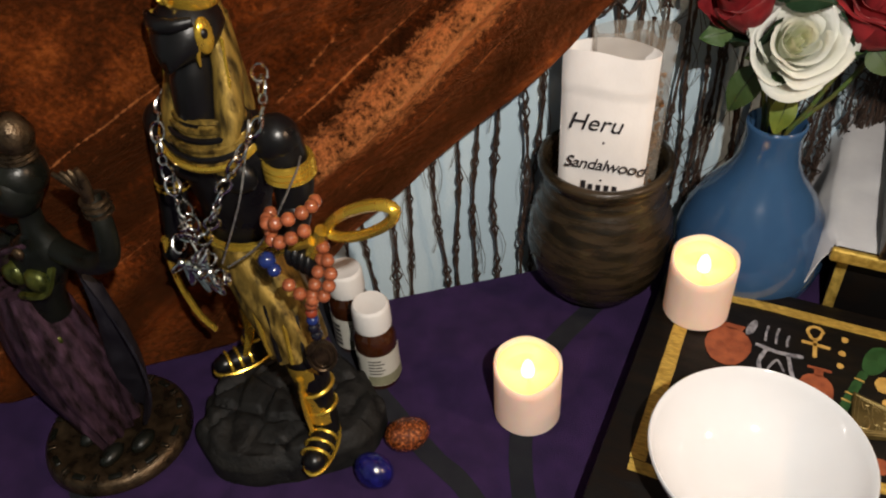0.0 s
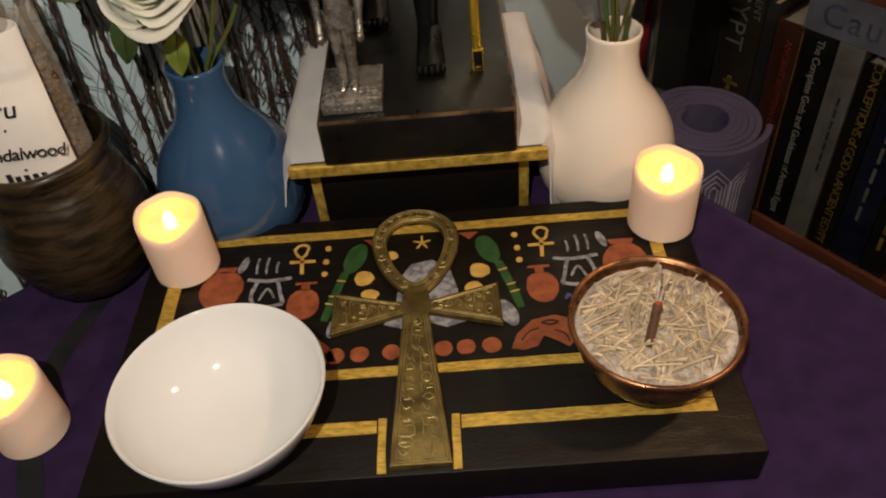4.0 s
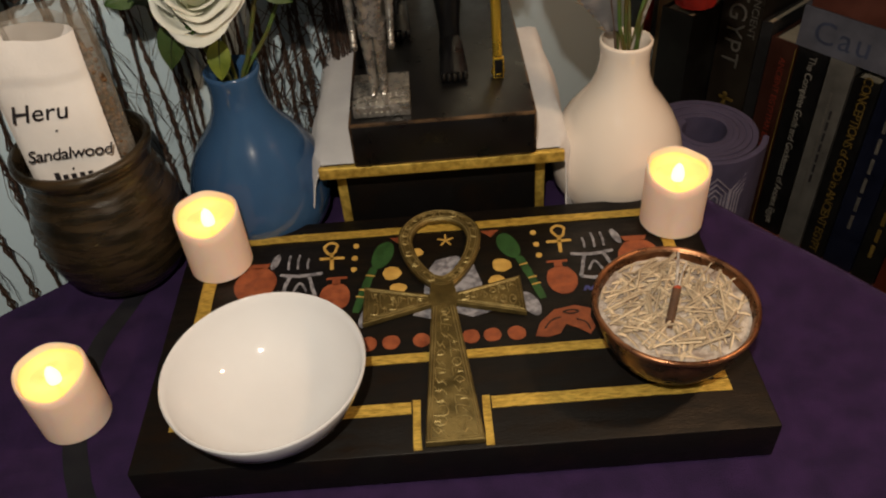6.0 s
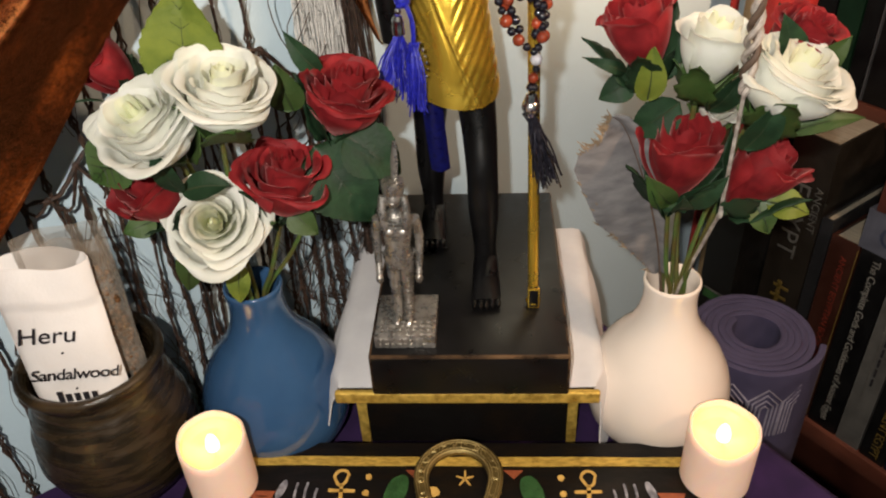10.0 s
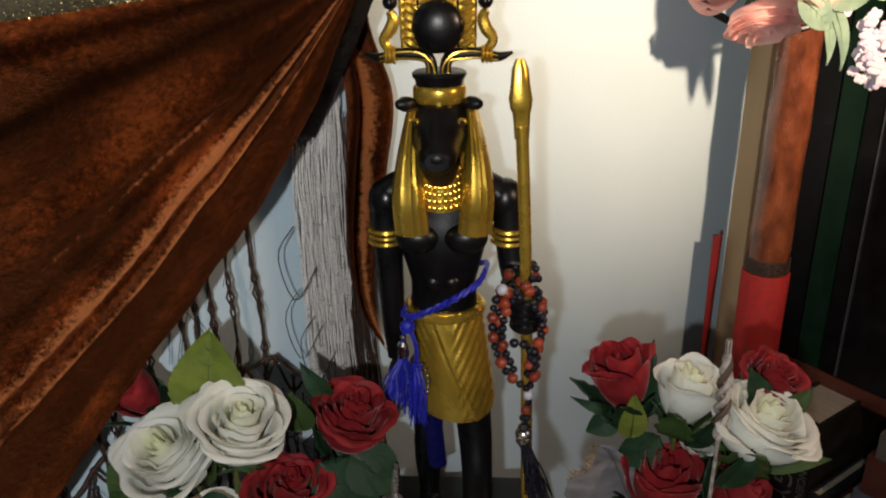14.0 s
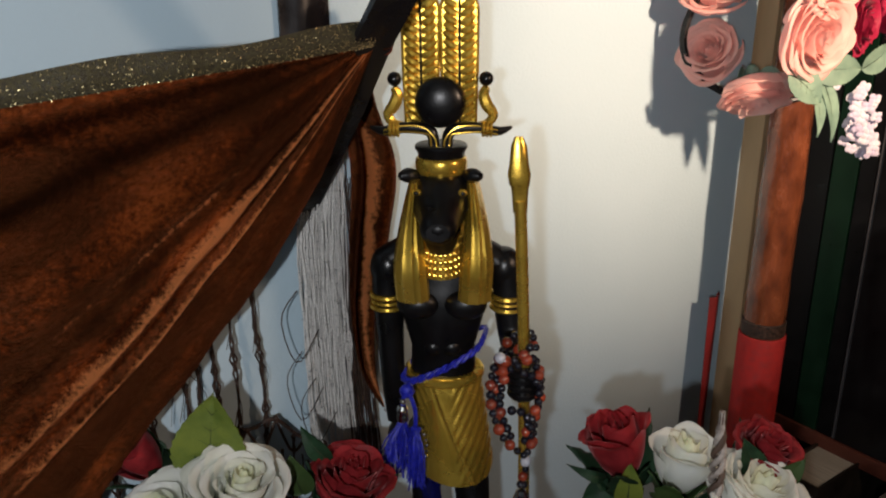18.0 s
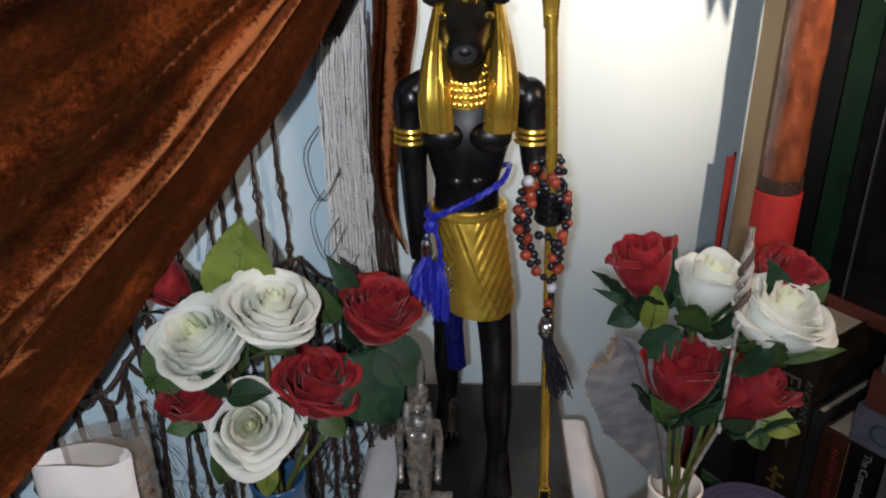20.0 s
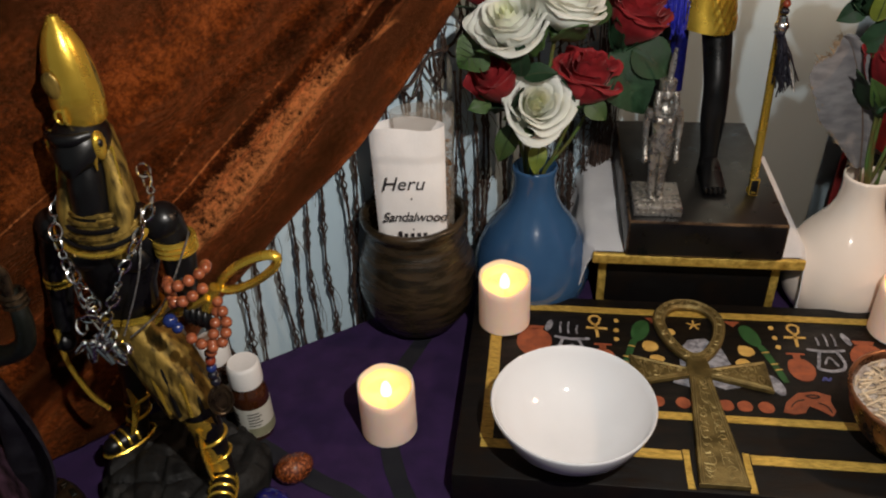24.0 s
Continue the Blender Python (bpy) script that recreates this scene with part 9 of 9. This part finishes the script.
for k, (col, lab) in enumerate((((0.02, 0.02, 0.022), "black hardback book further along the shelf"), ((0.06, 0.04, 0.03), "brown hardback book further along the shelf"), ((0.03, 0.035, 0.05), "blue-grey hardback book further along the shelf"), ((0.10, 0.09, 0.08), "grey paperback book further along the shelf"))):
    book(0.3358 + 0.030 * k, 0.3650 + 0.030 * k, -0.0165, col, lab, 0.16)
book(0.1665, 0.4000, 0.0225, (0.18, 0.19, 0.25), "thick book with a pale blue-grey spine lying on the row", 0.15, low=-0.0160, titles=(("Cau", 0.0300, COVER_PRINT, 0.0400, 0.0180, 1.15),), lying=True)
book(0.1720, 0.3900, 0.0600, (0.16, 0.050, 0.035), "reddish brown book lying on top of the pale one", 0.15, low=0.0230, lying=True)
book(0.1780, 0.3800, 0.0850, (0.20, 0.17, 0.15), "pale book lying at the top of the pile", 0.14, low=0.0605, lying=True)
UP = SHELF_Z + 0.3005
for d0, d1, top, col, lab in ((0.0140, 0.0590, 0.62, (0.008, 0.008, 0.009), "tall black portfolio on the upper shelf"), (0.0600, 0.0830, 0.55, (0.010, 0.050, 0.022), "tall dark green portfolio on the upper shelf"), (0.0840, 0.0985, 0.58, (0.009, 0.009, 0.010), "tall black folder on the upper shelf"),
                              (0.0990, 0.1010, 0.50, (0.16, 0.16, 0.17), "thin grey card folder on the upper shelf"), (0.1020, 0.1500, 0.56, (0.010, 0.009, 0.010), "tall black box file on the upper shelf"), (0.1510, 0.2100, 0.52, (0.014, 0.012, 0.012), "broad black box file on the upper shelf"), (0.2120, 0.2900, 0.54, (0.012, 0.011, 0.013), "broad dark box file on the upper shelf")):
    book(d0, d1, top, col, lab, 0.19, u=0.668, low=UP)


def yoga_mat():
    t = thing("yoga_mat", Matrix.Translation((0.2350, 0.2180, FLOOR_Z)), "rolled lilac foam yoga mat standing on its end", "mat")
    H = -0.060 - FLOOR_Z

    b = bmesh.new()
    rows = []
    n = 260
    for i in range(n + 1):
        f = i / n
        a = f * 2 * math.pi * 5.6 + 2.2
        r = 0.0200 + 0.0305 * f + 0.0030 * max(0.0, (f - 0.93) / 0.07) ** 2
        q = Vector((math.cos(a), math.sin(a), 0))
        w = 0.00258
        zt = H + 0.0015 * noise.noise((a * 0.7, 1, 2))
        rows.append([q * (r - w), q * (r - w) + Vector((0, 0, zt - 0.001)), q * r + Vector((0, 0, zt)), q * (r + w) + Vector((0, 0, zt - 0.001)), q * (r + w)])
    skin(b, rows, True, True)
    part("rolled_foam", b, YOGA, t, smooth=50)
    b = bmesh.new()
    for k in range(5):
        a0 = radians(-150 + 30 * k)
        for j in range(4):
            s = 0.006 + 0.006 * j
            pts = [Vector((0.0532 * math.cos(a0 + dx / 0.053), 0.0532 * math.sin(a0 + dx / 0.053), H - 0.040 + dz)) for dx, dz in ((-s * 0.55, -0.03), (-s * 0.55, s * 0.4), (0, s), (s * 0.55, s * 0.4), (s * 0.55, -0.03))]
            tube(b, pts, 0.0009, 4)
    part("printed_pattern", b, YOGA_PRINT, t, "pale interlaced pattern printed on the mat")


yoga_mat()


# ---- posts by the wall and the flower crown ----
CANE_TOP = 1.235 + FLOOR_Z


def posts():
    b = bmesh.new()
    box(b, (-0.0075, -0.0095, 0), (0.0075, 0.0095, 1.30), 0.0008)
    whole("wooden_lath", b, POST_WOOD, wall_pose(0.5860, 0.0385, FLOOR_Z), "pale wooden lath leaning upright against the wall", "lath")
    t = thing("wrapped_cane", wall_pose(0.5790, 0.0700, 0.0), "thick copper-brown cane wound at its foot with red cord", "cane")
    b = bmesh.new()
    prof = []
    for k in range(33):
        z = CANE_TOP * k / 32
        r = 0.0162 + 0.0009 * math.cos((z - 0.035) * 2 * math.pi / 0.19) ** 8
        prof.append((r, z))
    lathe(b, [(0.0001, 0)] + prof + [(0.0130, CANE_TOP + 0.0020), (0.0001, CANE_TOP + 0.0025)], 28, wob=0.03)
    part("cane", b, BAMBOO, t, smooth=60)
    b = bmesh.new()
    pts = []
    for i in range(110 * 12):
        a = 2 * math.pi * i / 12
        pts.append((0.0183 * math.cos(a), 0.0183 * math.sin(a), 0.0012 + 0.1950 * i / (110 * 12)))
    tube(b, pts, 0.00115, 5)
    part("cord_wrapping", b, RED_CORD, t, "tight red cord wrapping")
    b = bmesh.new()
    lathe(b, [(0.0168, 0.1965), (0.0180, 0.1975), (0.0180, 0.2085), (0.0168, 0.2095)], 28)
    part("tape_band", b, STRAND, t, "dull brown tape band")

    def fold(u, v):
        return by_wall(0.5680 - 0.010 * v + 0.016 * u * (1 - 0.3 * v), 0.022 + 0.003 * math.sin(u * 5 + v * 3) + 0.004 * v, 0.215 - 0.40 * v)
    b = bmesh.new()
    sheet(b, fold, 8, 30, thick=0.0015)
    whole("red_cloth", b, RED_CLOTH, Matrix.Identity(4), "red folded cloth hanging behind the lath", "cloth", smooth=70)


posts()


def flower_crown():
    t = thing("flower_crown", Matrix.Identity(4), "crown of pink and cerise silk peonies on black wire", "flower crown")
    c = (0.5420, 0.0710, 0.4470)
    b = bmesh.new()
    for k in range(2):
        tube(b, [by_wall(c[0] + 0.048 * math.cos(a), c[1] + 0.043 * math.cos(a) + 0.002 * k + 0.003 * math.sin(3 * a), c[2] + 0.052 * math.sin(a) + 0.001 * k) for a in (2 * math.pi * i / 50 for i in range(50))], 0.0021, 7, closed=True)
    tube(b, curve_points([by_wall(0.5050, 0.070, 0.398), by_wall(0.5150, 0.080, 0.408), by_wall(0.5250, 0.085, 0.420)], 10), 0.0014, 6)
    tube(b, curve_points([by_wall(0.5790, 0.106, 0.470), by_wall(0.5790, 0.090, 0.530), by_wall(0.5790, 0.070, 0.5395), by_wall(0.5790, 0.050, 0.530), by_wall(0.5790, 0.048, 0.500)], 16), 0.0014, 6)
    part("wire_ring", b, BLACK_STEEL, t, "black wound wire ring")

    def bloom(kind, u, d, h, axis, size, turn):
        petals, calyx, sep = KINDS[kind]
        ax = (ALONG * axis[0] + OUTWARD * axis[1] + Vector((0, 0, axis[2]))).normalized()
        m = facing(by_wall(u, d, h) - ax * 0.012 * size, ax, turn, size)
        e = new("bloom")
        e.empty_display_size = 0.01
        e.parent = t
        tagged(e, "salmon pink silk peony" if kind == "pink" else "cerise silk peony")
        for me, a in petals:
            shared("petal", me, e, m @ pose(0, 0, 0, 0, 0, a))
        shared("calyx", calyx, e, m)

    for kind, u, d, h, axis, size, turn in (("pink", 0.5100, 0.040, 0.4738, (-0.5, 0.35, 0.8), 0.98, 10), ("pink", 0.5125, 0.040, 0.4305, (-0.9, 0.2, 0.35), 0.92, 60), ("pink", 0.5100, 0.083, 0.4080, (-0.2, 0.45, -0.85), 1.0, 100), ("pink", 0.5270, 0.075, 0.5050, (-0.4, 0.6, 0.8), 1.05, 140),
                                            ("pink", 0.5160, 0.118, 0.4870, (0, 1, 0.2), 1.12, 30), ("pink", 0.5120, 0.118, 0.4480, (-0.1, 1, -0.1), 1.16, 80), ("cerise", 0.5530, 0.116, 0.4930, (0.1, 1, 0.3), 0.80, 20), ("cerise", 0.5700, 0.116, 0.4530, (0.2, 1, 0), 0.86, 70), ("cerise", 0.5950, 0.116, 0.5020, (0.3, 0.9, 0.3), 1.1, 50), ("cerise", 0.6100, 0.114, 0.4660, (0.5, 0.9, 0), 1.0, 90)):
        bloom(kind, u, d, h, axis, size, turn)
    for bu, bd, bh, tu, td, th, w in ((0.495, 0.115, 0.425, 0.520, 0.125, 0.403, 0.022), (0.520, 0.115, 0.425, 0.565, 0.125, 0.423, 0.020), (0.510, 0.070, 0.422, 0.492, 0.075, 0.405, 0.012), (0.585, 0.115, 0.420, 0.605, 0.125, 0.440, 0.020), (0.515, 0.080, 0.420, 0.530, 0.090, 0.410, 0.014), (0.530, 0.117, 0.420, 0.541, 0.125, 0.374, 0.013), (0.522, 0.116, 0.418, 0.521, 0.126, 0.380, 0.013)):
        add_leaf(t, by_wall(bu, bd, bh), by_wall(tu, td, th), w, LEAF_SAGE, OUTWARD, 0.10)
    rnd = random.Random(12)
    b = bmesh.new()
    for k in range(70):
        f = rnd.random()
        p = by_wall(0.575 + 0.035 * f + rnd.gauss(0, 0.006), 0.118 + rnd.gauss(0, 0.004), 0.405 - 0.045 * f + rnd.gauss(0, 0.006))
        for j in range(4):
            a = j * 1.57 + rnd.random()
            ball(b, p + Vector((0.0024 * math.cos(a), 0.0006, 0.0024 * math.sin(a))), (0.0023, 0.0009, 0.0023), 6)
    tagged(part("lilac_blossom", b, LILAC, t, "white and mauve lilac florets"), kind="stuff")


flower_crown()
